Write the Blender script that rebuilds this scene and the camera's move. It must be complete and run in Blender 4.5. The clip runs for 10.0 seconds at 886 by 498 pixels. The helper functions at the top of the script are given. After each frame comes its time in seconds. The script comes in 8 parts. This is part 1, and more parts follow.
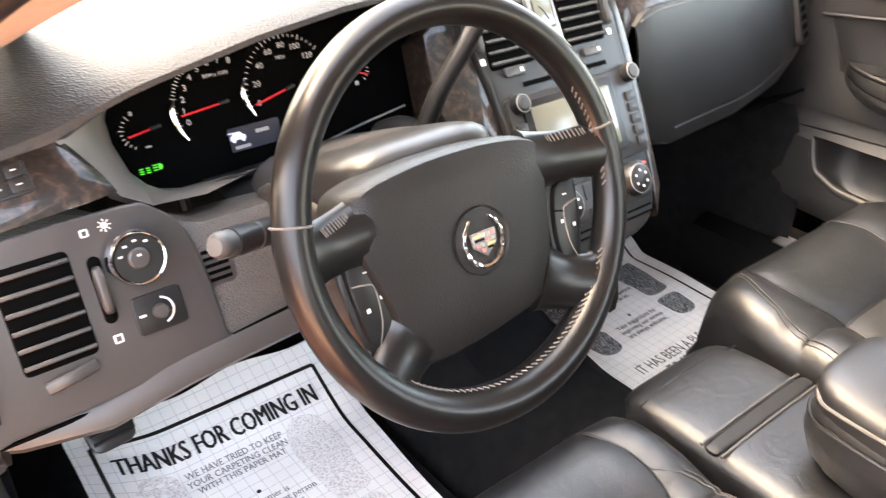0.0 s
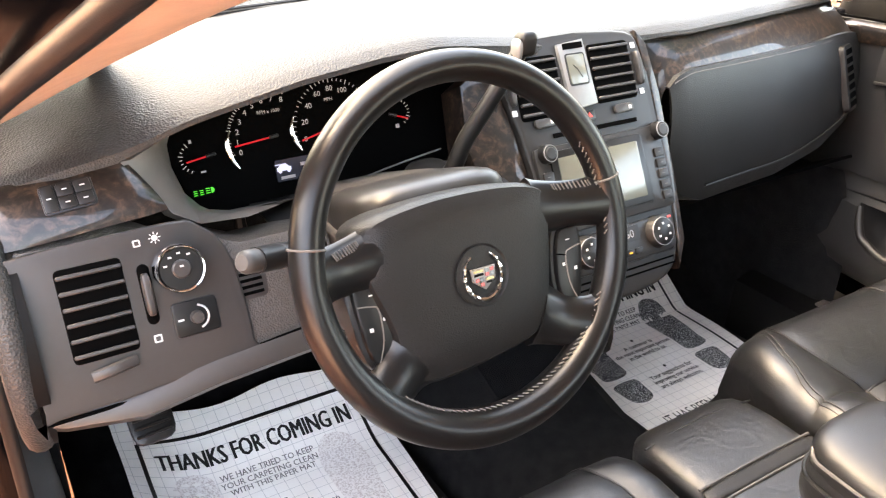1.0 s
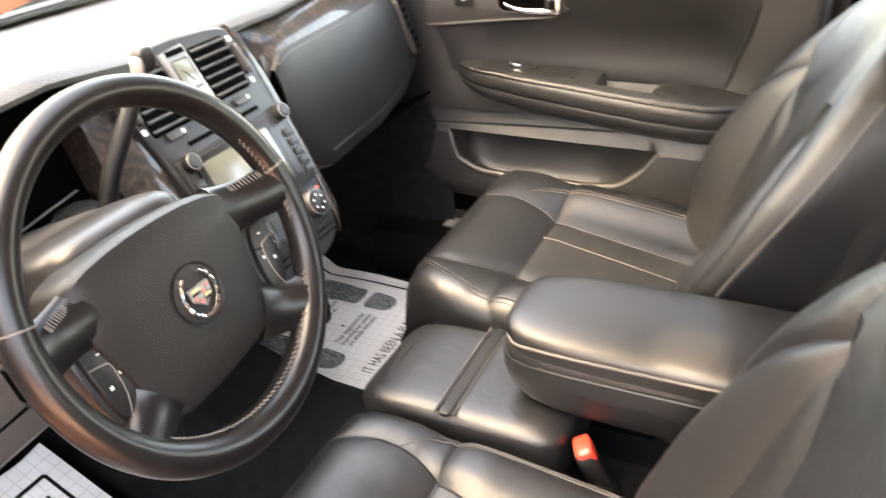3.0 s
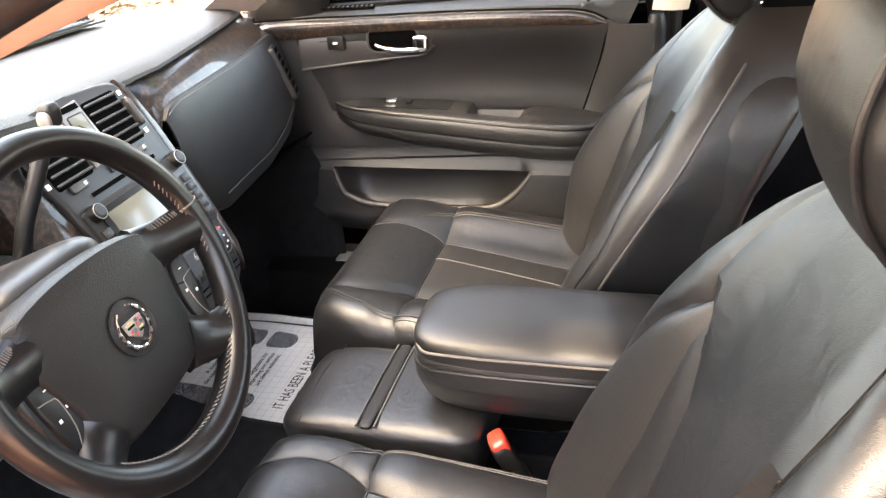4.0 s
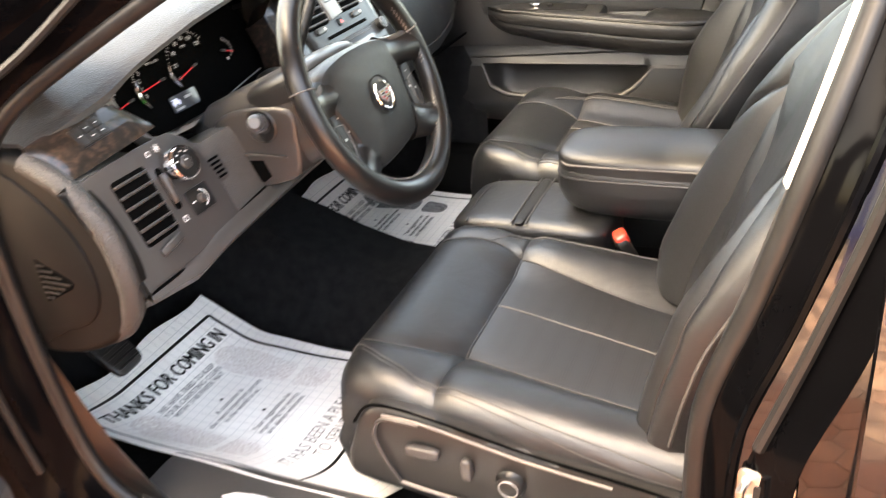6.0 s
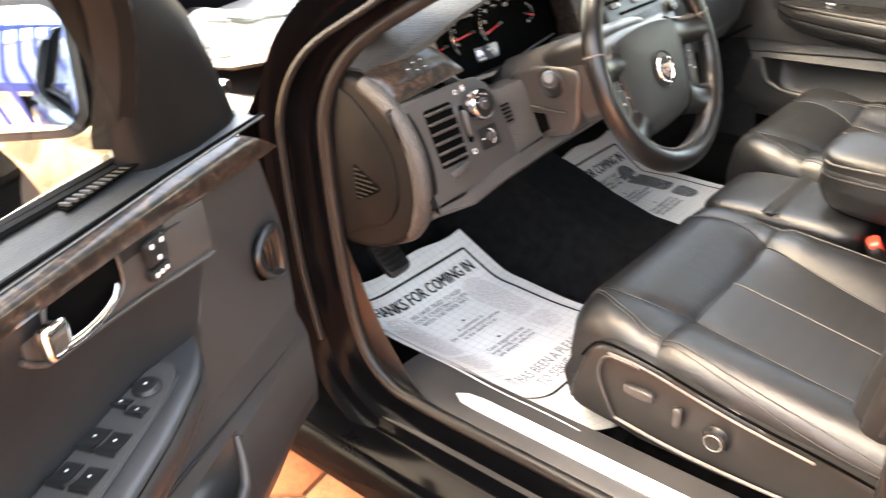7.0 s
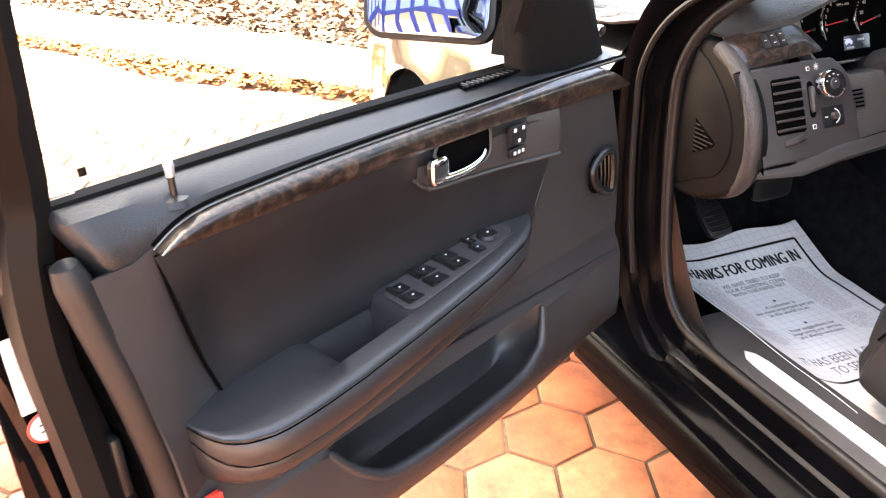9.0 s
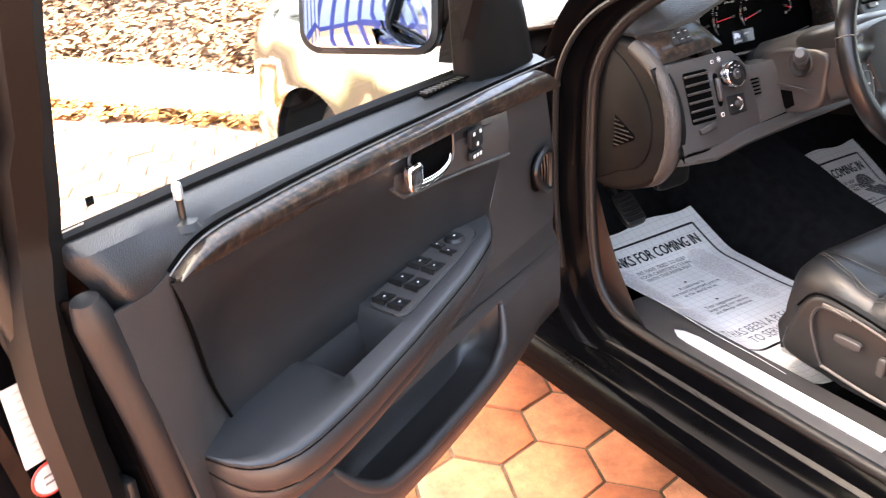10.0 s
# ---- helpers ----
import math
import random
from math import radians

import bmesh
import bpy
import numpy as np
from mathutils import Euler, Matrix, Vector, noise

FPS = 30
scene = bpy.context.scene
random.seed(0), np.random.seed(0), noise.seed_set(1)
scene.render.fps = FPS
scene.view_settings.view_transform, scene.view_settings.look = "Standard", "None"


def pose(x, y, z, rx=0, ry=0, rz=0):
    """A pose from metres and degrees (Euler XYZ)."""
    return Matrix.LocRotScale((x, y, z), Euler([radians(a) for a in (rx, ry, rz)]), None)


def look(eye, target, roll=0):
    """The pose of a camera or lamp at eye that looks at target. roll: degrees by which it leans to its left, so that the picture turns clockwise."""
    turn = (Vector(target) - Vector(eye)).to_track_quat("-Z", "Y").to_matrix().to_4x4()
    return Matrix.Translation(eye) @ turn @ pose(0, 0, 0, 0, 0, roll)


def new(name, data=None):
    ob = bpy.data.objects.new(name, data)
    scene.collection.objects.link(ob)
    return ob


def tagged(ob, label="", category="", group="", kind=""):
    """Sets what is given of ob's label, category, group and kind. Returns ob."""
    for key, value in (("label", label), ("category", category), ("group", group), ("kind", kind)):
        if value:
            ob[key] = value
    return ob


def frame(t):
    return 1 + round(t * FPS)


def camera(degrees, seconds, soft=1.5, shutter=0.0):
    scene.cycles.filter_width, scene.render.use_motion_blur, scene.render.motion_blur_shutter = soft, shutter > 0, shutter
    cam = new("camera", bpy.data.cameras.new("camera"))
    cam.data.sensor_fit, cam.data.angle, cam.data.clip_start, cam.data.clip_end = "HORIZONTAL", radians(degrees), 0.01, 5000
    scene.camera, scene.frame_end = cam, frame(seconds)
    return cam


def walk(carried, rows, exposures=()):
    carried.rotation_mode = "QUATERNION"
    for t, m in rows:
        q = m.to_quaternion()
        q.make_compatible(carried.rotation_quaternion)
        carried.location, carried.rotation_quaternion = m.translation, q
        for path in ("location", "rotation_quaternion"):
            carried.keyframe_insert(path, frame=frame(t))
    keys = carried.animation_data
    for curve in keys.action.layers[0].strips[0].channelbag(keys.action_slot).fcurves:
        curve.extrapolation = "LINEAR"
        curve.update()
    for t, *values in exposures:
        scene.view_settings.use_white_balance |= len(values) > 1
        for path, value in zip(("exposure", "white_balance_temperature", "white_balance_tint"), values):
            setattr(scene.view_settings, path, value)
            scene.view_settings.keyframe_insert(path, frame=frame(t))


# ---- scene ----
cam = camera(56.4, 10.0, 1.15, 0.35)
PATH = [
    (0, (-0.804, 0.041, 1.246), (0.286, 1.375, 0.229), 0.7),
    (0.5, (-0.808, -0.017, 1.272), (0.156, 1.451, 0.315), 1.4),
    (1, (-0.793, -0.051, 1.279), (0.175, 1.427, 0.342), 2.0),
    (1.5, (-0.787, -0.071, 1.281), (0.214, 1.394, 0.359), 1.8),
    (2, (-0.792, -0.07, 1.284), (0.296, 1.35, 0.388), 1.3),
    (2.5, (-0.828, -0.026, 1.295), (0.519, 1.143, 0.39), -0.4),
    (3, (-0.879, -0.007, 1.292), (0.685, 0.774, 0.32), -3.6),
    (3.2, (-0.9, 0.002, 1.292), (0.689, 0.674, 0.279), -3.6),
    (4.3, (-1.019, -0.021, 1.31), (0.727, 0.462, 0.461), -4.7),
    (4.5, (-1.06, -0.031, 1.306), (0.699, 0.44, 0.478), -4.5),
    (4.8, (-1.149, -0.045, 1.296), (0.604, 0.449, 0.469), -4.6),
    (5, (-1.211, -0.053, 1.289), (0.524, 0.478, 0.45), -5.1),
    (5.2, (-1.248, -0.039, 1.272), (0.467, 0.531, 0.415), -5.2),
    (6.3, (-1.513, -0.083, 1.253), (0.025, 0.77, 0.301), -6.3),
    (6.5, (-1.551, -0.09, 1.265), (-0.067, 0.846, 0.305), -5.8),
    (7, (-1.602, -0.12, 1.281), (-0.306, 1.087, 0.349), -3.9),
    (7.5, (-1.605, -0.203, 1.269), (-0.627, 1.301, 0.382), -2.4),
    (8, (-1.618, -0.281, 1.271), (-0.93, 1.385, 0.404), -3.3),
    (8.5, (-1.64, -0.324, 1.269), (-1.054, 1.376, 0.393), -3.3),
    (9, (-1.722, -0.348, 1.267), (-1.094, 1.327, 0.374), -2.5),
    (9.5, (-1.814, -0.352, 1.263), (-1.052, 1.26, 0.356), -2.3),
    (10, (-1.862, -0.3, 1.265), (-0.93, 1.241, 0.396), -3.2),
]
EXPOSURES = [(0.0, 5.28, 9207, 15), (0.5, 4.98, 9207, 15), (1.5, 4.98, 9207, 15), (2.0, 5.08, 9207, 15), (2.5, 5.0, 9207, 15), (3.0, 5.18, 9567, 15), (4.5, 4.68, 8522, 14), (5.0, 4.58, 8522, 13), (6.5, 4.98, 9506, 11), (7.5, 4.78, 9120, 11), (8.0, 4.44, 8528, 14), (8.5, 4.38, 8157, 14), (9.0, 4.44, 8157, 14), (10.0, 4.48, 8157, 14)]
walk(cam, [(t, look(eye, target, roll)) for t, eye, target, roll in PATH], EXPOSURES)

# ---- world, sun, exposure ----
world = bpy.data.worlds.new("sky")
scene.world = world
world.use_nodes = True
sky = world.node_tree.nodes.new("ShaderNodeTexSky")
sky.sky_type, sky.sun_disc = "NISHITA", False
sky.sun_elevation, sky.sun_rotation = radians(52), radians(-43)
sky.dust_density = 4.0
back = world.node_tree.nodes["Background"]
back.inputs["Strength"].default_value = 0.15
world.node_tree.links.new(sky.outputs["Color"], back.inputs["Color"])
SUN = Vector((-0.43, 0.46, 0.78))
sun = new("sun", bpy.data.lights.new("sun", "SUN"))
sun.data.energy, sun.data.angle, sun.data.color = 5.0, radians(0.5), (1.0, 0.95, 0.87)
sun.matrix_world = look(SUN * 30, (0, 0, 0))


# ---- materials ----
def nodes_of(name):
    m = bpy.data.materials.new(name)
    m.use_nodes = True
    return m, m.node_tree.nodes, m.node_tree.links, m.node_tree.nodes["Principled BSDF"]


def surface(name, col, rough=0.5, metal=0.0, var=0.25, scale=6.0, bump=0.0, bscale=400.0, coat=0.0, kind="noise", spec=0.5, dirt=None, bdist=0.002, crease=0.0):
    """Colour that varies at two scales, with a fine relief and, for leather, soft creases."""
    m, n, l, b = nodes_of(name)
    tc = n.new("ShaderNodeTexCoord")
    big = n.new("ShaderNodeTexNoise")
    big.inputs["Scale"].default_value, big.inputs["Detail"].default_value = scale, 6
    l.new(tc.outputs["Object"], big.inputs["Vector"])
    fine = n.new("ShaderNodeTexNoise")
    fine.inputs["Scale"].default_value, fine.inputs["Detail"].default_value = scale * 14, 3
    l.new(tc.outputs["Object"], fine.inputs["Vector"])
    mixv = n.new("ShaderNodeMath")
    mixv.operation = "MULTIPLY_ADD"
    mixv.inputs[1].default_value = 0.35
    l.new(fine.outputs["Fac"], mixv.inputs[0])
    l.new(big.outputs["Fac"], mixv.inputs[2])
    ramp = n.new("ShaderNodeValToRGB")
    lo = [c * (1 - var) for c in col]
    hi = [min(1, c * (1 + var)) for c in (dirt or col)]
    ramp.color_ramp.elements[0].position, ramp.color_ramp.elements[1].position = 0.45, 0.95
    ramp.color_ramp.elements[0].color, ramp.color_ramp.elements[1].color = (*lo, 1), (*hi, 1)
    l.new(mixv.outputs[0], ramp.inputs["Fac"])
    l.new(ramp.outputs["Color"], b.inputs["Base Color"])
    rr = n.new("ShaderNodeMapRange")
    rr.inputs["To Min"].default_value, rr.inputs["To Max"].default_value = max(0.02, rough * 0.82), min(1, rough * 1.2)
    l.new(big.outputs["Fac"], rr.inputs["Value"])
    l.new(rr.outputs["Result"], b.inputs["Roughness"])
    b.inputs["Metallic"].default_value = metal
    b.inputs["Coat Weight"].default_value = coat
    b.inputs["Coat Roughness"].default_value = 0.03
    b.inputs["Specular IOR Level"].default_value = spec
    if bump:
        if kind == "noise":
            t = n.new("ShaderNodeTexNoise")
            t.inputs["Detail"].default_value = 4
            out = t.outputs["Fac"]
        else:
            t = n.new("ShaderNodeTexVoronoi")
            out = t.outputs["Distance"]
        t.inputs["Scale"].default_value = bscale
        l.new(tc.outputs["Object"], t.inputs["Vector"])
        bp = n.new("ShaderNodeBump")
        bp.inputs["Strength"].default_value, bp.inputs["Distance"].default_value = bump, bdist
        l.new(out, bp.inputs["Height"])
        l.new(bp.outputs["Normal"], b.inputs["Normal"])
        if crease:
            w = n.new("ShaderNodeTexNoise")
            w.inputs["Scale"].default_value, w.inputs["Detail"].default_value, w.inputs["Distortion"].default_value = 22, 5, 1.4
            l.new(tc.outputs["Object"], w.inputs["Vector"])
            cb = n.new("ShaderNodeBump")
            cb.inputs["Strength"].default_value, cb.inputs["Distance"].default_value = crease, 0.006
            l.new(w.outputs["Fac"], cb.inputs["Height"])
            l.new(cb.outputs["Normal"], bp.inputs["Normal"])
    return m


LEATHER = surface("black_leather", (0.0078, 0.0082, 0.0091), 0.38, var=0.12, scale=9, bump=0.14, bscale=1000, kind="voronoi", spec=0.58, crease=0.2)
LEATHER_SOFT = surface("black_leather_soft", (0.0095, 0.0094, 0.0098), 0.42, var=0.15, scale=7, bump=0.1, bscale=900, kind="voronoi", spec=0.5)
RIM_LEATHER = surface("rim_leather", (0.0055, 0.0054, 0.0056), 0.3, var=0.08, scale=5, bump=0.02, bscale=900, spec=0.32)
PAD = surface("pad_vinyl", (0.008, 0.0076, 0.0074), 0.42, var=0.1, scale=10, bump=0.2, bscale=700, kind="voronoi", spec=0.28)
GRAIN = surface("grained_plastic", (0.05, 0.046, 0.0425), 0.45, var=0.2, scale=8, bump=0.4, bscale=450, kind="voronoi", spec=0.36, bdist=0.002)
DASH_TOP = surface("grained_dash_vinyl", (0.029, 0.0278, 0.0265), 0.5, var=0.2, scale=8, bump=0.45, bscale=400, kind="voronoi", spec=0.3, bdist=0.002)
SMOOTH = surface("smooth_plastic", (0.029, 0.0267, 0.0255), 0.4, var=0.12, scale=8, bump=0.05, bscale=900, spec=0.45)
GREY = surface("warm_grey_plastic", (0.13, 0.113, 0.10), 0.42, var=0.12, scale=8, bump=0.1, bscale=700, spec=0.5)
BLACK = surface("black_plastic", (0.009, 0.009, 0.009), 0.35, var=0.2, scale=20, spec=0.3)
# Near-black for black parts, and for hollows whose shade is put into the colour.
DARK = surface("near_black_and_recess_shade", (0.0012, 0.0012, 0.0012), 0.8, var=0.2, scale=20, spec=0.02)
RUBBER = surface("seal_rubber", (0.0075, 0.0073, 0.0072), 0.4, var=0.15, scale=30, bump=0.06, bscale=600, spec=0.25)
CARPET = surface("black_carpet", (0.012, 0.012, 0.0125), 0.95, var=0.5, scale=40, bump=0.9, bscale=900, spec=0.1, bdist=0.004)
PAINT = surface("black_paint", (0.004, 0.004, 0.0045), 0.1, var=0.2, scale=3, coat=0.5, spec=0.3)
DOOR_TRIM = surface("warm_dark_door_plastic", (0.0195, 0.0189, 0.0187), 0.4, var=0.12, scale=8, bump=0.12, bscale=900, kind="voronoi", spec=0.42)
STACK = surface("satin_black_plastic", (0.0135, 0.0128, 0.0124), 0.38, var=0.1, scale=12, bump=0.03, bscale=900, spec=0.35)
TRIM = surface("dark_trim_plastic", (0.0045, 0.0043, 0.0042), 0.45, var=0.2, scale=9, bump=0.05, bscale=900, spec=0.08)
SILL = surface("grey_sill_plastic", (0.03, 0.029, 0.0285), 0.42, var=0.15, scale=9, bump=0.08, bscale=900, spec=0.5)
TREAD = surface("bright_tread_metal", (0.9, 0.9, 0.9), 0.42, metal=0.5, var=0.06, scale=20, bump=0.05, bscale=300)
PRINT = surface("black_print", (0.02, 0.02, 0.02), 0.7, var=0.4, scale=60, spec=0.1)
PRINT_FAINT = surface("pale_grey_print", (0.22, 0.215, 0.21), 0.7, var=0.4, scale=60, spec=0.1)
ARM = surface("armrest_vinyl", (0.013, 0.013, 0.0133), 0.42, var=0.15, scale=9, bump=0.1, bscale=900, kind="voronoi", spec=0.5)
LEDGE = surface("fine_grained_ledge_vinyl", (0.009, 0.0098, 0.0108), 0.42, var=0.12, scale=8, bump=0.3, bscale=650, kind="voronoi", spec=0.4, bdist=0.0012)
INSERT = surface("door_insert_leather", (0.0075, 0.0075, 0.008), 0.45, var=0.15, scale=7, bump=0.1, bscale=900, kind="voronoi", spec=0.32)
JAMB = surface("door_jamb_paint", (0.0012, 0.0012, 0.0014), 0.1, var=0.3, scale=12, spec=0.03)
CHROME = surface("chrome", (0.85, 0.85, 0.86), 0.09, metal=1.0, var=0.04, scale=30)
STEEL = surface("zinc_steel", (0.55, 0.53, 0.5), 0.32, metal=1.0, var=0.2, scale=40)
ALU = surface("brushed_aluminium", (0.88, 0.88, 0.88), 0.34, metal=0.9, var=0.08, scale=20, bump=0.1, bscale=300)
SILVER = surface("silver_plastic", (0.17, 0.166, 0.16), 0.36, metal=0.35, var=0.1, scale=20)
WHITE = surface("white_marking", (0.5, 0.5, 0.48), 0.5, var=0.05)
PIPING = surface("dark_piping", (0.04, 0.038, 0.036), 0.5, var=0.2, scale=40)
STITCH = surface("grey_thread", (0.085, 0.078, 0.072), 0.7, var=0.2, scale=60)
RED = surface("red_plastic", (0.62, 0.045, 0.03), 0.35, var=0.1, scale=30)
TYRE = surface("tyre_rubber", (0.018, 0.018, 0.018), 0.75, var=0.3, scale=20, bump=0.3, bscale=120)
HEADLINER = surface("headliner_cloth", (0.55, 0.5, 0.44), 0.9, var=0.1, scale=30, bump=0.2, bscale=800)
PALE = surface("pale_trim_plastic", (0.55, 0.5, 0.44), 0.55, var=0.06, scale=15, bump=0.08, bscale=700)
PILLAR = surface("pillar_cloth", (0.52, 0.41, 0.36), 0.85, var=0.1, scale=25, bump=0.15, bscale=800, spec=0.2)
CONCRETE = surface("pale_concrete", (0.62, 0.59, 0.53), 0.85, var=0.15, scale=3, bump=0.4, bscale=90, spec=0.2, bdist=0.006)
JOINT = surface("sandy_joint", (0.11, 0.072, 0.045), 0.95, var=0.4, scale=14, bump=0.8, bscale=160, spec=0.1, bdist=0.006)
SOIL = surface("mulch_soil", (0.06, 0.034, 0.021), 0.95, var=0.5, scale=6, bump=0.8, bscale=60, spec=0.1, bdist=0.02)
BLUE = surface("blue_painted_steel", (0.05, 0.075, 0.3), 0.4, var=0.15, scale=5)
RENDER = surface("white_stucco", (0.78, 0.77, 0.73), 0.85, var=0.08, scale=3, bump=0.3, bscale=120)
BARK = surface("bark", (0.16, 0.1, 0.065), 0.9, var=0.4, scale=9, bump=0.8, bscale=40, bdist=0.02)
STICKER = surface("pale_label", (0.55, 0.53, 0.48), 0.5, var=0.06, scale=40)


def wood():
    m, n, l, b = nodes_of("burl_wood")
    tc = n.new("ShaderNodeTexCoord")
    a = n.new("ShaderNodeTexNoise")
    a.inputs["Scale"].default_value, a.inputs["Detail"].default_value, a.inputs["Distortion"].default_value = 48, 9, 1.6
    l.new(tc.outputs["Object"], a.inputs["Vector"])
    w = n.new("ShaderNodeTexNoise")
    w.inputs["Scale"].default_value, w.inputs["Detail"].default_value, w.inputs["Distortion"].default_value = 150, 6, 1.2
    l.new(tc.outputs["Object"], w.inputs["Vector"])
    mx = n.new("ShaderNodeMath")
    mx.operation = "MULTIPLY_ADD"
    mx.inputs[1].default_value = 0.4
    l.new(w.outputs["Fac"], mx.inputs[0])
    l.new(a.outputs["Fac"], mx.inputs[2])
    r = n.new("ShaderNodeValToRGB")
    e = r.color_ramp.elements
    e[0].position, e[0].color = 0.52, (0.002, 0.0013, 0.001, 1)
    e[1].position, e[1].color = 0.94, (0.05, 0.03, 0.019, 1)
    k = e.new(0.68)
    k.color = (0.0085, 0.0053, 0.0038, 1)
    l.new(mx.outputs[0], r.inputs["Fac"])
    l.new(r.outputs["Color"], b.inputs["Base Color"])
    b.inputs["Roughness"].default_value = 0.45
    b.inputs["Specular IOR Level"].default_value = 0.25
    b.inputs["Coat Weight"].default_value, b.inputs["Coat Roughness"].default_value = 0.48, 0.035
    return m


def perforated():
    """Leather with rows of small punched holes."""
    m, n, l, b = nodes_of("perforated_leather")
    tc = n.new("ShaderNodeTexCoord")
    v = n.new("ShaderNodeTexVoronoi")
    v.inputs["Scale"].default_value, v.inputs["Randomness"].default_value = 250, 0.0
    l.new(tc.outputs["Object"], v.inputs["Vector"])
    r = n.new("ShaderNodeValToRGB")
    r.color_ramp.elements[0].position, r.color_ramp.elements[1].position = 0.22, 0.34
    r.color_ramp.elements[0].color, r.color_ramp.elements[1].color = (0.0015, 0.0015, 0.0015, 1), (0.0115, 0.0115, 0.012, 1)
    l.new(v.outputs["Distance"], r.inputs["Fac"])
    l.new(r.outputs["Color"], b.inputs["Base Color"])
    bp = n.new("ShaderNodeBump")
    bp.inputs["Strength"].default_value, bp.inputs["Distance"].default_value = 0.5, 0.002
    l.new(r.outputs["Color"], bp.inputs["Height"])
    l.new(bp.outputs["Normal"], b.inputs["Normal"])
    b.inputs["Roughness"].default_value = 0.45
    return m


def paper():
    """White crepe paper with a fine printed grid and dirty grey marks."""
    m, n, l, b = nodes_of("mat_paper")
    tc = n.new("ShaderNodeTexCoord")
    sep = n.new("ShaderNodeSeparateXYZ")
    l.new(tc.outputs["Object"], sep.inputs[0])
    hits = []
    for axis in "XY":
        k = n.new("ShaderNodeMath")
        k.operation = "PINGPONG"
        k.inputs[1].default_value = 0.010
        l.new(sep.outputs[axis], k.inputs[0])
        c = n.new("ShaderNodeMath")
        c.operation = "LESS_THAN"
        c.inputs[1].default_value = 0.00045
        l.new(k.outputs[0], c.inputs[0])
        hits.append(c)
    mx = n.new("ShaderNodeMath")
    mx.operation = "MAXIMUM"
    l.new(hits[0].outputs[0], mx.inputs[0])
    l.new(hits[1].outputs[0], mx.inputs[1])
    no = n.new("ShaderNodeTexNoise")
    no.inputs["Scale"].default_value, no.inputs["Detail"].default_value = 7, 8
    l.new(tc.outputs["Object"], no.inputs["Vector"])
    r = n.new("ShaderNodeValToRGB")
    r.color_ramp.elements[0].position, r.color_ramp.elements[1].position = 0.3, 0.62
    r.color_ramp.elements[0].color, r.color_ramp.elements[1].color = (0.82, 0.79, 0.75, 1), (0.9, 0.88, 0.84, 1)
    l.new(no.outputs["Fac"], r.inputs["Fac"])
    mix = n.new("ShaderNodeMix")
    mix.data_type = "RGBA"
    l.new(mx.outputs[0], mix.inputs["Factor"])
    l.new(r.outputs["Color"], mix.inputs["A"])
    mix.inputs["B"].default_value = (0.56, 0.55, 0.54, 1)
    l.new(mix.outputs["Result"], b.inputs["Base Color"])
    n2 = n.new("ShaderNodeTexNoise")
    n2.inputs["Scale"].default_value, n2.inputs["Detail"].default_value = 30, 5
    l.new(tc.outputs["Object"], n2.inputs["Vector"])
    bp = n.new("ShaderNodeBump")
    bp.inputs["Strength"].default_value, bp.inputs["Distance"].default_value = 0.35, 0.004
    l.new(n2.outputs["Fac"], bp.inputs["Height"])
    l.new(bp.outputs["Normal"], b.inputs["Normal"])
    b.inputs["Roughness"].default_value = 0.85
    return m


def speckled():
    """Grey print of many small dots, as on the shoe soles of the mats."""
    m, n, l, b = nodes_of("speckled_print")
    tc = n.new("ShaderNodeTexCoord")
    no = n.new("ShaderNodeTexNoise")
    no.inputs["Scale"].default_value, no.inputs["Detail"].default_value = 420, 2
    l.new(tc.outputs["Object"], no.inputs["Vector"])
    r = n.new("ShaderNodeValToRGB")
    r.color_ramp.elements[0].position, r.color_ramp.elements[1].position = 0.5, 0.62
    r.color_ramp.elements[0].color, r.color_ramp.elements[1].color = (0.03, 0.03, 0.035, 1), (0.6, 0.6, 0.58, 1)
    l.new(no.outputs["Fac"], r.inputs["Fac"])
    l.new(r.outputs["Color"], b.inputs["Base Color"])
    b.inputs["Roughness"].default_value = 0.85
    return m


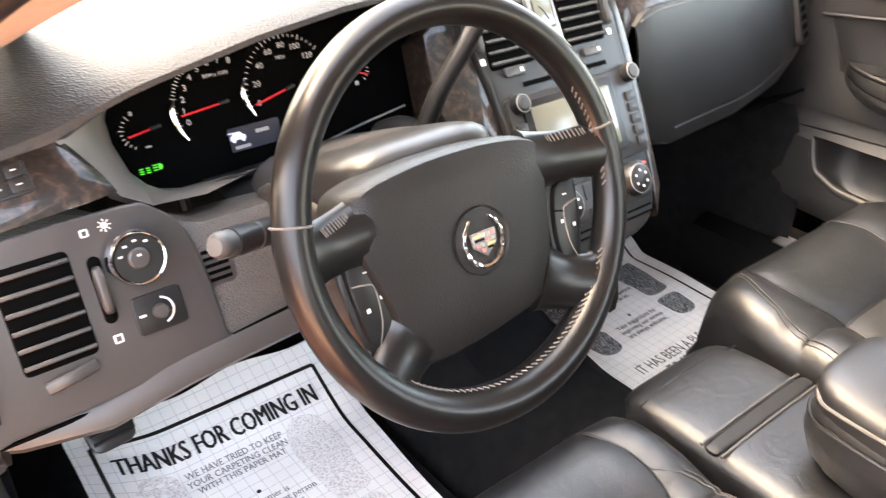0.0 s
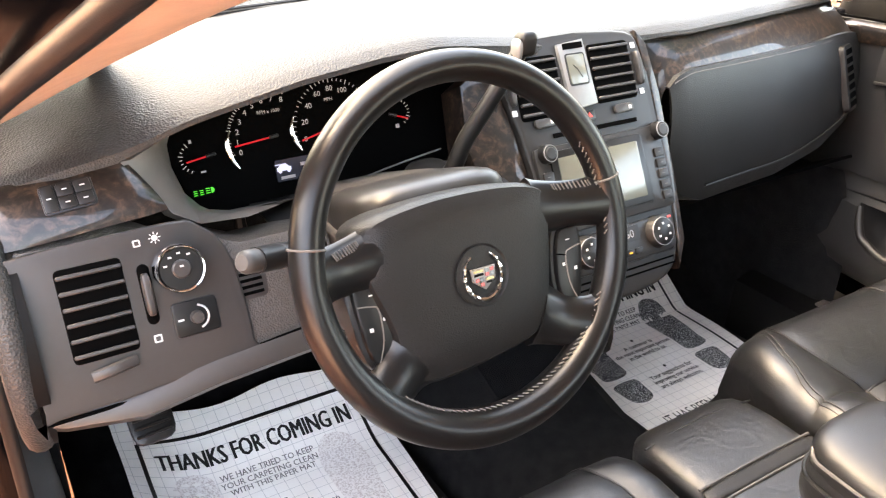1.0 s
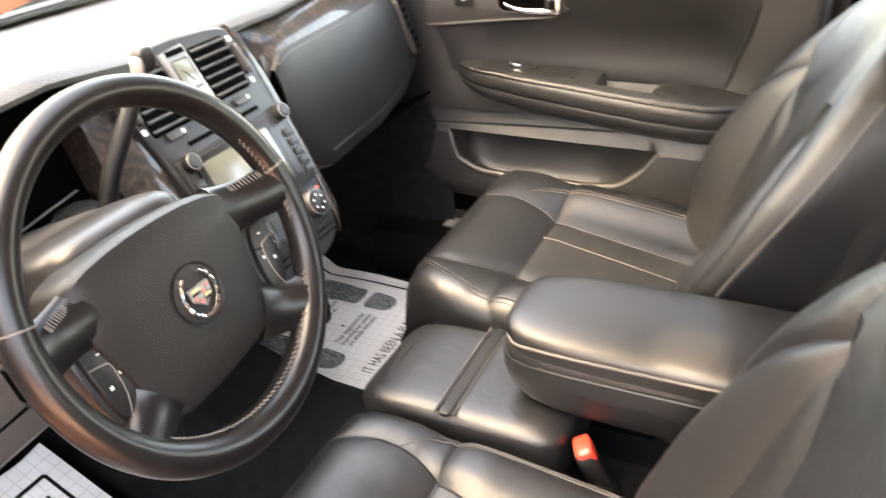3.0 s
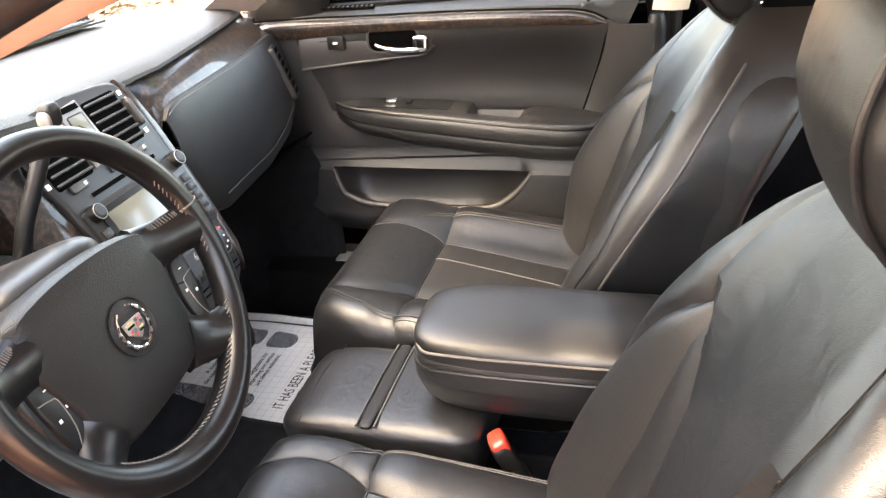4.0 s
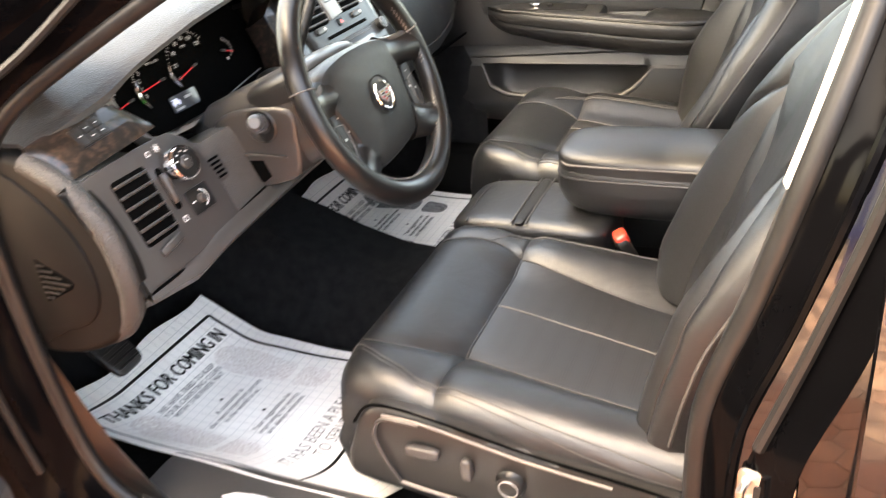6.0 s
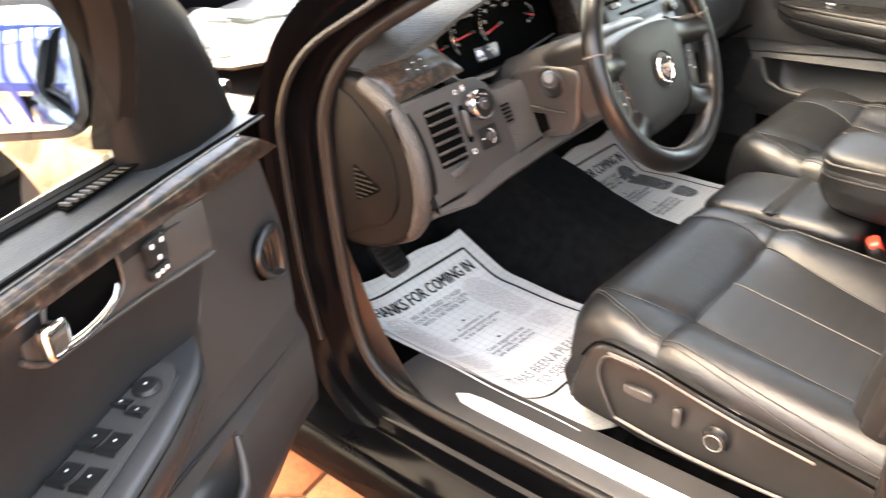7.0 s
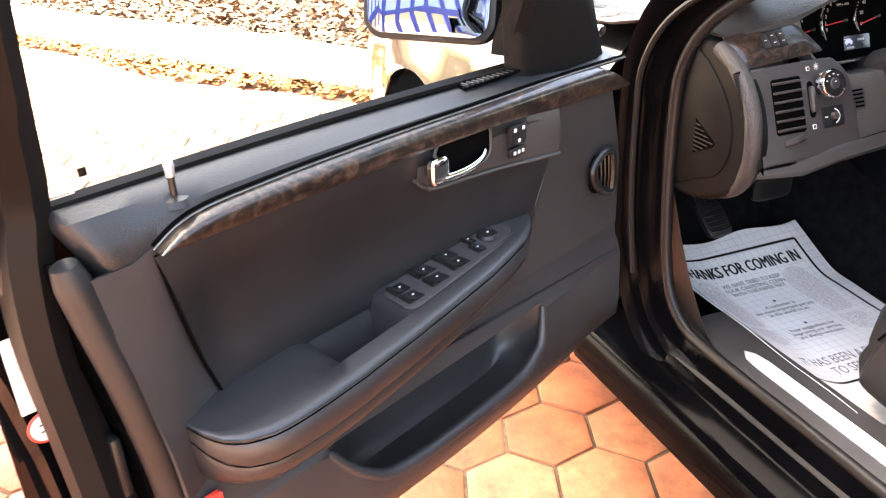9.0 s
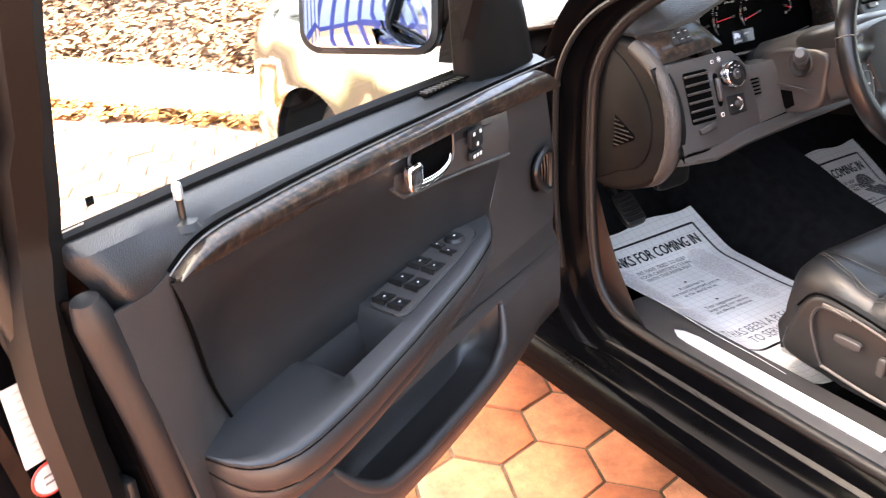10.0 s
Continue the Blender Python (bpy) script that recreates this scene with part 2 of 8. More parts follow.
def per_piece(name, a, bcol, c, rough=0.85, island=True, bump=0.4, bscale=70, nscale=14):
    """Colour that differs from piece to piece, with stains over it."""
    m, n, l, b = nodes_of(name)
    src = n.new("ShaderNodeNewGeometry").outputs["Random Per Island"] if island else n.new("ShaderNodeObjectInfo").outputs["Random"]
    r = n.new("ShaderNodeValToRGB")
    e = r.color_ramp.elements
    e[0].color, e[1].color = (*a, 1), (*c, 1)
    k = e.new(0.5)
    k.color = (*bcol, 1)
    l.new(src, r.inputs["Fac"])
    geo = n.new("ShaderNodeNewGeometry")
    no = n.new("ShaderNodeTexNoise")
    no.inputs["Scale"].default_value, no.inputs["Detail"].default_value, no.inputs["Roughness"].default_value = nscale, 9, 0.68
    l.new(geo.outputs["Position"], no.inputs["Vector"])
    mr = n.new("ShaderNodeMapRange")
    mr.inputs["From Min"].default_value, mr.inputs["From Max"].default_value = 0.3, 0.7
    mr.inputs["To Min"].default_value, mr.inputs["To Max"].default_value = 0.5, 1.4
    l.new(no.outputs["Fac"], mr.inputs["Value"])
    mul = n.new("ShaderNodeVectorMath")
    mul.operation = "SCALE"
    l.new(r.outputs["Color"], mul.inputs[0])
    l.new(mr.outputs["Result"], mul.inputs["Scale"])
    l.new(mul.outputs[0], b.inputs["Base Color"])
    n2 = n.new("ShaderNodeTexNoise")
    n2.inputs["Scale"].default_value, n2.inputs["Detail"].default_value = bscale, 6
    l.new(geo.outputs["Position"], n2.inputs["Vector"])
    bp = n.new("ShaderNodeBump")
    bp.inputs["Strength"].default_value, bp.inputs["Distance"].default_value = bump, 0.004
    l.new(n2.outputs["Fac"], bp.inputs["Height"])
    l.new(bp.outputs["Normal"], b.inputs["Normal"])
    b.inputs["Roughness"].default_value = rough
    b.inputs["Specular IOR Level"].default_value = 0.3
    return m


def glass(name, tint=(0.9, 0.95, 0.93)):
    m, n, l, b = nodes_of(name)
    t = n.new("ShaderNodeBsdfTransparent")
    t.inputs["Color"].default_value = (*tint, 1)
    g = n.new("ShaderNodeBsdfGlossy")
    g.inputs["Roughness"].default_value = 0.02
    f = n.new("ShaderNodeLayerWeight")
    f.inputs["Blend"].default_value = 0.5
    k = n.new("ShaderNodeMath")
    k.operation = "POWER"
    k.inputs[1].default_value = 5.0
    l.new(f.outputs["Facing"], k.inputs[0])
    k2 = n.new("ShaderNodeMath")
    k2.operation = "MULTIPLY_ADD"
    k2.inputs[1].default_value, k2.inputs[2].default_value = 0.9, 0.05
    l.new(k.outputs[0], k2.inputs[0])
    mx = n.new("ShaderNodeMixShader")
    l.new(k2.outputs[0], mx.inputs[0])
    l.new(t.outputs[0], mx.inputs[1])
    l.new(g.outputs[0], mx.inputs[2])
    l.new(mx.outputs[0], n["Material Output"].inputs["Surface"])
    return m


def glow(name, col, power):
    m, n, l, b = nodes_of(name)
    b.inputs["Base Color"].default_value = (*[c * 0.15 for c in col], 1)
    b.inputs["Emission Color"].default_value, b.inputs["Emission Strength"].default_value = (*col, 1), power
    return m


def smudge():
    """Brownish dust trodden into paper, thinning out towards its edge."""
    m, n, l, b = nodes_of("trodden_dust")
    tc = n.new("ShaderNodeTexCoord")
    no = n.new("ShaderNodeTexNoise")
    no.inputs["Scale"].default_value, no.inputs["Detail"].default_value = 300, 3
    l.new(tc.outputs["Object"], no.inputs["Vector"])
    r = n.new("ShaderNodeValToRGB")
    r.color_ramp.elements[0].position, r.color_ramp.elements[1].position = 0.36, 0.56
    r.color_ramp.elements[0].color, r.color_ramp.elements[1].color = (0.58, 0.52, 0.49, 1), (0.84, 0.81, 0.78, 1)
    l.new(no.outputs["Fac"], r.inputs["Fac"])
    l.new(r.outputs["Color"], b.inputs["Base Color"])
    b.inputs["Roughness"].default_value = 0.9
    return m


WOOD, PERF, PAPER, SPECKLE, SMUDGE = wood(), perforated(), paper(), speckled(), smudge()
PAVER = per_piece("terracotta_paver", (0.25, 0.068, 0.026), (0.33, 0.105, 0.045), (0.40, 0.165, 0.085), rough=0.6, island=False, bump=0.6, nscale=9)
# Paler copy of the paver colour, with the outer drive's sunlight painted in.
PAVER_SUNLIT = per_piece("terracotta_paver_sunlit", (0.41, 0.21, 0.135), (0.46, 0.26, 0.17), (0.5, 0.31, 0.21))
CHIP = per_piece("bark_chip", (0.06, 0.028, 0.016), (0.16, 0.085, 0.05), (0.33, 0.22, 0.14), nscale=20)
LEAF_DRY = per_piece("dry_leaf", (0.14, 0.05, 0.015), (0.34, 0.16, 0.045), (0.22, 0.11, 0.05), nscale=25)
LEAF = per_piece("green_leaf", (0.03, 0.06, 0.02), (0.05, 0.095, 0.03), (0.09, 0.13, 0.045), nscale=4)
GLASS = glass("window_glass")
MIRROR = surface("mirror_silvering", (0.3, 0.37, 0.48), 0.02, metal=1.0, var=0.01)
G_RED, G_GREEN, G_WHITE, G_AMBER, G_BLUE = glow("red_light", (1, 0.0, 0.02), 0.013), glow("green_light", (0.01, 1, 0.08), 0.03), glow("white_light", (0.9, 0.92, 1), 0.010), glow("amber_light", (1, 0.45, 0.03), 0.05), glow("blue_light", (0.5, 0.6, 1), 0.05)
G_DIM = glow("dim_white_light", (0.85, 0.88, 1), 0.006)
BADGE_GOLD = surface("badge_gold", (0.3, 0.22, 0.1), 0.25, metal=0.5, var=0.1, scale=30)
BADGE_RED = surface("badge_red", (0.25, 0.03, 0.03), 0.2, var=0.1, scale=30)
SCREEN = surface("grey_screen", (0.1, 0.105, 0.085), 0.16, var=0.05, spec=0.7)
LCD = surface("dark_screen", (0.02, 0.022, 0.03), 0.15, var=0.05, spec=0.6)


# ---- building helpers ----
def thing(name, at, label, category, group="", kind=""):
    ob = new(name)
    ob.empty_display_size = 0.05
    ob.matrix_basis = Matrix.Translation(at)
    return tagged(ob, label, category, group, kind)


def part(name, bm, material, parent, label="", xf=None, sharp=38):
    if xf is not None:
        bm.transform(xf)
    me = bpy.data.meshes.new(name)
    bmesh.ops.recalc_face_normals(bm, faces=bm.faces)
    for f in bm.faces:
        f.smooth = True
    bm.to_mesh(me)
    bm.free()
    me.set_sharp_from_angle(angle=radians(sharp))
    me.materials.append(material)
    ob = new(name, me)
    if parent is not None:
        ob.parent = parent
        ob.matrix_parent_inverse = parent.matrix_basis.inverted() if parent.type == "EMPTY" else Matrix()
    return tagged(ob, label)


def join(*bms):
    """Several pieces of one part in one bmesh."""
    out = bms[0]
    for b in bms[1:]:
        me = bpy.data.meshes.new("tmp")
        b.to_mesh(me)
        b.free()
        out.from_mesh(me)
        bpy.data.meshes.remove(me)
    return out


def box(c, s, bevel=0.003, seg=2, m=None):
    bm = bmesh.new()
    bmesh.ops.create_cube(bm, size=1)
    bm.transform(Matrix.Diagonal((*s, 1)))
    if bevel:
        bmesh.ops.bevel(bm, geom=bm.edges[:], offset=min(bevel, min(s) * 0.45), segments=seg, profile=0.5, affect="EDGES")
    bm.transform(Matrix.Translation(c) if m is None else m @ Matrix.Translation(c))
    return bm


def rcube(c, h, p=6.0, n=10, f=None, m=None):
    """A soft box of half sizes h: a cube's grid drawn in by the p-norm, then bent by f."""
    bm = bmesh.new()
    ring = {}

    def at(i, j, k):
        key = (i, j, k)
        if key not in ring:
            v = [math.tan((2 * a / n - 1) * math.pi / 4) for a in key]
            r = sum(abs(a) ** p for a in v) ** (1 / p)
            q = Vector([a / r * b for a, b in zip(v, h)])
            q = f(q) if f else q
            ring[key] = bm.verts.new(q + Vector(c))
        return ring[key]

    for a in range(n):
        for b in range(n):
            for s in (0, n):
                for o in range(3):
                    quad = []
                    for da, db in ((0, 0), (1, 0), (1, 1), (0, 1)):
                        t = [a + da, b + db]
                        t.insert(o, s)
                        quad.append(at(*t))
                    bm.faces.new(quad if s else quad[::-1])
    if m is not None:
        bm.transform(m)
    return bm


def smooth_path(pts, k=6, closed=False):
    """Catmull-Rom points through pts."""
    P = [Vector(p) for p in pts]
    n, out = len(P), []
    for i in range(n if closed else n - 1):
        a, b, c, d = (P[(i + o) % n] if closed else P[min(max(i + o, 0), n - 1)] for o in (-1, 0, 1, 2))
        for s in range(k):
            t = s / k
            out.append(0.5 * (2 * b + (c - a) * t + (2 * a - 5 * b + 4 * c - d) * t * t + (3 * b - a - 3 * c + d) * t ** 3))
    return out if closed else out + [P[-1]]


def tube(pts, r, n=10, closed=False, k=6, flat=1.0, caps=True):
    """A round bar along a smooth path; r a number or a function of 0..1."""
    path = smooth_path(pts, k, closed) if k > 1 else [Vector(p) for p in pts]
    bm, rings, m = bmesh.new(), [], len(path)
    up = Vector((0, 0, 1))
    for i, p in enumerate(path):
        d = (path[(i + 1) % m] - path[i - 1]) if closed else (path[min(i + 1, m - 1)] - path[max(i - 1, 0)])
        d.normalize()
        if abs(d.dot(up)) > 0.98:
            up = Vector((1, 0.2, 0))
        s = d.cross(up).normalized()
        w = s.cross(d).normalized()
        up = w
        q = r(i / max(1, m - 1)) if callable(r) else r
        rings.append([bm.verts.new(p + (s * math.cos(a) + w * math.sin(a) * flat) * q) for a in (2 * math.pi * j / n for j in range(n))])
    for i in range(m if closed else m - 1):
        a, b = rings[i], rings[(i + 1) % m]
        for j in range(n):
            bm.faces.new((a[j], a[(j + 1) % n], b[(j + 1) % n], b[j]))
    if not closed and caps:
        bm.faces.new(rings[0][::-1])
        bm.faces.new(rings[-1])
    return bm


def loft(rows, closed=False, thick=0.0, caps=False):
    """A sheet through rows of points (all of one length); thick gives it depth."""
    bm = bmesh.new()
    V = [[bm.verts.new(p) for p in row] for row in rows]
    for i in range(len(V) - 1):
        k = len(V[i])
        for j in range(k if closed else k - 1):
            bm.faces.new((V[i][j], V[i][(j + 1) % k], V[i + 1][(j + 1) % k], V[i + 1][j]))
    if caps:
        bm.faces.new(V[0][::-1])
        bm.faces.new(V[-1])
    if thick:
        bmesh.ops.recalc_face_normals(bm, faces=bm.faces)
        bmesh.ops.solidify(bm, geom=bm.faces[:], thickness=thick)
    return bm


def slab(outline, depth, m=None, bevel=0.0015, seg=2, k=0):
    """A plate with the outline (x, y), from z = 0 down to -depth, its top edge rounded."""
    pts = [(p.x, p.y) for p in smooth_path([(a, b, 0) for a, b in outline], k, True)] if k else outline
    bm = bmesh.new()
    top = bm.faces.new([bm.verts.new((a, b, 0)) for a, b in pts])
    if top.normal.z < 0 or sum((b[0] - a[0]) * (b[1] + a[1]) for a, b in zip(pts, pts[1:] + pts[:1])) > 0:
        top.normal_flip()
    ext = bmesh.ops.extrude_face_region(bm, geom=[top])
    low = [v for v in ext["geom"] if isinstance(v, bmesh.types.BMVert)]
    for v in low:
        v.co.z = -depth
    if bevel:
        edge = [e for e in bm.edges if all(abs(v.co.z) < 1e-7 for v in e.verts)]
        bmesh.ops.bevel(bm, geom=edge, offset=bevel, segments=seg, profile=0.5, affect="EDGES")
    if m is not None:
        bm.transform(m)
    return bm


def rr(w, h, r, n=5, cx=0.0, cy=0.0):
    """A rounded rectangle's outline."""
    out = []
    for sx, sy, a0 in ((1, 1, 0), (-1, 1, 90), (-1, -1, 180), (1, -1, 270)):
        for i in range(n + 1):
            a = radians(a0 + 90 * i / n)
            out.append((cx + sx * (w / 2 - r) + r * math.cos(a), cy + sy * (h / 2 - r) + r * math.sin(a)))
    return out


def lathe(profile, n=32, m=None):
    """A body of revolution about z from (radius, height) pairs."""
    bm, rings = bmesh.new(), []
    for r, z in profile:
        rings.append([bm.verts.new((r * math.cos(2 * math.pi * j / n), r * math.sin(2 * math.pi * j / n), z)) for j in range(n)] if r > 1e-6 else [bm.verts.new((0, 0, z))])
    for a, b in zip(rings, rings[1:]):
        for j in range(n):
            q = [a[j % len(a)], a[(j + 1) % n % len(a)], b[(j + 1) % n % len(b)], b[j % len(b)]]
            q = [v for i, v in enumerate(q) if v not in q[:i]]
            if len(q) > 2:
                bm.faces.new(q)
    if m is not None:
        bm.transform(m)
    return bm


def basis(o, x, y):
    """A frame at o with x along x and y near y; z is their normal."""
    x = Vector(x).normalized()
    z = x.cross(Vector(y)).normalized()
    y = z.cross(x)
    m = Matrix((x, y, z)).transposed().to_4x4()
    m.translation = o
    return m


def lettering(words, size, m, material, parent, align="LEFT", depth=0.0003, name="lettering", squeeze=1.0, bold=0.0):
    cu = bpy.data.curves.new(name, "FONT")
    cu.body, cu.size, cu.align_x, cu.extrude, cu.space_line = words, size, align, depth, 0.95
    cu.resolution_u, cu.offset = 2, bold * size
    tmp = bpy.data.objects.new(name, cu)
    me = bpy.data.meshes.new_from_object(tmp)
    bpy.data.objects.remove(tmp)
    me.transform(m @ Matrix.Diagonal((squeeze, 1, 1, 1)))
    me.materials.clear()
    me.materials.append(material)
    ob = new(name, me)
    ob.parent = parent
    ob.matrix_parent_inverse = parent.matrix_basis.inverted() if parent.type == "EMPTY" else Matrix()
    return ob


# ---- ground and surroundings ----
def ground_sheet():
    bm = bmesh.new()
    bmesh.ops.create_grid(bm, x_segments=2, y_segments=2, size=300)
    return part("ground", bm, JOINT, None, xf=Matrix.Translation((0, 0, -0.0015)))


tagged(ground_sheet(), "sandy joints and earth under the paving, reaching to the horizon", "ground", kind="structure")
KD = Vector((-0.557, 0.830, 0))
KN = Vector((0.830, 0.557, 0))
K0 = Vector((-0.86, 4.64, 0))


def along(a, b, z):
    return K0 + KD * a + KN * b + Vector((0, 0, z))


def kerb():
    prof = [(-0.12, -0.05), (-0.10, 0.13), (-0.07, 0.155), (0.27, 0.165), (0.29, 0.15), (0.30, -0.05)]
    rows = [[along(a, b, z + 0.012 * math.sin(a * 2.1)) for b, z in prof] for a in (-9 + 0.75 * i for i in range(29))]
    ob = part("kerb", loft(rows), CONCRETE, None)
    return tagged(ob, "pale sunlit concrete kerb edging the mulch bed", "kerb", kind="structure")


kerb()


def mulch_bed():
    bm = loft([[along(a, b, 0.12 + 0.07 * (b - 0.25) + 0.05 * math.sin(a * 1.7 + b) * min(1, b - 0.25)) for b in (0.28, 0.6, 0.9, 1.5, 2.5, 4, 7, 12)] for a in (-10 + 0.8 * i for i in range(32))])
    return tagged(part("mulch_bed", bm, SOIL, None), "brown mulch bed rising behind the kerb", "mulch", kind="structure")


mulch_bed()


def litter(name, count, spot, size, material, label, category, curl=0.3, seed=3):
    rnd = random.Random(seed)
    V, F = [], []
    for _ in range(count):
        p = spot(rnd)
        s = size * rnd.uniform(0.5, 1.5)
        r = Euler((rnd.uniform(-curl, curl) * 2, rnd.uniform(-curl, curl) * 2, rnd.uniform(0, 6.3))).to_matrix()
        k = len(V)
        for q in ((-1, -0.3, 0), (0, -0.42, 0.12), (1, -0.2, 0), (0.9, 0.25, 0.05), (0, 0.45, 0.15), (-1, 0.2, 0)):
            V.append(p + r @ (Vector(q) * s))
        F += [(k, k + 1, k + 4, k + 5), (k + 1, k + 2, k + 3, k + 4)]
    me = bpy.data.meshes.new(name)
    me.from_pydata(V, [], F)
    me.materials.append(material)
    return tagged(new(name, me), label, category, kind="stuff")


def in_bed(r):
    a, b = r.uniform(-4, 8), 0.27 + 4.0 * r.random() ** 1.5
    return along(a, b, 0.13 + 0.07 * (b - 0.25) + r.uniform(0, 0.05) + 0.05 * math.sin(a * 1.7 + b) * min(1, b - 0.25))


def at_kerb(r):
    a = r.uniform(-3, 8)
    return along(a, -0.11 - (0.20 + 0.08 * math.sin(a * 2.3)) * r.random() ** 1.8, 0.012 + r.uniform(0, 0.04))


litter("bark_mulch", 24000, in_bed, 0.034, CHIP, "reddish brown bark chips and dead leaves on the bed", "mulch")
litter("leaf_litter", 5200, at_kerb, 0.030, LEAF_DRY, "drift of dry orange leaves along the kerb", "leaves", seed=5)
litter("far_litter", 700, lambda r: Vector((r.uniform(2.2, 9), r.uniform(-4, 7), 0.012)), 0.04, LEAF_DRY, "scattered dry leaves on the paving beyond the passenger side", "leaves", seed=8)


# ---- car body ----
car = thing("car_body", (0, 0, 0.2), "glossy black sedan body with its driver door open", "car")


def side_x(z):
    """How far the body side lies from the middle at a height."""
    return 0.945 - 0.02 * ((z - 0.6) / 0.3) ** 2 if z < 1.0 else 0.91 - (z - 1.0) * 0.62


def lerp_curve(pts, a):
    """A height on a curve of (a, z) pairs."""
    if a <= pts[0][0]:
        return pts[0][1]
    for (a0, z0), (a1, z1) in zip(pts, pts[1:]):
        if a <= a1:
            t = (a - a0) / (a1 - a0)
            return z0 + (z1 - z0) * t
    return pts[-1][1]


# rocker, stepped sill and its trims
def extrude_y(profile, y0, y1, n=2):
    return loft([[(x, y0 + (y1 - y0) * i / n, z) for x, z in profile] for i in range(n + 1)], closed=True, caps=True)


part("rocker", extrude_y([(-0.80, 0.345), (-0.83, 0.342), (-0.845, 0.325), (-0.855, 0.318), (-0.90, 0.315), (-0.915, 0.302), (-0.925, 0.27), (-0.92, 0.225), (-0.88, 0.19), (-0.78, 0.19)], -1.2, 0.99), JAMB, car, "glossy black painted sill")
part("sill_step", extrude_y([(-0.792, 0.352), (-0.80, 0.345), (-0.825, 0.346), (-0.835, 0.338), (-0.835, 0.325), (-0.79, 0.32)], -0.1, 0.82), RUBBER, car)
part("sill_trim", extrude_y([(-0.65, 0.22), (-0.655, 0.352), (-0.668, 0.364), (-0.70, 0.366), (-0.77, 0.366), (-0.783, 0.36), (-0.79, 0.345), (-0.79, 0.22)], -0.12, 0.82, 8), SILL, car, "dark grey plastic sill trim")
plate = part("sill_plate", slab([(-0.749, 0.227), (-0.717, 0.227), (-0.717, 0.63), (-0.722, 0.662), (-0.734, 0.68), (-0.746, 0.66), (-0.749, 0.63)], 0.004, Matrix.Translation((0, 0, 0.3705)), 0.0012), TREAD, car, "ribbed bright metal tread plate")
for i in range(5):
    part("rib", box((-0.721 - 0.006 * i, 0.435, 0.3712), (0.0018, 0.40, 0.0014), 0.0005, 1), TREAD, plate)


# the door opening, from the sill up the front pillar, along the roof and down the centre pillar
OPEN = [(-0.80, 0.10, 0.372), (-0.80, 0.45, 0.372), (-0.80, 0.70, 0.374), (-0.80, 0.79, 0.392), (-0.80, 0.842, 0.46), (-0.80, 0.865, 0.60), (-0.80, 0.87, 0.78), (-0.80, 0.855, 0.89), (-0.785, 0.79, 0.985), (-0.75, 0.65, 1.07), (-0.70, 0.44, 1.175), (-0.66, 0.25, 1.265), (-0.625, 0.08, 1.33), (-0.625, -0.125, 1.36), (-0.675, -0.157, 1.25), (-0.735, -0.123, 1.11), (-0.775, -0.093, 1.0), (-0.79, -0.055, 0.86), (-0.80, -0.018, 0.74), (-0.80, -0.012, 0.60), (-0.80, 0.0, 0.48), (-0.80, 0.035, 0.395)]
part("door_seal", tube(OPEN, 0.0115, 12, True, 6), RUBBER, car, "grey rubber seal round the door opening")


def frame_strip(off_in, off_out, x_in, x_out, pts=OPEN):
    """A band of sheet metal that follows the opening, from one ring to a wider one."""
    path = smooth_path(pts, 6, True)
    c = Vector((0, 0.38, 0.85))
    rows = []
    for i, p in enumerate(path):
        d = path[(i + 1) % len(path)] - path[i - 1]
        o = Vector((0, d.z, -d.y)).normalized()
        if o.dot(p - c) < 0:
            o = -o
        rows.append([p + o * off_in + Vector((x_in, 0, 0)), p + o * (off_in * 0.6 + off_out * 0.4) + Vector((x_in * 0.4 + x_out * 0.6, 0, 0)), p + o * off_out + Vector((x_out, 0, 0))])
    rows.append(rows[0])
    return loft(rows, thick=0.003)


part("pillar_bead", tube([(x - 0.03, y - 0.035, z) for x, y, z in OPEN[15:20]], 0.006, 8), JAMB, car)
part("opening_flange", frame_strip(0.006, 0.05, -0.004, -0.035), JAMB, car, "black painted door opening")
part("opening_step", frame_strip(0.05, 0.085, -0.035, -0.06), JAMB, car)
part("outer_seal", tube([(x - 0.045, y + (0.055 if y > 0.3 else -0.05), z + 0.03 * (z > 1.1)) for x, y, z in OPEN[4:19]], 0.006, 8), RUBBER, car)
part("kick_panel", loft([[(-0.795, 0.60 + 0.26 * s, 0.345 + 0.31 * (s ** 2.2)), (-0.775, 0.64 + 0.26 * s, 0.345 + 0.31 * (s ** 2.2)), (-0.76, 0.84 + 0.2 * s, 0.32 + 0.33 * s), (-0.74, 1.2, 0.3 + 0.36 * s)] for s in (0, 0.15, 0.3, 0.5, 0.7, 0.85, 1)]), SMOOTH, car, "dark grey plastic kick panel")

# front pillar: cloth trim inside and painted skin outside
PI0, PI1 = Vector((-0.61, 1.0, 1.005)), Vector((-0.565, 0.10, 1.305))
PO0, PO1 = Vector((-0.765, 0.82, 0.995)), Vector((-0.635, 0.10, 1.335))


def pillar(a0, a1, b0, b1, bulge, n=10):
    rows = []
    for i in range(n + 1):
        t = i / n
        a, b = a0.lerp(a1, t), b0.lerp(b1, t)
        rows.append([a.lerp(b, s) + Vector((0.3, -0.75, 0.1)) * bulge * math.sin(math.pi * s) for s in (0, 0.12, 0.3, 0.5, 0.7, 0.88, 1)])
    return loft(rows, thick=0.006)


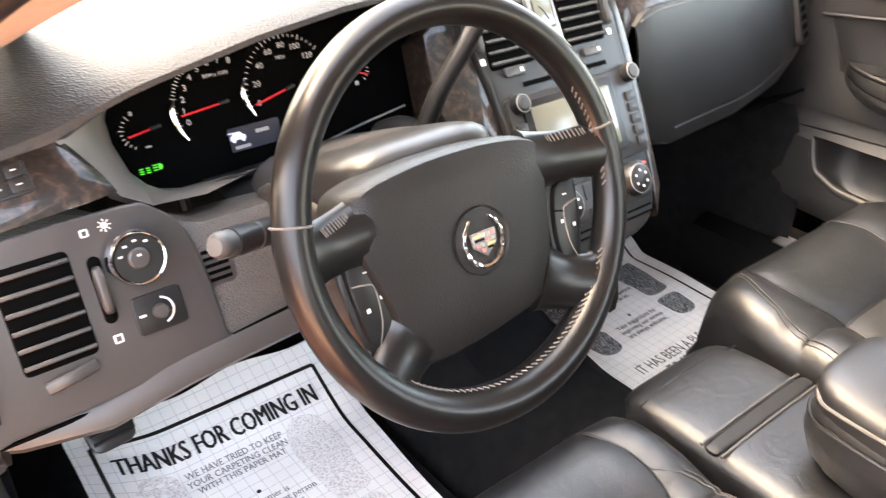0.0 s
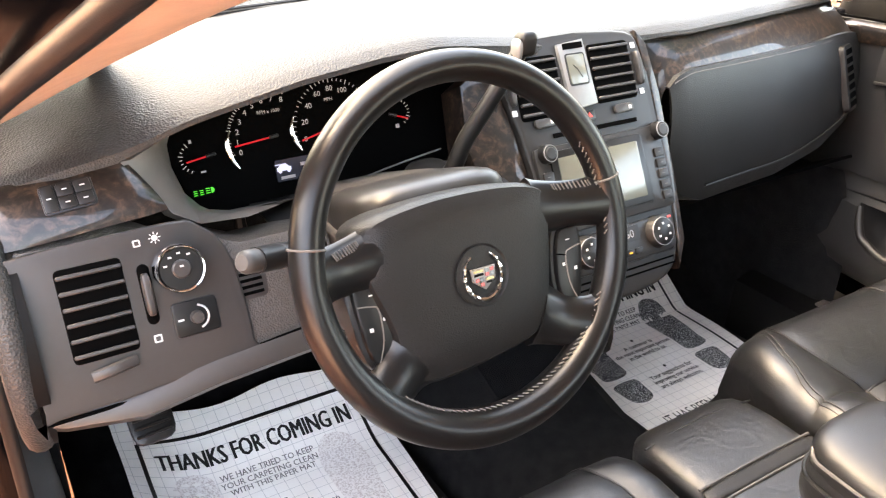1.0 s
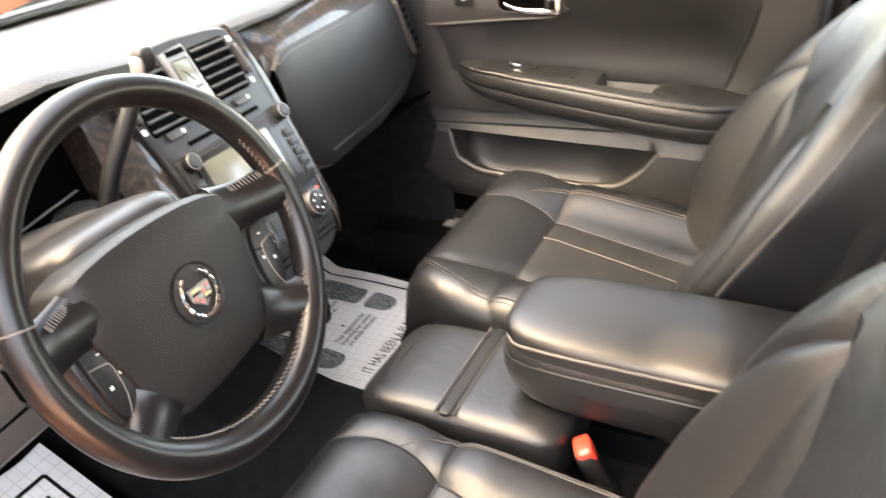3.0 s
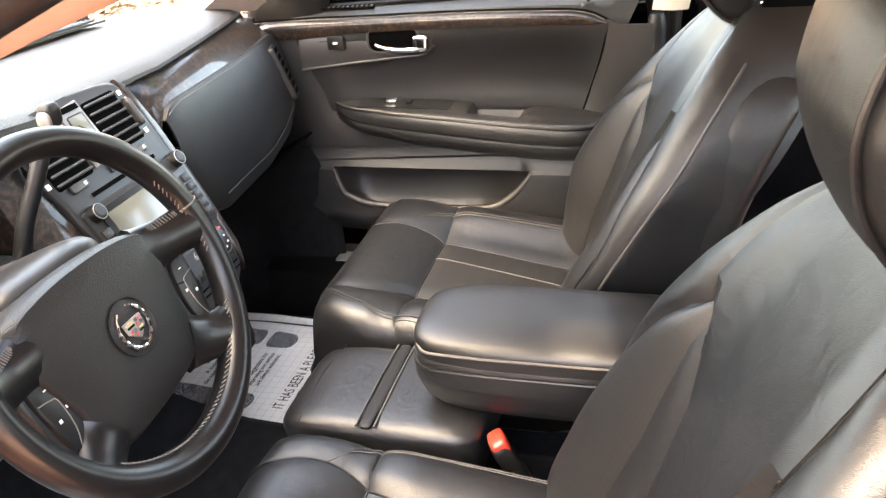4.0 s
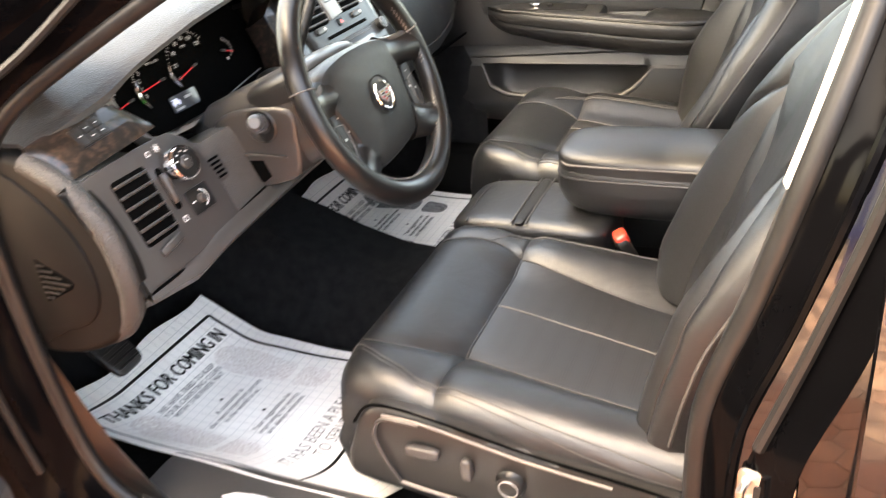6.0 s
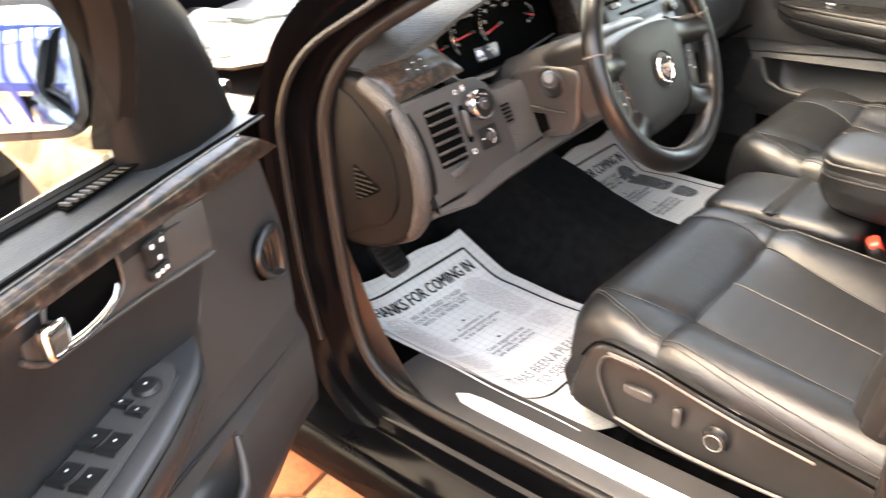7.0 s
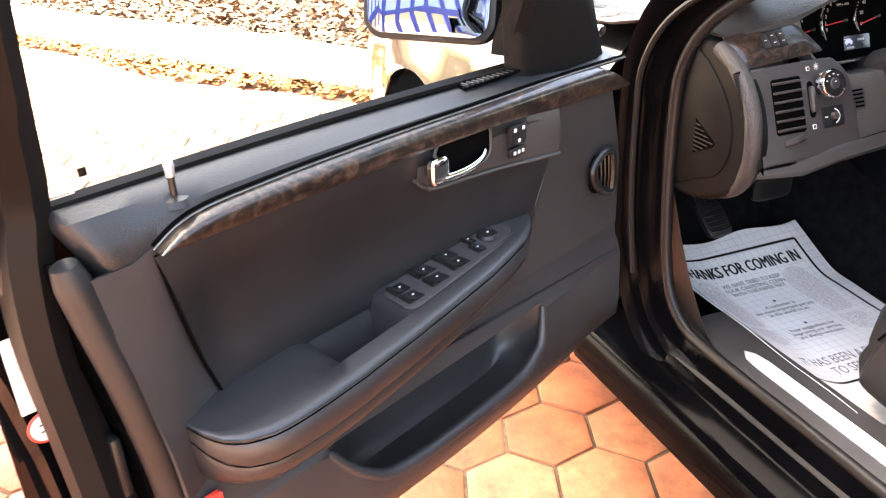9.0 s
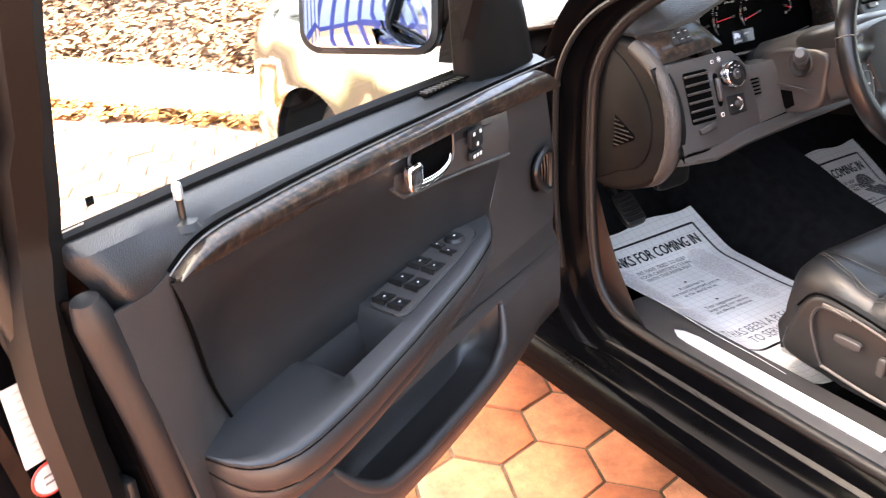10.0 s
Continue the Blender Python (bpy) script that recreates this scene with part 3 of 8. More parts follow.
part("front_pillar_trim", pillar(PI0, PI1, PO0, PO1, 0.02), PILLAR, car, "pale warm grey cloth trim of the front pillar")
part("front_pillar", pillar(PI0 + Vector((-0.02, 0.05, 0.02)), PI1 + Vector((-0.02, 0.05, 0.03)), PO0 + Vector((-0.05, 0.03, 0.02)), PO1 + Vector((-0.03, 0.04, 0.03)), -0.02), PAINT, car)
part("front_pillar_trim", pillar(Vector((0.63, 0.98, 1.0)), Vector((0.50, 0.42, 1.335)), Vector((0.74, 0.90, 0.985)), Vector((0.63, 0.3, 1.355)), 0.0), PILLAR, car)

# centre pillars
def seal_y(z):
    return lerp_curve([(0.36, 0.035), (0.48, 0.0), (0.60, -0.012), (0.74, -0.018), (0.86, -0.055), (1.0, -0.093), (1.11, -0.123), (1.25, -0.157), (1.37, -0.125)], z)


def seal_x(z):
    return lerp_curve([(0.74, -0.80), (0.86, -0.79), (1.0, -0.775), (1.11, -0.735), (1.25, -0.675), (1.37, -0.62)], z)


part("centre_pillar", loft([[(seal_x(z) + 0.12, seal_y(z) - 0.03, z), (seal_x(z), seal_y(z) - 0.012, z), (seal_x(z) - 0.035, seal_y(z) - 0.035, z), (seal_x(z) - 0.05, seal_y(z) - 0.095, z), (seal_x(z) - 0.05, seal_y(z) - 0.2, z), (seal_x(z) + 0.12, seal_y(z) - 0.22, z)] for z in (0.34, 0.42, 0.5, 0.6, 0.68, 0.75, 0.82, 0.9, 0.97, 1.05, 1.12, 1.2, 1.28, 1.38)], closed=True, caps=True), PAINT, car, "black painted centre pillar")
for z0, z1, mat, lab in ((0.36, 0.955, SMOOTH, "dark grey lower trim of the centre pillar"), (0.955, 1.37, PALE, "pale upper trim of the centre pillar")):
    part("centre_pillar_trim", loft([[(seal_x(z) + 0.004, seal_y(z) + 0.001, z), (seal_x(z) + 0.008, seal_y(z) + 0.009, z), (seal_x(z) + 0.018, seal_y(z) + 0.011, z), (seal_x(z) + 0.028, seal_y(z) + 0.002, z), (seal_x(z) + 0.04, seal_y(z) - 0.12, z)] for z in (z0 + (z1 - z0) * i / 9 for i in range(10))], thick=0.004), mat, car, lab)
part("centre_pillar_trim", loft([[(0.72, 0.032 - 0.06 * s, z), (0.713, 0.012 - 0.06 * s, z), (0.711, -0.006 - 0.07 * s, z), (0.72, -0.03 - 0.1 * s, z)] for s, z in ((-0.02, 0.965), (0, 0.975), (0.25, 1.06), (0.5, 1.15), (1, 1.37))], thick=0.01), PALE, car)
JM = basis((-0.8465, -0.078, 0.688), (-0.24, -0.97, 0), (0, 0, 1))
striker = part("striker", tube([(-0.017, 0.014, 0.002), (-0.017, 0.014, 0.02), (-0.015, -0.014, 0.022), (-0.017, -0.014, 0.002)], 0.0042, 8, False, 1), STEEL, car, "bare steel door striker loop", JM)
part("striker_plate", slab(rr(0.05, 0.05, 0.006), 0.003, JM @ Matrix.Translation((0.0, 0, 0.003)), 0.001), STEEL, striker)
part("striker_slot", slab(rr(0.028, 0.024, 0.004), 0.003, JM @ Matrix.Translation((0.004, 0, 0.0045)), 0.0005), BLACK, striker)
for z in (-0.019, 0.019):
    part("bolt", lathe([(0, 0.004), (0.005, 0.004), (0.007, 0.0)], 10, JM @ Matrix.Translation((0.012, z, 0.003))), STEEL, striker)
part("jamb_clip", join(slab([(-0.022, 0.02), (0.006, 0.018), (0.008, 0.03), (0.022, 0.034), (0.022, -0.034), (0.008, -0.03), (0.006, -0.022), (-0.022, -0.02), (-0.02, -0.01), (0.0, -0.008), (0.0, 0.006), (-0.02, 0.01)], 0.006, JM @ Matrix.Translation((0.0, -0.062, 0.006)), 0.0015)), WHITE, car, "white plastic clip on the door jamb")
part("rear_door_skin", loft([[(-side_x(z) - 0.002, y, z) for z in (0.3, 0.4, 0.5, 0.6, 0.7, 0.8, 0.9, 0.98, 1.01)] for y in (-0.135, -0.3, -0.7, -1.1, -1.6, -2.2)], thick=0.02), PAINT, car)
rear_window = part("rear_window", loft([[(-side_x(z) + 0.012, y, z) for z in (1.0, 1.12, 1.25, 1.36)] for y in (-0.33, -0.7, -1.05)]), GLASS, car, "clear rear door glass")
rear_window.visible_shadow = False
for pts in ([(-0.33, 0.99), (-0.325, 1.2), (-0.31, 1.37)], [(-0.31, 1.37), (-0.7, 1.385), (-1.12, 1.355)], [(-1.0, 1.0), (-1.06, 1.18), (-1.12, 1.355)]):
    part("window_frame", tube([(-side_x(z), y, z) for y, z in pts], 0.024, 8, False, 4), PAINT, rear_window)
part("belt_moulding", box((-0.918, -0.85, 1.0), (0.022, 1.4, 0.02), 0.006), CHROME, car)

# floor, fire wall, roof, far side
part("floor_pan", loft([[(-0.74, y, z), (-0.2, y, z), (-0.14, y, z + h * 0.8), (-0.1, y, z + h), (0.075, y, z + h), (0.115, y, z + h * 0.8), (0.17, y, z), (0.74, y, z)] for y, z, h in ((-1.9, 0.26, 0.16), (0.3, 0.235, 0.13), (0.6, 0.235, 0.137), (0.73, 0.235, 0.147), (0.84, 0.235, 0.18), (0.94, 0.235, 0.222), (1.05, 0.243, 0.25), (1.2, 0.325, 0.22), (1.36, 0.56, 0.1), (1.39, 0.75, 0.05))], thick=0.02), CARPET, car, "black carpeted floor")
part("carpet_mat", box((-0.43, 0.73, 0.258), (0.43, 0.6, 0.044), 0.012), CARPET, car, "thick black carpet mat in the driver footwell")
for x in (-0.762, 0.762):
    part("footwell_side", box((x, 1.17, 0.585), (0.02, 0.5, 0.75), 0.003, 1), CARPET, car)
part("far_kick_panel", loft([[(0.742, 0.765 + 0.05 * max(0, (z - 0.45) / 0.2) ** 2, z), (0.728, 0.80 + 0.05 * max(0, (z - 0.45) / 0.2) ** 2, z), (0.72, 0.95, z), (0.715, 1.3, z)] for z in (0.25, 0.35, 0.45, 0.52, 0.58, 0.63, 0.66)], thick=0.006), CARPET, car, "black carpeted kick panel")
# The deep shade at the footwell's end is put into this near-black colour.
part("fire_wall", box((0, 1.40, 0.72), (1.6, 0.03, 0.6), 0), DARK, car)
part("roof", loft([[(x, y, 1.455 - 0.12 * (x / 0.66) ** 2 * 0.7 - 0.05 * max(0, (y + 0.3) / 0.6) ** 2) for x in (-0.66, -0.6, -0.45, -0.2, 0, 0.2, 0.45, 0.6, 0.66)] for y in (0.43, 0.30, 0.1, -0.3, -0.9, -1.4)], thick=0.012), PAINT, car)
part("headlining", loft([[(x, y, 1.415 - 0.1 * (x / 0.62) ** 2 * 0.7 - 0.05 * max(0, (y + 0.3) / 0.6) ** 2) for x in (-0.62, -0.45, -0.2, 0, 0.2, 0.45, 0.62)] for y in (0.42, 0.33, 0.1, -0.3, -0.9, -1.4)], thick=0.006), HEADLINER, car)
part("rear_wall", loft([[(x, -1.4 - (1.45 - z) * 0.5, z) for x in (-0.8, 0, 0.8)] for z in (0.25, 0.6, 0.95)], thick=0.02), LEATHER_SOFT, car)
for k in (-1, 1):
    part("rear_pillar", loft([[(k * 0.60, -1.32, 1.365), (k * 0.64, -1.15, 1.345)], [(k * 0.68, -1.62, 1.19), (k * 0.76, -1.42, 1.17)], [(k * 0.74, -1.93, 1.0), (k * 0.88, -1.62, 1.0)]], thick=0.02), PAINT, car)
    part("rear_flank", loft([[(k * (side_x(z) - 0.003), y, z) for z in (0.3, 0.45, 0.6, 0.8, 0.95)] for y in (-2.2, -2.45)] + [[(k * (0.87 - 0.04 * abs(z - 0.65)), -2.62, z) for z in (0.3, 0.45, 0.6, 0.8, 0.95)]], thick=0.01), PAINT, car)
part("rear_glass", loft([[(x * (0.6 + 0.13 * t), -1.38 - 0.56 * t - 0.05 * (1 - abs(x)), 1.375 - 0.37 * t) for x in (-1, -0.5, 0, 0.5, 1)] for t in (0, 0.25, 0.5, 0.75, 1)]), GLASS, car).visible_shadow = False
part("boot_lid", loft([[(x * w, y, z - 0.04 * abs(x) ** 3) for x in (-1, -0.8, -0.4, 0, 0.4, 0.8, 1)] for y, z, w in ((-1.9, 1.0, 0.88), (-2.2, 0.99, 0.87), (-2.5, 0.97, 0.86), (-2.64, 0.94, 0.85), (-2.67, 0.8, 0.85), (-2.66, 0.6, 0.86))], thick=0.012), PAINT, car)
part("rear_bumper", tube([(-0.82, -2.4, 0.45), (-0.78, -2.6, 0.45), (-0.4, -2.68, 0.45), (0.4, -2.68, 0.45), (0.78, -2.6, 0.45), (0.82, -2.4, 0.45)], 0.13, 12, False, 6, 1.2), PAINT, car)
part("far_side_wall", loft([[(side_x(z), y, z) for z in (0.2, 0.5, 0.8, 1.0)] for y in (1.0, 0.2, -0.6, -1.4, -2.2)], thick=0.02), PAINT, car)
part("far_sill_trim", extrude_y([(0.655, 0.22), (0.66, 0.36), (0.70, 0.372), (0.80, 0.372), (0.82, 0.22)], -0.3, 0.95), TRIM, car)
part("far_sill_plate", box((0.725, 0.45, 0.3745), (0.045, 0.66, 0.006), 0.002), ALU, car, "bright metal tread plate of the passenger sill")

# windscreen, cowl, bonnet, wing
part("windscreen", loft([[(-0.66 * k - 0.02, 1.20 - 0.80 * t - 0.06 * 1, 1.0 + 0.37 * t), (-0.33 * k, 1.27 - 0.80 * t, 1.0 + 0.375 * t), (0.33 * k, 1.27 - 0.80 * t, 1.0 + 0.375 * t), (0.66 * k, 1.14 - 0.80 * t, 1.0 + 0.37 * t)] for t, k in ((0, 1.0), (0.25, 0.95), (0.5, 0.9), (0.75, 0.85), (1.03, 0.79))]), GLASS, car).visible_shadow = False
part("cowl", loft([[(-0.8, 1.28, 0.965), (-0.4, 1.36, 0.985), (0, 1.38, 0.99), (0.4, 1.36, 0.985), (0.8, 1.28, 0.965)], [(-0.8, 1.14, 0.975), (-0.4, 1.24, 0.99), (0, 1.27, 0.995), (0.4, 1.24, 0.99), (0.8, 1.14, 0.975)]], thick=0.01), RUBBER, car)
part("wiper", tube([(-0.55, 1.22, 1.015), (-0.2, 1.31, 1.03), (0.25, 1.31, 1.03)], 0.009, 8), BLACK, car)
part("bonnet", loft([[(x * (1 - 0.08 * s), 1.28 + 1.38 * s, 1.0 - 0.15 * s ** 1.5 - 0.11 * (abs(x) / 0.8) ** 3) for x in (-0.8, -0.7, -0.5, -0.25, 0, 0.25, 0.5, 0.7, 0.8)] for s in (0, 0.2, 0.4, 0.6, 0.8, 1)], thick=0.012), PAINT, car)
part("scuttle_panel", loft([[(-0.835, 0.90, 0.965), (-0.81, 0.93, 1.0), (-0.72, 0.98, 1.018)], [(-0.865, 1.0, 0.945), (-0.82, 1.03, 0.985), (-0.715, 1.09, 1.0)], [(-0.87, 1.12, 0.935), (-0.825, 1.15, 0.972), (-0.72, 1.2, 0.99)], [(-0.86, 1.27, 0.915), (-0.82, 1.29, 0.955), (-0.72, 1.31, 0.985)]], thick=0.008), PAINT, car, "black panel at the foot of the windscreen pillar")
AX, AZ, AR = 1.87, 0.31, 0.36


def wing(sign):
    rows = []
    for i in range(41):
        y = 0.985 + (2.72 - 0.985) * i / 40
        low = 0.22
        if abs(y - AX) < AR:
            low = max(low, AZ + math.sqrt(AR * AR - (y - AX) ** 2))
        top = 0.93 - 0.12 * ((y - 0.985) / 1.7) ** 1.6
        inn = 0.30 * max(0, (y - 2.3) / 0.42) ** 2.2
        row = []
        for s in (0, 0.12, 0.3, 0.5, 0.7, 0.85, 0.95, 1):
            z = low + (top - low) * s
            flare = 0.018 * math.exp(-((math.hypot(y - AX, z - AZ) - AR) / 0.05) ** 2)
            row.append((sign * (side_x(z) + flare - inn - 0.07 * max(0, (z - 0.62) / 0.3) ** 2 - 0.05 * max(0, (s - 0.8) / 0.2) ** 2), y, z))
        row.append((sign * (0.76 - inn * 0.6), y, top + 0.035))
        rows.append(row)
    return loft(rows, thick=0.006)


part("front_wing", wing(-1), PAINT, car, "glossy black front wing with the wheel arch")
part("front_wing", wing(1), PAINT, car)
part("arch_liner", loft([[(x, AX + AR * math.cos(a), AZ + AR * math.sin(a)) for x in (-0.93, -0.6)] for a in (math.pi * i / 16 for i in range(17))], thick=0.005), DARK, car)
part("arch_back", lathe([(0, 0.0), (0.40, 0.0), (0.40, -0.02)], 32, Matrix.Translation((-0.68, AX, AZ)) @ Matrix.Rotation(radians(-90), 4, "Y")), DARK, car)
wheel = part("front_wheel", lathe([(0.0, -0.02), (0.06, -0.015), (0.08, 0.0), (0.18, -0.02), (0.205, 0.02), (0.215, 0.03)], 32, Matrix.Translation((-0.79, AX, AZ)) @ Matrix.Rotation(radians(-90), 4, "Y")), BLACK, car)
part("tyre", lathe([(0.215, 0.03), (0.24, 0.05), (0.29, 0.055), (0.322, 0.03), (0.33, 0.0), (0.33, -0.12), (0.30, -0.17), (0.22, -0.16)], 40, Matrix.Translation((-0.79, AX, AZ)) @ Matrix.Rotation(radians(-90), 4, "Y")), TYRE, wheel)
part("side_lamp", rcube((-0.915, 2.42, 0.57), (0.018, 0.05, 0.035), 4, 6), CHROME, car)
part("bumper", tube([(-0.80, 2.38, 0.42), (-0.74, 2.6, 0.42), (-0.45, 2.72, 0.42), (0, 2.76, 0.42), (0.45, 2.72, 0.42), (0.80, 2.38, 0.42)], 0.12, 12, False, 6, 1.3), PAINT, car)


# ---- doors ----
DA, DU, DN = Vector((-1.031, 0.723, 0)), Vector((-0.89571, -0.44463, 0)), Vector((0.44463, -0.89571, 0))


def map_driver(a, z, n):
    return DA + DU * (a - 0.055 * max(0, 1 - a / 0.13)) + DN * n + Vector((0, 0, z))


def map_passenger(a, z, n):
    return Vector((0.74 - n, 0.90 - (a - 0.05) * 1.069, z))


def build_door(name, label, place, mapping, full):
    d = thing(name, place, label, "car door")

    def put(pname, bm, mat, parent=None, plabel="", sharp=38):
        for v in bm.verts:
            v.co = mapping(*v.co)
        return part(pname, bm, mat, parent or d, plabel, None, sharp)

    top = [(0.0, 0.944), (0.1, 0.950), (0.18, 0.953), (0.3, 0.955), (0.41, 0.958), (0.51, 0.960), (0.62, 0.960), (0.70, 0.958), (0.735, 0.954), (0.755, 0.947), (0.767, 0.940), (0.775, 0.935)]
    bot = [(0.02, 0.903), (0.06, 0.909), (0.26, 0.925), (0.43, 0.931), (0.64, 0.934), (0.775, 0.9335)]
    A = [0.0, 0.03, 0.06, 0.1, 0.15, 0.2, 0.27, 0.34, 0.41, 0.48, 0.55, 0.61, 0.66, 0.70, 0.73, 0.75, 0.765, 0.775]
    # wood strip, rounded
    rows = []
    for a in A:
        z1, z0 = lerp_curve(top, a), lerp_curve(bot, a)
        rows.append([(a + 0.05 * (1 - s) * max(0, 1 - a / 0.06), z1 + (z0 - z1) * s, 0.003 * math.sin(math.pi * s) + 0.001 - 0.0125 * max(0, 1 - s / 0.3) ** 2) for s in (0, 0.07, 0.15, 0.25, 0.35, 0.5, 0.75, 0.92, 1)])
    put("wood_trim", loft(rows, thick=0.003), WOOD, None, "dark burl wood strip under a clear gloss")
    put("chrome_line", tube([(a, lerp_curve(top, a) + 0.001, -0.0118) for a in A], 0.0009, 6, False, 2), SILVER, None, "thin bright edge line of the wood strip")
    put("strip_gap", tube([(a, lerp_curve(top, a) + 0.0045, -0.0135) for a in A], 0.0022, 6, False, 2), DARK)
    # ledge under the glass
    rows = []
    for a in A + [0.795, 0.81, 0.825, 0.838]:
        z1 = lerp_curve(top, a)
        lo = z1 if a < 0.776 else 0.927
        zt = lerp_curve([(0, 0.952), (0.16, 0.966), (0.41, 0.977), (0.6, 0.984), (0.86, 0.988)], a)
        slant = 0.42 * max(0, (a - 0.775) / 0.063)
        row = [(zt, -0.058), (zt - 0.001, -0.045), (zt - 0.008, -0.028), ((zt + lo) / 2 - 0.002, -0.016), (lo + 0.002, -0.013), (lo - 0.004, -0.016)]
        rows.append([(a - slant * (zt - z), z, n) for z, n in row])
    if full:
        for da, dz, dn in ((0.005, 0.001, 0.003), (0.009, 0.004, 0.012), (0.011, 0.008, 0.026)):
            rows.append([(a + da, z - dz, n - dn) for a, z, n in rows[21]])
    put("window_ledge", loft(rows, thick=0.0015), LEDGE, None, "grained dark padded window ledge")
    # main panel in one sheet: upper border, insert, flank
    def face_n(a, z):
        hollow = 0.045 * max(0, math.sin(math.pi * min(1, max(0, (z - 0.70) / 0.235)))) ** 1.1
        edge = min(1, max(0, (a - 0.16) / 0.1)) * min(1, max(0, (0.77 - a) / 0.05))
        return -0.012 - hollow * edge * lerp_curve([(0.38, 0.5), (0.52, 0.75)], a)
    def rear(z):
        if not full:
            return 0.872
        return lerp_curve([(0.40, 0.805), (0.60, 0.812), (0.72, 0.820), (0.83, 0.836), (0.94, 0.858), (1.0, 0.862)], z)

    def fit_rear(a, z, at=0.775, end=0.85):
        return a if a < at else at + (a - at) / (end - at) * (rear(z) - 0.012 - at)
    rows = []
    NA = [0.0, 0.03, 0.07, 0.11, 0.15, 0.18, 0.21, 0.25, 0.3, 0.36, 0.42, 0.48, 0.54, 0.6, 0.66, 0.70, 0.73, 0.755, 0.775, 0.80, 0.83, 0.85]
    for a in NA:
        zt = lerp_curve(bot, a) + 0.006 if a < 0.776 else 0.93
        rows.append([(fit_rear(a + 0.05 * max(0, 0.5 - s) * max(0, 1 - a / 0.06), zt + (0.66 - zt) * s), zt + (0.66 - zt) * s, face_n(a, zt + (0.66 - zt) * s) + (0.02 * max(0, (a - 0.76) / 0.09) * s if full else 0)) for s in (0, 0.08, 0.18, 0.3, 0.42, 0.55, 0.68, 0.8, 0.9, 1)])
    put("door_panel", loft(rows, thick=0.004), DOOR_TRIM, None, "smooth dark grey door panel")
    # leather insert lying in the panel
    rows = []
    for i in range(25):
        t = i / 24
        row = []
        for s in (0, 0.06, 0.2, 0.35, 0.5, 0.65, 0.8, 0.94, 1):
            a = (0.128 + 0.06 * s) * (1 - t) + (0.778 - 0.05 * s) * t
            zt = lerp_curve(bot, a) - 0.003
            z = zt + (0.745 - zt) * s
            row.append((a, z, face_n(a, z) + 0.007 * min(1, 12 * min(s, 1 - s, t, 1 - t) + 0.3)))
        rows.append(row)
    put("panel_insert", loft(rows, thick=0.003), INSERT, None, "black leather insert of the door panel")
    put("insert_seam", tube([(0.128, lerp_curve(bot, 0.128) - 0.003, face_n(0.128, 0.91) + 0.003), (0.145, 0.86, face_n(0.145, 0.86) + 0.004), (0.17, 0.80, face_n(0.17, 0.80) + 0.004), (0.188, 0.76, face_n(0.188, 0.76) + 0.004)], 0.0022, 6), LEATHER_SOFT)
    put("insert_seam", tube([(0.776, 0.931, face_n(0.778, 0.93) + 0.003), (0.765, 0.87, face_n(0.765, 0.87) + 0.004), (0.745, 0.80, face_n(0.745, 0.8) + 0.004), (0.728, 0.745, face_n(0.728, 0.745) + 0.004)], 0.002, 6), DARK)
    # handle plate with its lever; the recess is a flat plate of painted shade
    hp = put("handle_plate", loft([[(a, lerp_curve(bot, a) - 0.004 + (lerp_curve([(0.13, 0.842), (0.41, 0.872), (0.44, 0.9)], a) - lerp_curve(bot, a) + 0.004) * s, face_n(a, 0.9) + 0.013 * math.sin(math.pi * (0.06 + 0.88 * s)) ** 0.3) for s in (0, 0.1, 0.5, 0.9, 1)] for a in (0.137, 0.15, 0.2, 0.25, 0.3, 0.36, 0.405, 0.425)], thick=0.006), SMOOTH, None, "flat dark plate round the inner handle")
    put("plate_lip", tube([(a, lerp_curve([(0.13, 0.842), (0.41, 0.872), (0.44, 0.9)], a) + 0.002, face_n(a, 0.9) + 0.011) for a in (0.137, 0.2, 0.25, 0.3, 0.36, 0.405, 0.43)], 0.003, 8, False, 2), SMOOTH, hp)
    wall_n = face_n(0.35, 0.9)
    put("recess", slab(rr(0.106, 0.05, 0.016, 6, 0.345, 0.9075), 0.004, Matrix.Translation((0, 0, wall_n + 0.0155)), 0.001), DARK, hp, "flat near-black plate painted as the shaded hollow behind the lever")
    ring = [(p[0], p[1], wall_n + 0.0165) for p in rr(0.109, 0.053, 0.018, 5, 0.345, 0.9075)]
    put("recess_lip", tube(ring, 0.0024, 6, True, 1), SMOOTH, hp)
    bar = [(0.412, 0.892, 0.005), (0.395, 0.889, 0.008), (0.37, 0.888, 0.009), (0.345, 0.889, 0.008), (0.322, 0.893, 0.005), (0.308, 0.898, -0.001)]
    lever = put("lever", tube(bar, lambda t: 0.0072 - 0.003 * t, 12, False, 5, 0.8), CHROME, hp, "polished chrome pull lever")
    put("lever_end", rcube((0.406, 0.902, 0.006), (0.0155, 0.0175, 0.0065), 5, 8), CHROME, lever, "broad polished end of the lever")
    if full:
        for k, (a, z, h) in enumerate(((0.242, 0.903, 0.027), (0.243, 0.879, 0.013))):
            pad = put("seat_memory_pad", slab(rr(0.034, h, 0.004, 3, a, z), 0.006, Matrix.Translation((0, 0, 0.005)), 0.001), BLACK, hp)
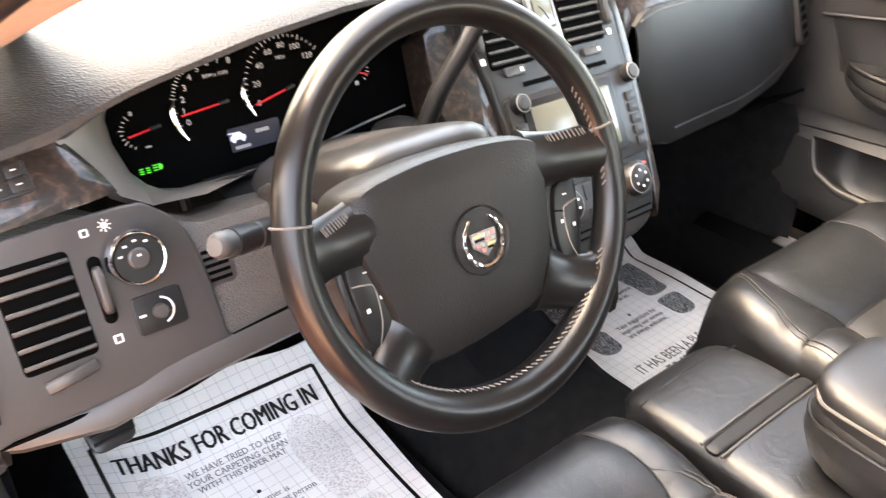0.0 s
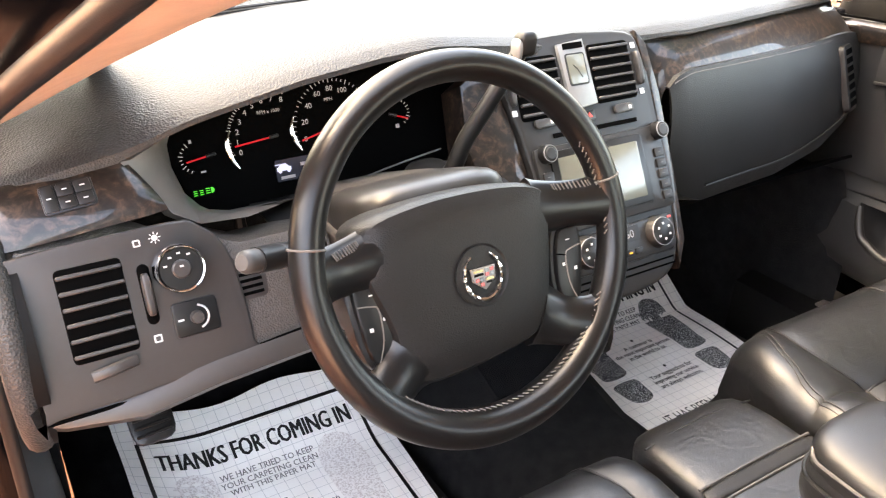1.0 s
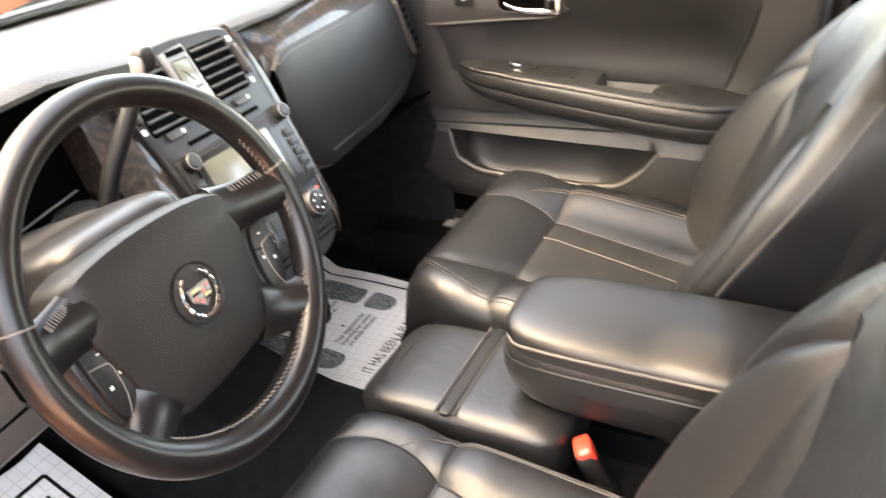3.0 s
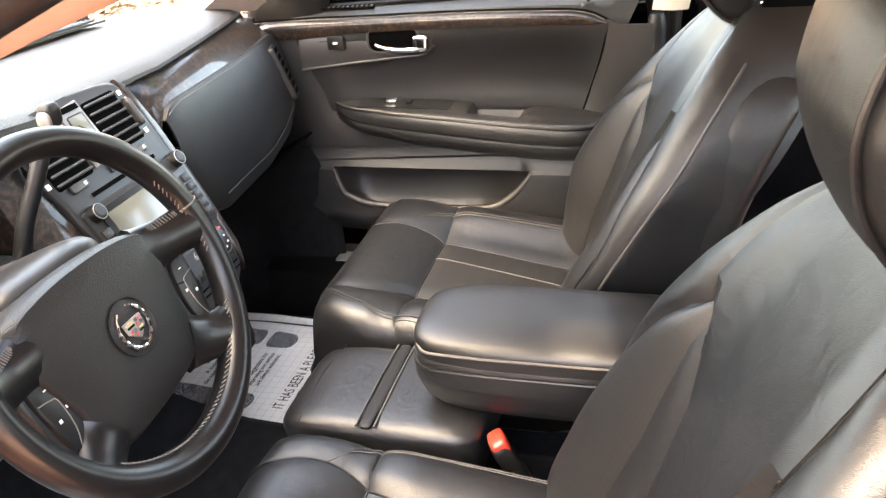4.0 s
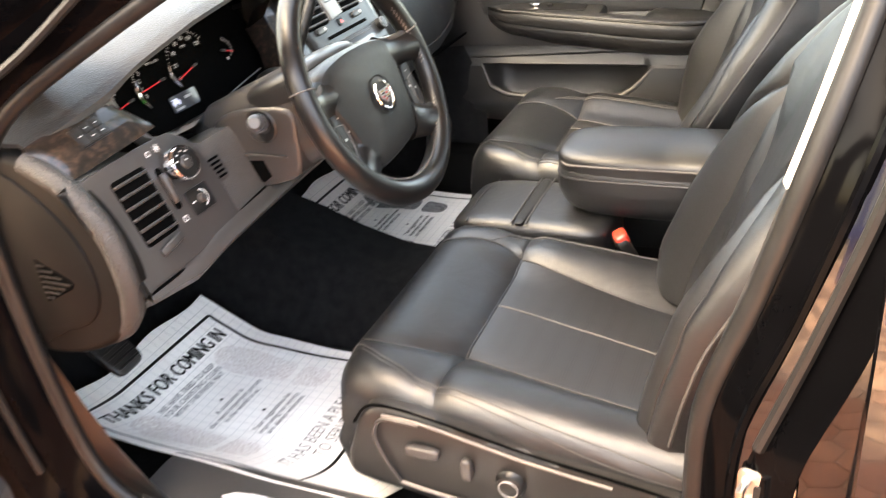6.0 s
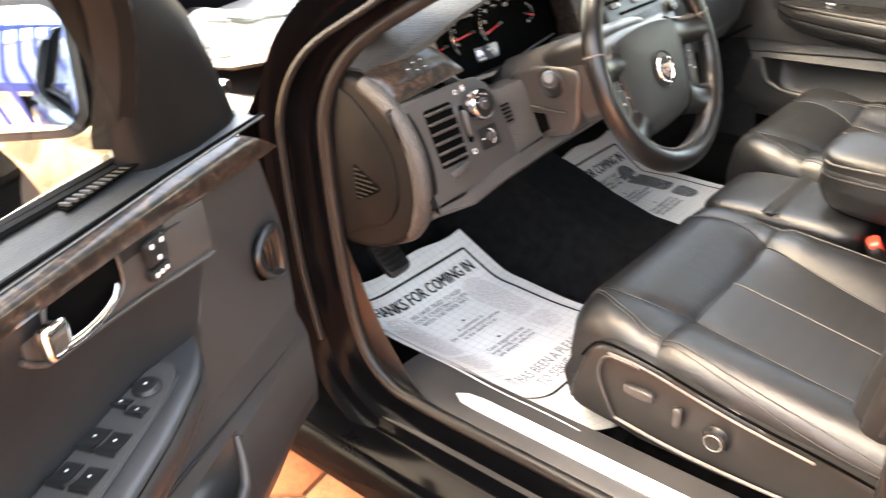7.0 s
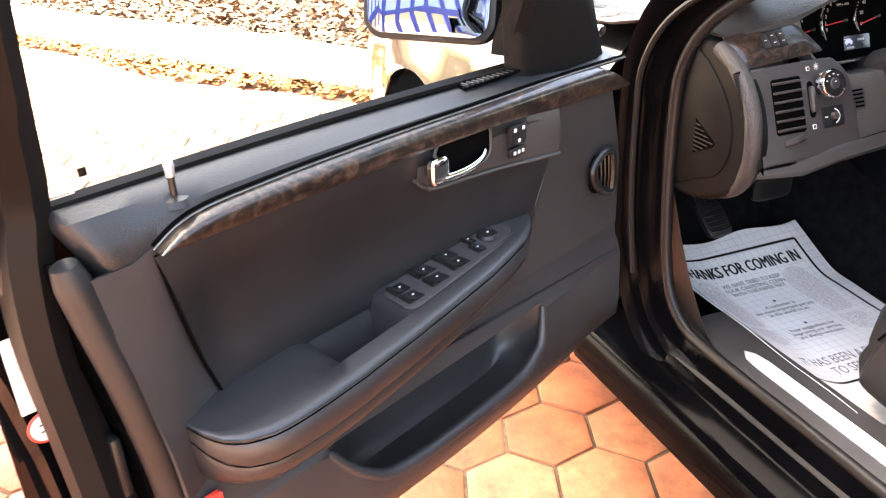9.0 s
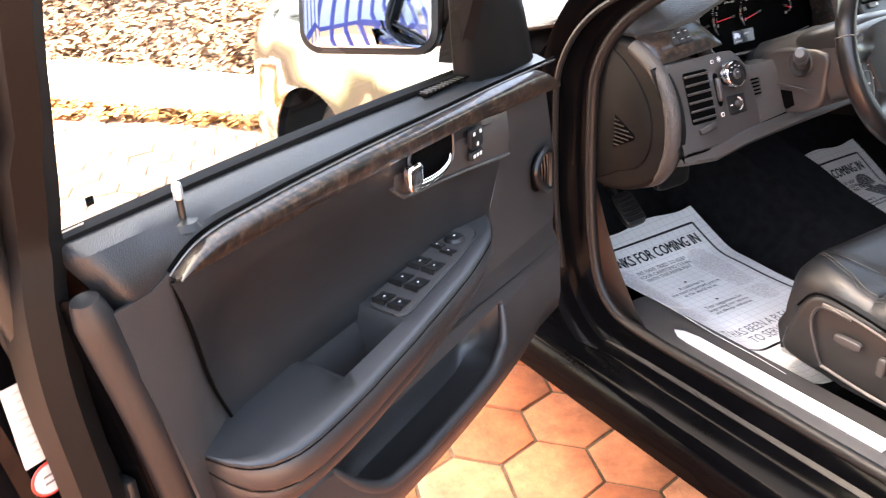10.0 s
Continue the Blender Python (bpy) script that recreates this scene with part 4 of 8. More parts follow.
            for i, j in (((-1, 1), (1, 1), (0, -1)) if k == 0 else ((-1, 0), (0, 0), (1, 0))):
                put("key_mark", slab(rr(0.005, 0.005, 0.001, 2, a + 0.009 * i, z + 0.008 * j), 0.001, Matrix.Translation((0, 0, 0.0062)), 0), WHITE, pad)
    else:
        pad = put("lock_switch", slab(rr(0.036, 0.03, 0.004, 3, 0.222, 0.905), 0.006, Matrix.Translation((0, 0, 0.006)), 0.001), BLACK, hp)
        put("key_mark", slab(rr(0.01, 0.005, 0.001, 2, 0.222, 0.905), 0.001, Matrix.Translation((0, 0, 0.0072)), 0), WHITE, pad)
    # armrest: front bank, pull notch and rear pad in one skin
    LEN = [(0.19, 0.0), (0.205, 0.2), (0.225, 0.38), (0.26, 0.58), (0.3, 0.70), (0.36, 0.82), (0.44, 0.91), (0.48, 0.94), (0.500, 0.955), (0.5065, 0.96), (0.511, 0.96), (0.516, 0.965), (0.53, 0.97), (0.545, 0.975), (0.56, 0.98), (0.575, 0.985), (0.59, 0.99), (0.605, 1.0), (0.62, 1.0), (0.635, 1.0), (0.66, 1.0), (0.70, 0.98), (0.728, 0.93), (0.754, 0.81), (0.77, 0.64), (0.779, 0.42), (0.784, 0.15)]

    def arm_top(a, n):
        return lerp_curve([(0.19, 0.768), (0.3, 0.772), (0.46, 0.766), (0.6, 0.755), (0.72, 0.747), (0.8, 0.744)], a) - 0.1 * (n + 0.02)

    def notch(a):
        return lerp_curve([(0.505, 0.0), (0.5065, 0.12), (0.511, 0.88), (0.516, 1.0), (0.545, 1.0), (0.56, 0.9), (0.575, 0.66), (0.59, 0.4), (0.605, 0.17), (0.62, 0.04), (0.635, 0.0)], a)
    rows = []
    for a, w in LEN:
        n1 = -0.02 + 0.092 * w
        e = min(0.040, n1 - 0.022 * w)
        dip = 0.085 * notch(a)
        row = [(a, arm_top(a, -0.02) - dip, -0.055), (a, arm_top(a, -0.02) - dip, min(-0.02, e)), (a, arm_top(a, (e - 0.02) / 2) - dip, (e - 0.02) / 2), (a, arm_top(a, e) - dip, e - 0.002), (a, arm_top(a, e), e)]
        zt = arm_top(a, n1)
        for dz, dn in ((0.0, 0.012), (0.0012, 0.006), (0.004, 0.0022), (0.0075, 0.0008), (0.0095, 0.0028), (0.0115, 0.0004), (0.026, -0.001), (0.040, 0.0), (0.0445, 0.0035), (0.047, 0.0075), (0.050, 0.0055), (0.064, 0.008), (0.080, 0.022), (0.095, 0.05), (0.106, 0.078)):
            row.append((a, zt - dz * (0.35 + 0.65 * w), n1 - dn * w))
        rows.append(row)
    arm = put("armrest", loft(rows, thick=0.002), ARM, None, "padded black leather armrest with a stitched edge and a pull notch", 50)

    def arm_edge(dz, dn):
        return [(a, arm_top(a, -0.02 + 0.092 * w) - dz * (0.35 + 0.65 * w), -0.02 + 0.092 * w - dn * w) for a, w in LEN[1:]]
    put("edge_seam", tube(arm_edge(0.0045, 0.0012), 0.0007, 6, False, 2), BLACK, arm)
    put("edge_seam", tube(arm_edge(0.0095, 0.0018), 0.001, 6, False, 2), DARK, arm)
    put("fold_seam", tube(arm_edge(0.047, 0.0065), 0.0009, 6, False, 2), DARK, arm)
    # Near-black floor paints the shade at the bottom of the notch.
    put("notch_floor", box((0.535, 0.683, 0.005), (0.03, 0.004, 0.04), 0.001), DARK, arm)

    def on_top(a, n, lift=0.0):
        return (a, arm_top(a, n) + lift, n)
    if full:
        edge = ((0.258, -0.012, 0.002), (0.268, -0.019, 0.012), (0.285, -0.021, 0.018), (0.33, -0.021, 0.026), (0.40, -0.021, 0.033), (0.45, -0.021, 0.037), (0.482, -0.020, 0.039), (0.494, -0.014, 0.036), (0.499, -0.004, 0.028))
        bank = put("switch_bank", loft([[on_top(a, n0 + (n1 - n0) * s, 0.0022 if 0.03 < s < 0.97 else -0.001) for s in (0, 0.04, 0.2, 0.4, 0.6, 0.8, 0.96, 1)] for a, n0, n1 in edge], thick=0.002), SMOOTH, arm, "flat dark window switch bank")
        put("bank_gap", tube([on_top(a, n1, 0.0005) for a, n0, n1 in edge], 0.0014, 6, False, 3), BLACK, bank)
        for a, n, sa, mark in ((0.478, -0.003, 0.024, 1), (0.478, 0.020, 0.024, 1), (0.430, -0.008, 0.03, 1), (0.430, 0.016, 0.03, 1), (0.384, -0.010, 0.03, 1), (0.384, 0.012, 0.03, 1), (0.332, -0.014, 0.014, 0), (0.338, 0.008, 0.014, 0)):
            p = on_top(a, n, 0.0028)
            sw_ = loft([[(p[0] + sa * u, p[1] + hgt, p[2] + v * 0.0098) for v in (-1, -0.85, 0.85, 1)] for u, hgt in ((-0.52, -0.002), (-0.5, 0.0012), (-0.2, 0.0006), (0.2, 0.0018), (0.44, 0.0045), (0.52, 0.0042), (0.54, -0.002))], thick=0.001)
            b = put("window_switch", sw_, BLACK, bank)
            put("key_mark", box((p[0] - sa * 0.12, p[1] + 0.0016, p[2] - 0.001), (0.0024, 0.0008, 0.0022), 0), WHITE, b)
        kn = put("mirror_knob", lathe([(0, 0.0055), (0.0115, 0.0055), (0.0135, 0.0045), (0.0145, 0.002), (0.016, 0.0)], 24, Matrix.Translation(on_top(0.303, -0.003, 0.002)) @ Matrix.Rotation(radians(-90), 4, "X")), BLACK, bank, "round mirror adjuster")
        put("key_mark", box((0.303, on_top(0.303, -0.003)[1] + 0.008, -0.003), (0.003, 0.001, 0.0025), 0), WHITE, kn)
    else:
        bank = put("switch_bank", loft([[on_top(a, -0.02 + 0.05 * s, 0.002) for s in (0, 0.5, 1)] for a in (0.26, 0.36, 0.46)], thick=0.002), BLACK, arm)
        put("window_switch", box(on_top(0.33, 0.003, 0.005), (0.024, 0.007, 0.018), 0.002), CHROME, bank)
        put("window_switch", box(on_top(0.37, 0.003, 0.005), (0.012, 0.006, 0.018), 0.002), BLACK, bank)
    # lower panel with the recessed map pocket
    rows, lips = [], []
    for a in (0.0, 0.02, 0.06, 0.12, 0.16, 0.178, 0.186, 0.194, 0.204, 0.22, 0.25, 0.30, 0.36, 0.42, 0.48, 0.54, 0.565, 0.585, 0.60, 0.612, 0.622, 0.64, 0.68, 0.72, 0.77, 0.81, 0.845):
        zb = lerp_curve([(0, 0.47), (0.06, 0.44), (0.3, 0.425), (0.85, 0.425)], a)
        out = 0.034 * math.sin(math.pi * min(1, max(0, (a - 0.06) / 0.7))) ** 0.6
        p = lerp_curve([(0.178, 0.0), (0.190, 0.45), (0.204, 0.72), (0.25, 0.95), (0.30, 1.0), (0.52, 1.0), (0.54, 0.94), (0.565, 0.80), (0.585, 0.60), (0.60, 0.40), (0.612, 0.2), (0.622, 0.0)], a)
        scoop = lerp_curve([(0.178, 0.0), (0.20, 0.8), (0.22, 1.0), (0.52, 1.0), (0.55, 0.86), (0.585, 0.5), (0.60, 0.3), (0.612, 0.12), (0.622, 0.0)], a)

        def base_n(z, out=out):
            return lerp_curve([(0.48, out * 0.8), (0.52, 0.004 + out), (0.56, 0.004 + out * 0.7), (0.60, 0.002 + out * 0.4), (0.622, -0.004), (0.64, -0.012), (0.67, -0.014)], z)
        lz = 0.604 - 0.076 * p
        span = 0.612 - lz
        fz = lz - 0.03 * scoop
        deep = [(0.612, 0.0), (0.612 - 0.06 * span, 0.3), (0.612 - 0.25 * span, 1.0), (fz + 0.2 * span, 1.0), (fz, 0.85), (fz + 0.004 * scoop, 0.3), (lz - 0.006 * scoop, 0.16), (lz, 0.0)]
        mid_ = [(z, base_n(z) + (-0.06 - base_n(z)) * f * scoop) for z, f in deep]
        if p > 0 or 0.17 < a < 0.19 or 0.615 < a < 0.63:
            lips.append((a, lz - 0.004 * scoop, base_n(lz) - 0.006))
        rows.append([(fit_rear(a, z), z, n) for z, n in [(0.665, -0.014), (0.640 + 0.02 * a, -0.012), (0.622 + 0.02 * a, -0.004)] + mid_ + [(0.515, 0.004 + out), (0.48, out * 0.8), (zb, -0.03)]])
    low = put("lower_panel", loft(rows, thick=0.003), DOOR_TRIM, None, "dark plastic lower door panel with a deep map pocket", 50)
    put("panel_seam", tube([(0.004, 0.615, -0.004), (0.2, 0.628, -0.004), (0.45, 0.641, -0.003), (0.72, 0.65, -0.006)], 0.0022, 6), BLACK, low)
    put("pocket_lip", tube(lips, lambda t: 0.0095 - 0.004 * abs(2 * t - 1) ** 4, 10, False, 3), DOOR_TRIM, low, "thick rounded lip of the map pocket")
    put("courtesy_lamp", slab(rr(0.022, 0.03, 0.004, 3, 0.776, 0.633), 0.006, Matrix.Translation((0, 0, 0.004)), 0.001), RED, low, "red reflector")
    # speaker at the front edge
    oval = [(0.036, 0.808), (0.052, 0.806), (0.066, 0.797), (0.071, 0.784), (0.064, 0.764), (0.05, 0.745), (0.036, 0.735), (0.024, 0.733), (0.021, 0.75), (0.022, 0.78), (0.026, 0.80)]
    sp = put("tweeter_ring", tube([(a, z, 0.002 - 0.12 * (0.07 - a)) for a, z in oval], 0.0058, 8, True, 3), BLACK, None, "oval black speaker ring")
    put("tweeter_grille", rcube((0.044, 0.772, -0.009), (0.022, 0.034, 0.005), 3, 8), DARK, sp)
    for i in range(4):
        put("rib", tube([(0.032 + 0.008 * i, 0.742 + 0.003 * i, -0.003), (0.034 + 0.008 * i, 0.77, -0.001), (0.034 + 0.008 * i, 0.798, -0.003)], 0.0014, 6), BLACK, sp)
    # shell, glass and frame
    SH = [(0.0, 0.47), (0.06, 0.43), (0.3, 0.40), (0.85, 0.40)]
    rows = []
    for a in (-0.02, 0.02, 0.2, 0.4, 0.6, 0.8, 0.88, 0.905):
        rows.append([(a, lerp_curve(SH, a) - 0.04, -0.12), (a, 0.45, -0.165), (a, 0.6, -0.175), (a, 0.8, -0.17), (a, 0.92, -0.15), (a, 0.955, -0.125), (a, 0.962, -0.078)])
    put("outer_skin", loft(rows, thick=0.004), PAINT, None, "glossy black painted outer skin")
    ends = []
    for z in (0.40, 0.5, 0.6, 0.7, 0.8, 0.9, 0.945):
        r = rear(z)
        ends.append([(r - 0.012, z, -0.03), (r + 0.006, z, -0.046), (r + 0.010, z, -0.066), (r + 0.016, z, -0.09), (r + 0.02, z, -0.118), (r + 0.068, z, -0.122), (r + 0.074, z, -0.15), (r + 0.06, z, -0.168)])
    put("door_end", loft(ends, thick=0.003), JAMB, None, "black painted rear end of the door")
    put("panel_roll", tube([(rear(z) - 0.006, z, -0.024 + 0.012 * max(0, (0.9 - z) / 0.4)) for z in (0.425, 0.5, 0.6, 0.7, 0.8, 0.9, 0.948)], lambda t: 0.0175 - 0.005 * max(0, t - 0.9) * 10, 12, False, 5, 1.0), INSERT, None, "soft rounded rear edge of the door panel")
    put("end_seal", tube([(rear(z) + 0.022 + 0.004 * (z > 0.98), z, -0.083 + 0.36 * max(0, z - 1.0)) for z in (0.42, 0.5, 0.6, 0.7, 0.8, 0.9, 1.0, 1.1, 1.2)], 0.0165, 12, False, 5, 1.0), RUBBER, None, "thick rubber edge seal")
    put("end_seal", tube([(rear(z) + 0.028, z, -0.114) for z in (0.42, 0.5, 0.6, 0.7, 0.8, 0.9, 1.0)], 0.006, 8, False, 5, 1.0), BLACK)
    latch = put("latch", box((rear(0.70) + 0.022, 0.70, -0.062), (0.012, 0.075, 0.03), 0.004), BLACK, None, "black door latch with a steel claw")
    put("claw", tube([(rear(0.70) + 0.03, 0.725, -0.07), (rear(0.70) + 0.034, 0.705, -0.06), (rear(0.70) + 0.031, 0.69, -0.055)], 0.004, 8), STEEL, latch)
    if full:
        E_ = basis((0.876, 0.808, -0.118), (1, 0, -0.08), (-0.06, 1, 0))
        lab = put("data_label", slab(rr(0.04, 0.088, 0.001, 2), 0.0008, E_, 0), STICKER, None, "pale printed data label on the door end")
        for i in range(8):
            put("print_line", slab(rr(0.026 - 0.008 * (i % 3 == 1), 0.0014, 0.0003, 2, 0, 0.036 - 0.0095 * i), 0.0005, E_ @ Matrix.Translation((0, 0, 0.0006)), 0), PILLAR, lab)
        E2_ = basis((0.878, 0.742, -0.118), (1, 0, -0.08), (-0.06, 1, 0))
        st = put("round_sticker", lathe([(0, 0.0008), (0.018, 0.0008), (0.0185, 0)], 24, E2_), RED, None, "round white sticker with a red rim")
        put("sticker_face", lathe([(0, 0.0004), (0.0155, 0.0004), (0.0157, 0)], 24, E2_ @ Matrix.Translation((0, 0, 0.0007))), WHITE, st)
        for k_ in (-1, 1):
            put("print_line", slab(rr(0.012, 0.002, 0.0003, 2, 0, 0.004 * k_), 0.0004, E2_ @ Matrix.Translation((0, 0, 0.0014)), 0), STITCH, st)

    def lean(z):
        return -0.065 + max(0, z - 1.0) * 0.42
    glass_pane = put("window_glass", loft([[(a, z, lean(z)) for a in (0.15 + 0.75 * max(0, z - 1.0), 0.5, 0.845)] for z in (0.958, 1.1, 1.2, 1.3, 1.40)]), GLASS, None, "clear door glass, fully raised")
    glass_pane.visible_shadow = False
    if full:
        GM = Matrix.Translation((0.803, 1.011, lean(1.011) + 0.0025))
        put("glass_mark", slab(rr(0.008, 0.008, 0.001, 2), 0.0006, GM, 0), DARK, glass_pane, "small printed mark in the corner of the glass")
        for k in range(4):
            put("print_line", slab(rr(0.026, 0.0012, 0.0003, 2, 0.024 - 0.002 * (k % 2), -0.004 - 0.006 * k), 0.0004, GM, 0), PILLAR, glass_pane)
    put("glass_seal", tube([(0.13, 0.968, -0.057), (0.4, 0.981, -0.057), (0.6, 0.986, -0.057), (0.86, 0.989, -0.057)], 0.005, 6, False, 3), TRIM)
    put("outer_glass_seal", tube([(0.13, 0.968, -0.073), (0.44, 0.979, -0.073), (0.6, 0.983, -0.073), (0.86, 0.985, -0.073)], 0.006, 6, False, 3), TRIM)
    frame_in = [(0.838, 0.62), (0.846, 0.76), (0.851, 0.86), (0.846, 0.94), (0.836, 1.0), (0.845, 1.1), (0.854, 1.2), (0.85, 1.32), (0.78, 1.40), (0.65, 1.415), (0.52, 1.38), (0.37, 1.28), (0.245, 1.17), (0.20, 1.08), (0.192, 0.99)]
    rows = []
    pf = smooth_path([(a, z, 0) for a, z in frame_in], 4)
    for i, p in enumerate(pf):
        dd_ = (pf[min(i + 1, len(pf) - 1)] - pf[max(i - 1, 0)]).normalized()
        o = Vector((dd_.y, -dd_.x, 0))
        w = 0.042 if i < len(pf) * 0.35 else 0.034
        rows.append([(p.x, p.y, lean(p.y) - 0.018), (p.x + o.x * 0.002, p.y + o.y * 0.002, lean(p.y) + 0.012), (p.x + o.x * w * 0.5, p.y + o.y * w * 0.5, lean(p.y) + 0.022), (p.x + o.x * w, p.y + o.y * w, lean(p.y) + 0.012), (p.x + o.x * w, p.y + o.y * w, lean(p.y) - 0.025)])
    put("window_frame", loft(rows, closed=True, caps=True), TRIM, None, "dark brownish grey window frame")
    put("corner_sail", loft([[(a0, z, -0.06), (a0 + 0.012, z, -0.048), (a0 + 0.03, z, -0.042), ((a0 + a1) / 2, z, -0.036), (a1 - 0.03, z, -0.04), (a1 - 0.012, z, -0.046), (a1, z, -0.06)] for z, a0, a1 in ((0.946, 0.005, 0.19), (1.03, 0.028, 0.194), (1.09, 0.05, 0.196), (1.16, 0.095, 0.225), (1.24, 0.17, 0.30), (1.30, 0.25, 0.36))], thick=0.008), TRIM, None, "dark triangular sail panel")
    put("ledge_vent", box((0.225, 0.9712, -0.045), (0.15, 0.004, 0.013), 0.001), DARK, None, "slotted demister grille")
    for i in range(14):
        put("slat", box((0.156 + 0.0106 * i, 0.9728 + 0.0004 * i - 0.0025, -0.045), (0.003, 0.003, 0.012), 0), SMOOTH)
    knob = put("lock_button", lathe([(0.0, 0.040), (0.0035, 0.040), (0.0045, 0.037), (0.0042, 0.027), (0.0036, 0.025), (0.0036, 0.008), (0.013, 0.006), (0.017, 0.0)], 20, Matrix.Translation((0.737, 0.966, -0.026)) @ Matrix.Rotation(radians(-90), 4, "X")), BLACK, None, "lock button with a clear tip")
    put("clear_tip", lathe([(0, 0.0425), (0.0038, 0.0425), (0.0049, 0.039), (0.0046, 0.028), (0.004, 0.027)], 16, Matrix.Translation((0.737, 0.966, -0.026)) @ Matrix.Rotation(radians(-90), 4, "X")), ALU, knob)
    # mirror
    hous = put("mirror_housing", rcube((0.072, 1.068, -0.22), (0.07, 0.085, 0.125), 4, 10), PAINT, None, "black door mirror with a dim blue glass")
    put("mirror_foot", tube([(0.09, 1.02, -0.05), (0.09, 1.04, -0.1), (0.1, 1.06, -0.14)], 0.03, 10), BLACK, hous)
    mm = Matrix.Translation((0.176, 1.066, -0.215)) @ Matrix.Rotation(radians(90 - TOE), 4, "Y") @ Matrix.Rotation(radians(TIP), 4, "X")
    put("mirror_rim", slab(rr(0.225, 0.152, 0.035, 6), 0.02, mm, 0.004), BLACK, hous)
    put("mirror_glass", slab(rr(0.205, 0.132, 0.028, 6), 0.003, mm @ Matrix.Translation((0, 0, 0.0025)), 0.0008), MIRROR, hous, "mirror glass")
    hinge = put("door_check", box((-0.02, 0.715, -0.05), (0.026, 0.026, 0.016), 0.006), STEEL, None, "steel hinge and check strap")
    put("hinge_arm", box((-0.05, 0.80, -0.13), (0.06, 0.05, 0.02), 0.004), PAINT, hinge)
    put("bolt", lathe([(0, 0.008), (0.008, 0.008), (0.010, 0.0)], 12, Matrix.Translation((-0.03, 0.97, -0.09))), CHROME, hinge)
    return d


TOE, TIP = 15.0, -10.0
build_door("driver_door", "wide open black car door with leather panel and burl wood strip", (-1.03, 0.72, 0.42), map_driver, True)
build_door("passenger_door", "closed car door with dark leather panel, chrome handle and wood strip", (0.8, 0.4, 0.42), map_passenger, False)


# ---- dashboard ----
dash = thing("dashboard", (0, 0.95, 0.64), "grained black dashboard with burl wood trim and a lit instrument cluster", "dashboard")
LIP = [(-0.775, 0.775, 0.945), (-0.70, 0.765, 0.962), (-0.64, 0.765, 0.972), (-0.57, 0.76, 0.996), (-0.45, 0.755, 1.022), (-0.35, 0.755, 1.035), (-0.27, 0.76, 1.038), (-0.18, 0.775, 1.025), (-0.08, 0.80, 1.008), (0.05, 0.805, 1.004), (0.2, 0.80, 1.003), (0.4, 0.83, 1.003), (0.6, 0.875, 0.998), (0.72, 0.925, 0.985)]


def lip(x):
    for (x0, y0, z0), (x1, y1, z1) in zip(LIP, LIP[1:]):
        if x <= x1:
            t = max(0, (x - x0) / (x1 - x0))
            return y0 + (y1 - y0) * t, z0 + (z1 - z0) * t
    return LIP[-1][1:]


rows = []
for i in range(61):
    x = -0.775 + 1.495 * i / 60
    y, z = lip(x)
    yb = 1.27 - 0.13 * abs(x / 0.75) ** 2.5
    hood = max(0, min(1, (x + 0.66) / 0.05)) * max(0, min(1, (-0.17 - x) / 0.05))
    slim = max(0, min(1, (x - 0.06) / 0.08))
    row = [(x, y + 0.045 + 0.03 * hood, z - 0.045 + 0.039 * hood + 0.018 * slim), (x, y + 0.016 - 0.003 * hood, z - 0.030 + 0.018 * hood + 0.014 * slim), (x, y + 0.002 + 0.002 * hood, z - 0.014 + 0.005 * hood + 0.006 * slim), (x, y + 0.004, z - 0.003), (x, y + 0.018, z + 0.005)]
    for s in (0.15, 0.3, 0.45, 0.6, 0.75, 0.9, 1.0):
        row.append((x, y + 0.018 + (yb - y - 0.018) * s, z + 0.005 + (0.995 - z) * s ** 1.3 + 0.012 * math.sin(math.pi * s) - 0.012 * (abs(x) > 0.7)))
    rows.append(row)
part("dash_top", loft(rows, thick=0.006), DASH_TOP, dash, "grained dark padded dash top in the sun")
grille = part("demister_grille", loft([[(x, 1.115 - 0.1 * (x / 0.7) ** 2 + d, 1.026 - 0.12 * d) for d in (0, 0.06)] for x in (-0.45 + 0.09 * i for i in range(11))], thick=0.004), BLACK, dash, "black slotted windscreen vent")
for k in range(4):
    part("slat", tube([(x, 1.122 - 0.1 * (x / 0.7) ** 2 + 0.014 * k, 1.029 - 0.0017 * k) for x in (-0.44, -0.2, 0, 0.2, 0.43)], 0.0025, 6, False, 4), SMOOTH, grille)


# the panel with vent and lamp switch, in its own plane
LP = basis((-0.665, 0.701, 0.842), (1, 0, 0), (0, 0.37, 0.929))


def face_y(z):
    """The lower left fascia."""
    return 0.715 + (z - 0.879) * 0.395


rows = []
for x in (-0.785, -0.775, -0.76, -0.70, -0.62, -0.59, -0.55, -0.50, -0.46, -0.42):
    b = 0.02 * max(0, (-0.745 - x) / 0.04) ** 2
    zt = 0.895 if x < -0.63 else 0.862 if x > -0.57 else 0.878
    rows.append([(x, 0.80, zt + 0.015 if x < -0.66 else zt - 0.03), (x, face_y(zt) + 0.05 + b, zt + 0.004 if x < -0.66 else zt - 0.006), (x, face_y(zt) + 0.010 + b, zt), (x, face_y(min(0.88, zt - 0.01)) + 0.006 + b, min(0.88, zt - 0.01)), (x, face_y(0.84) + 0.006 + b, 0.84), (x, face_y(0.80) + 0.006 + b, 0.80), (x, face_y(0.765) + 0.004 + b, 0.765), (x, face_y(0.75) + 0.006 + b, 0.75)])
part("left_fascia", loft(rows, thick=0.005), GRAIN, dash, "grained dark plastic fascia")
rows = []
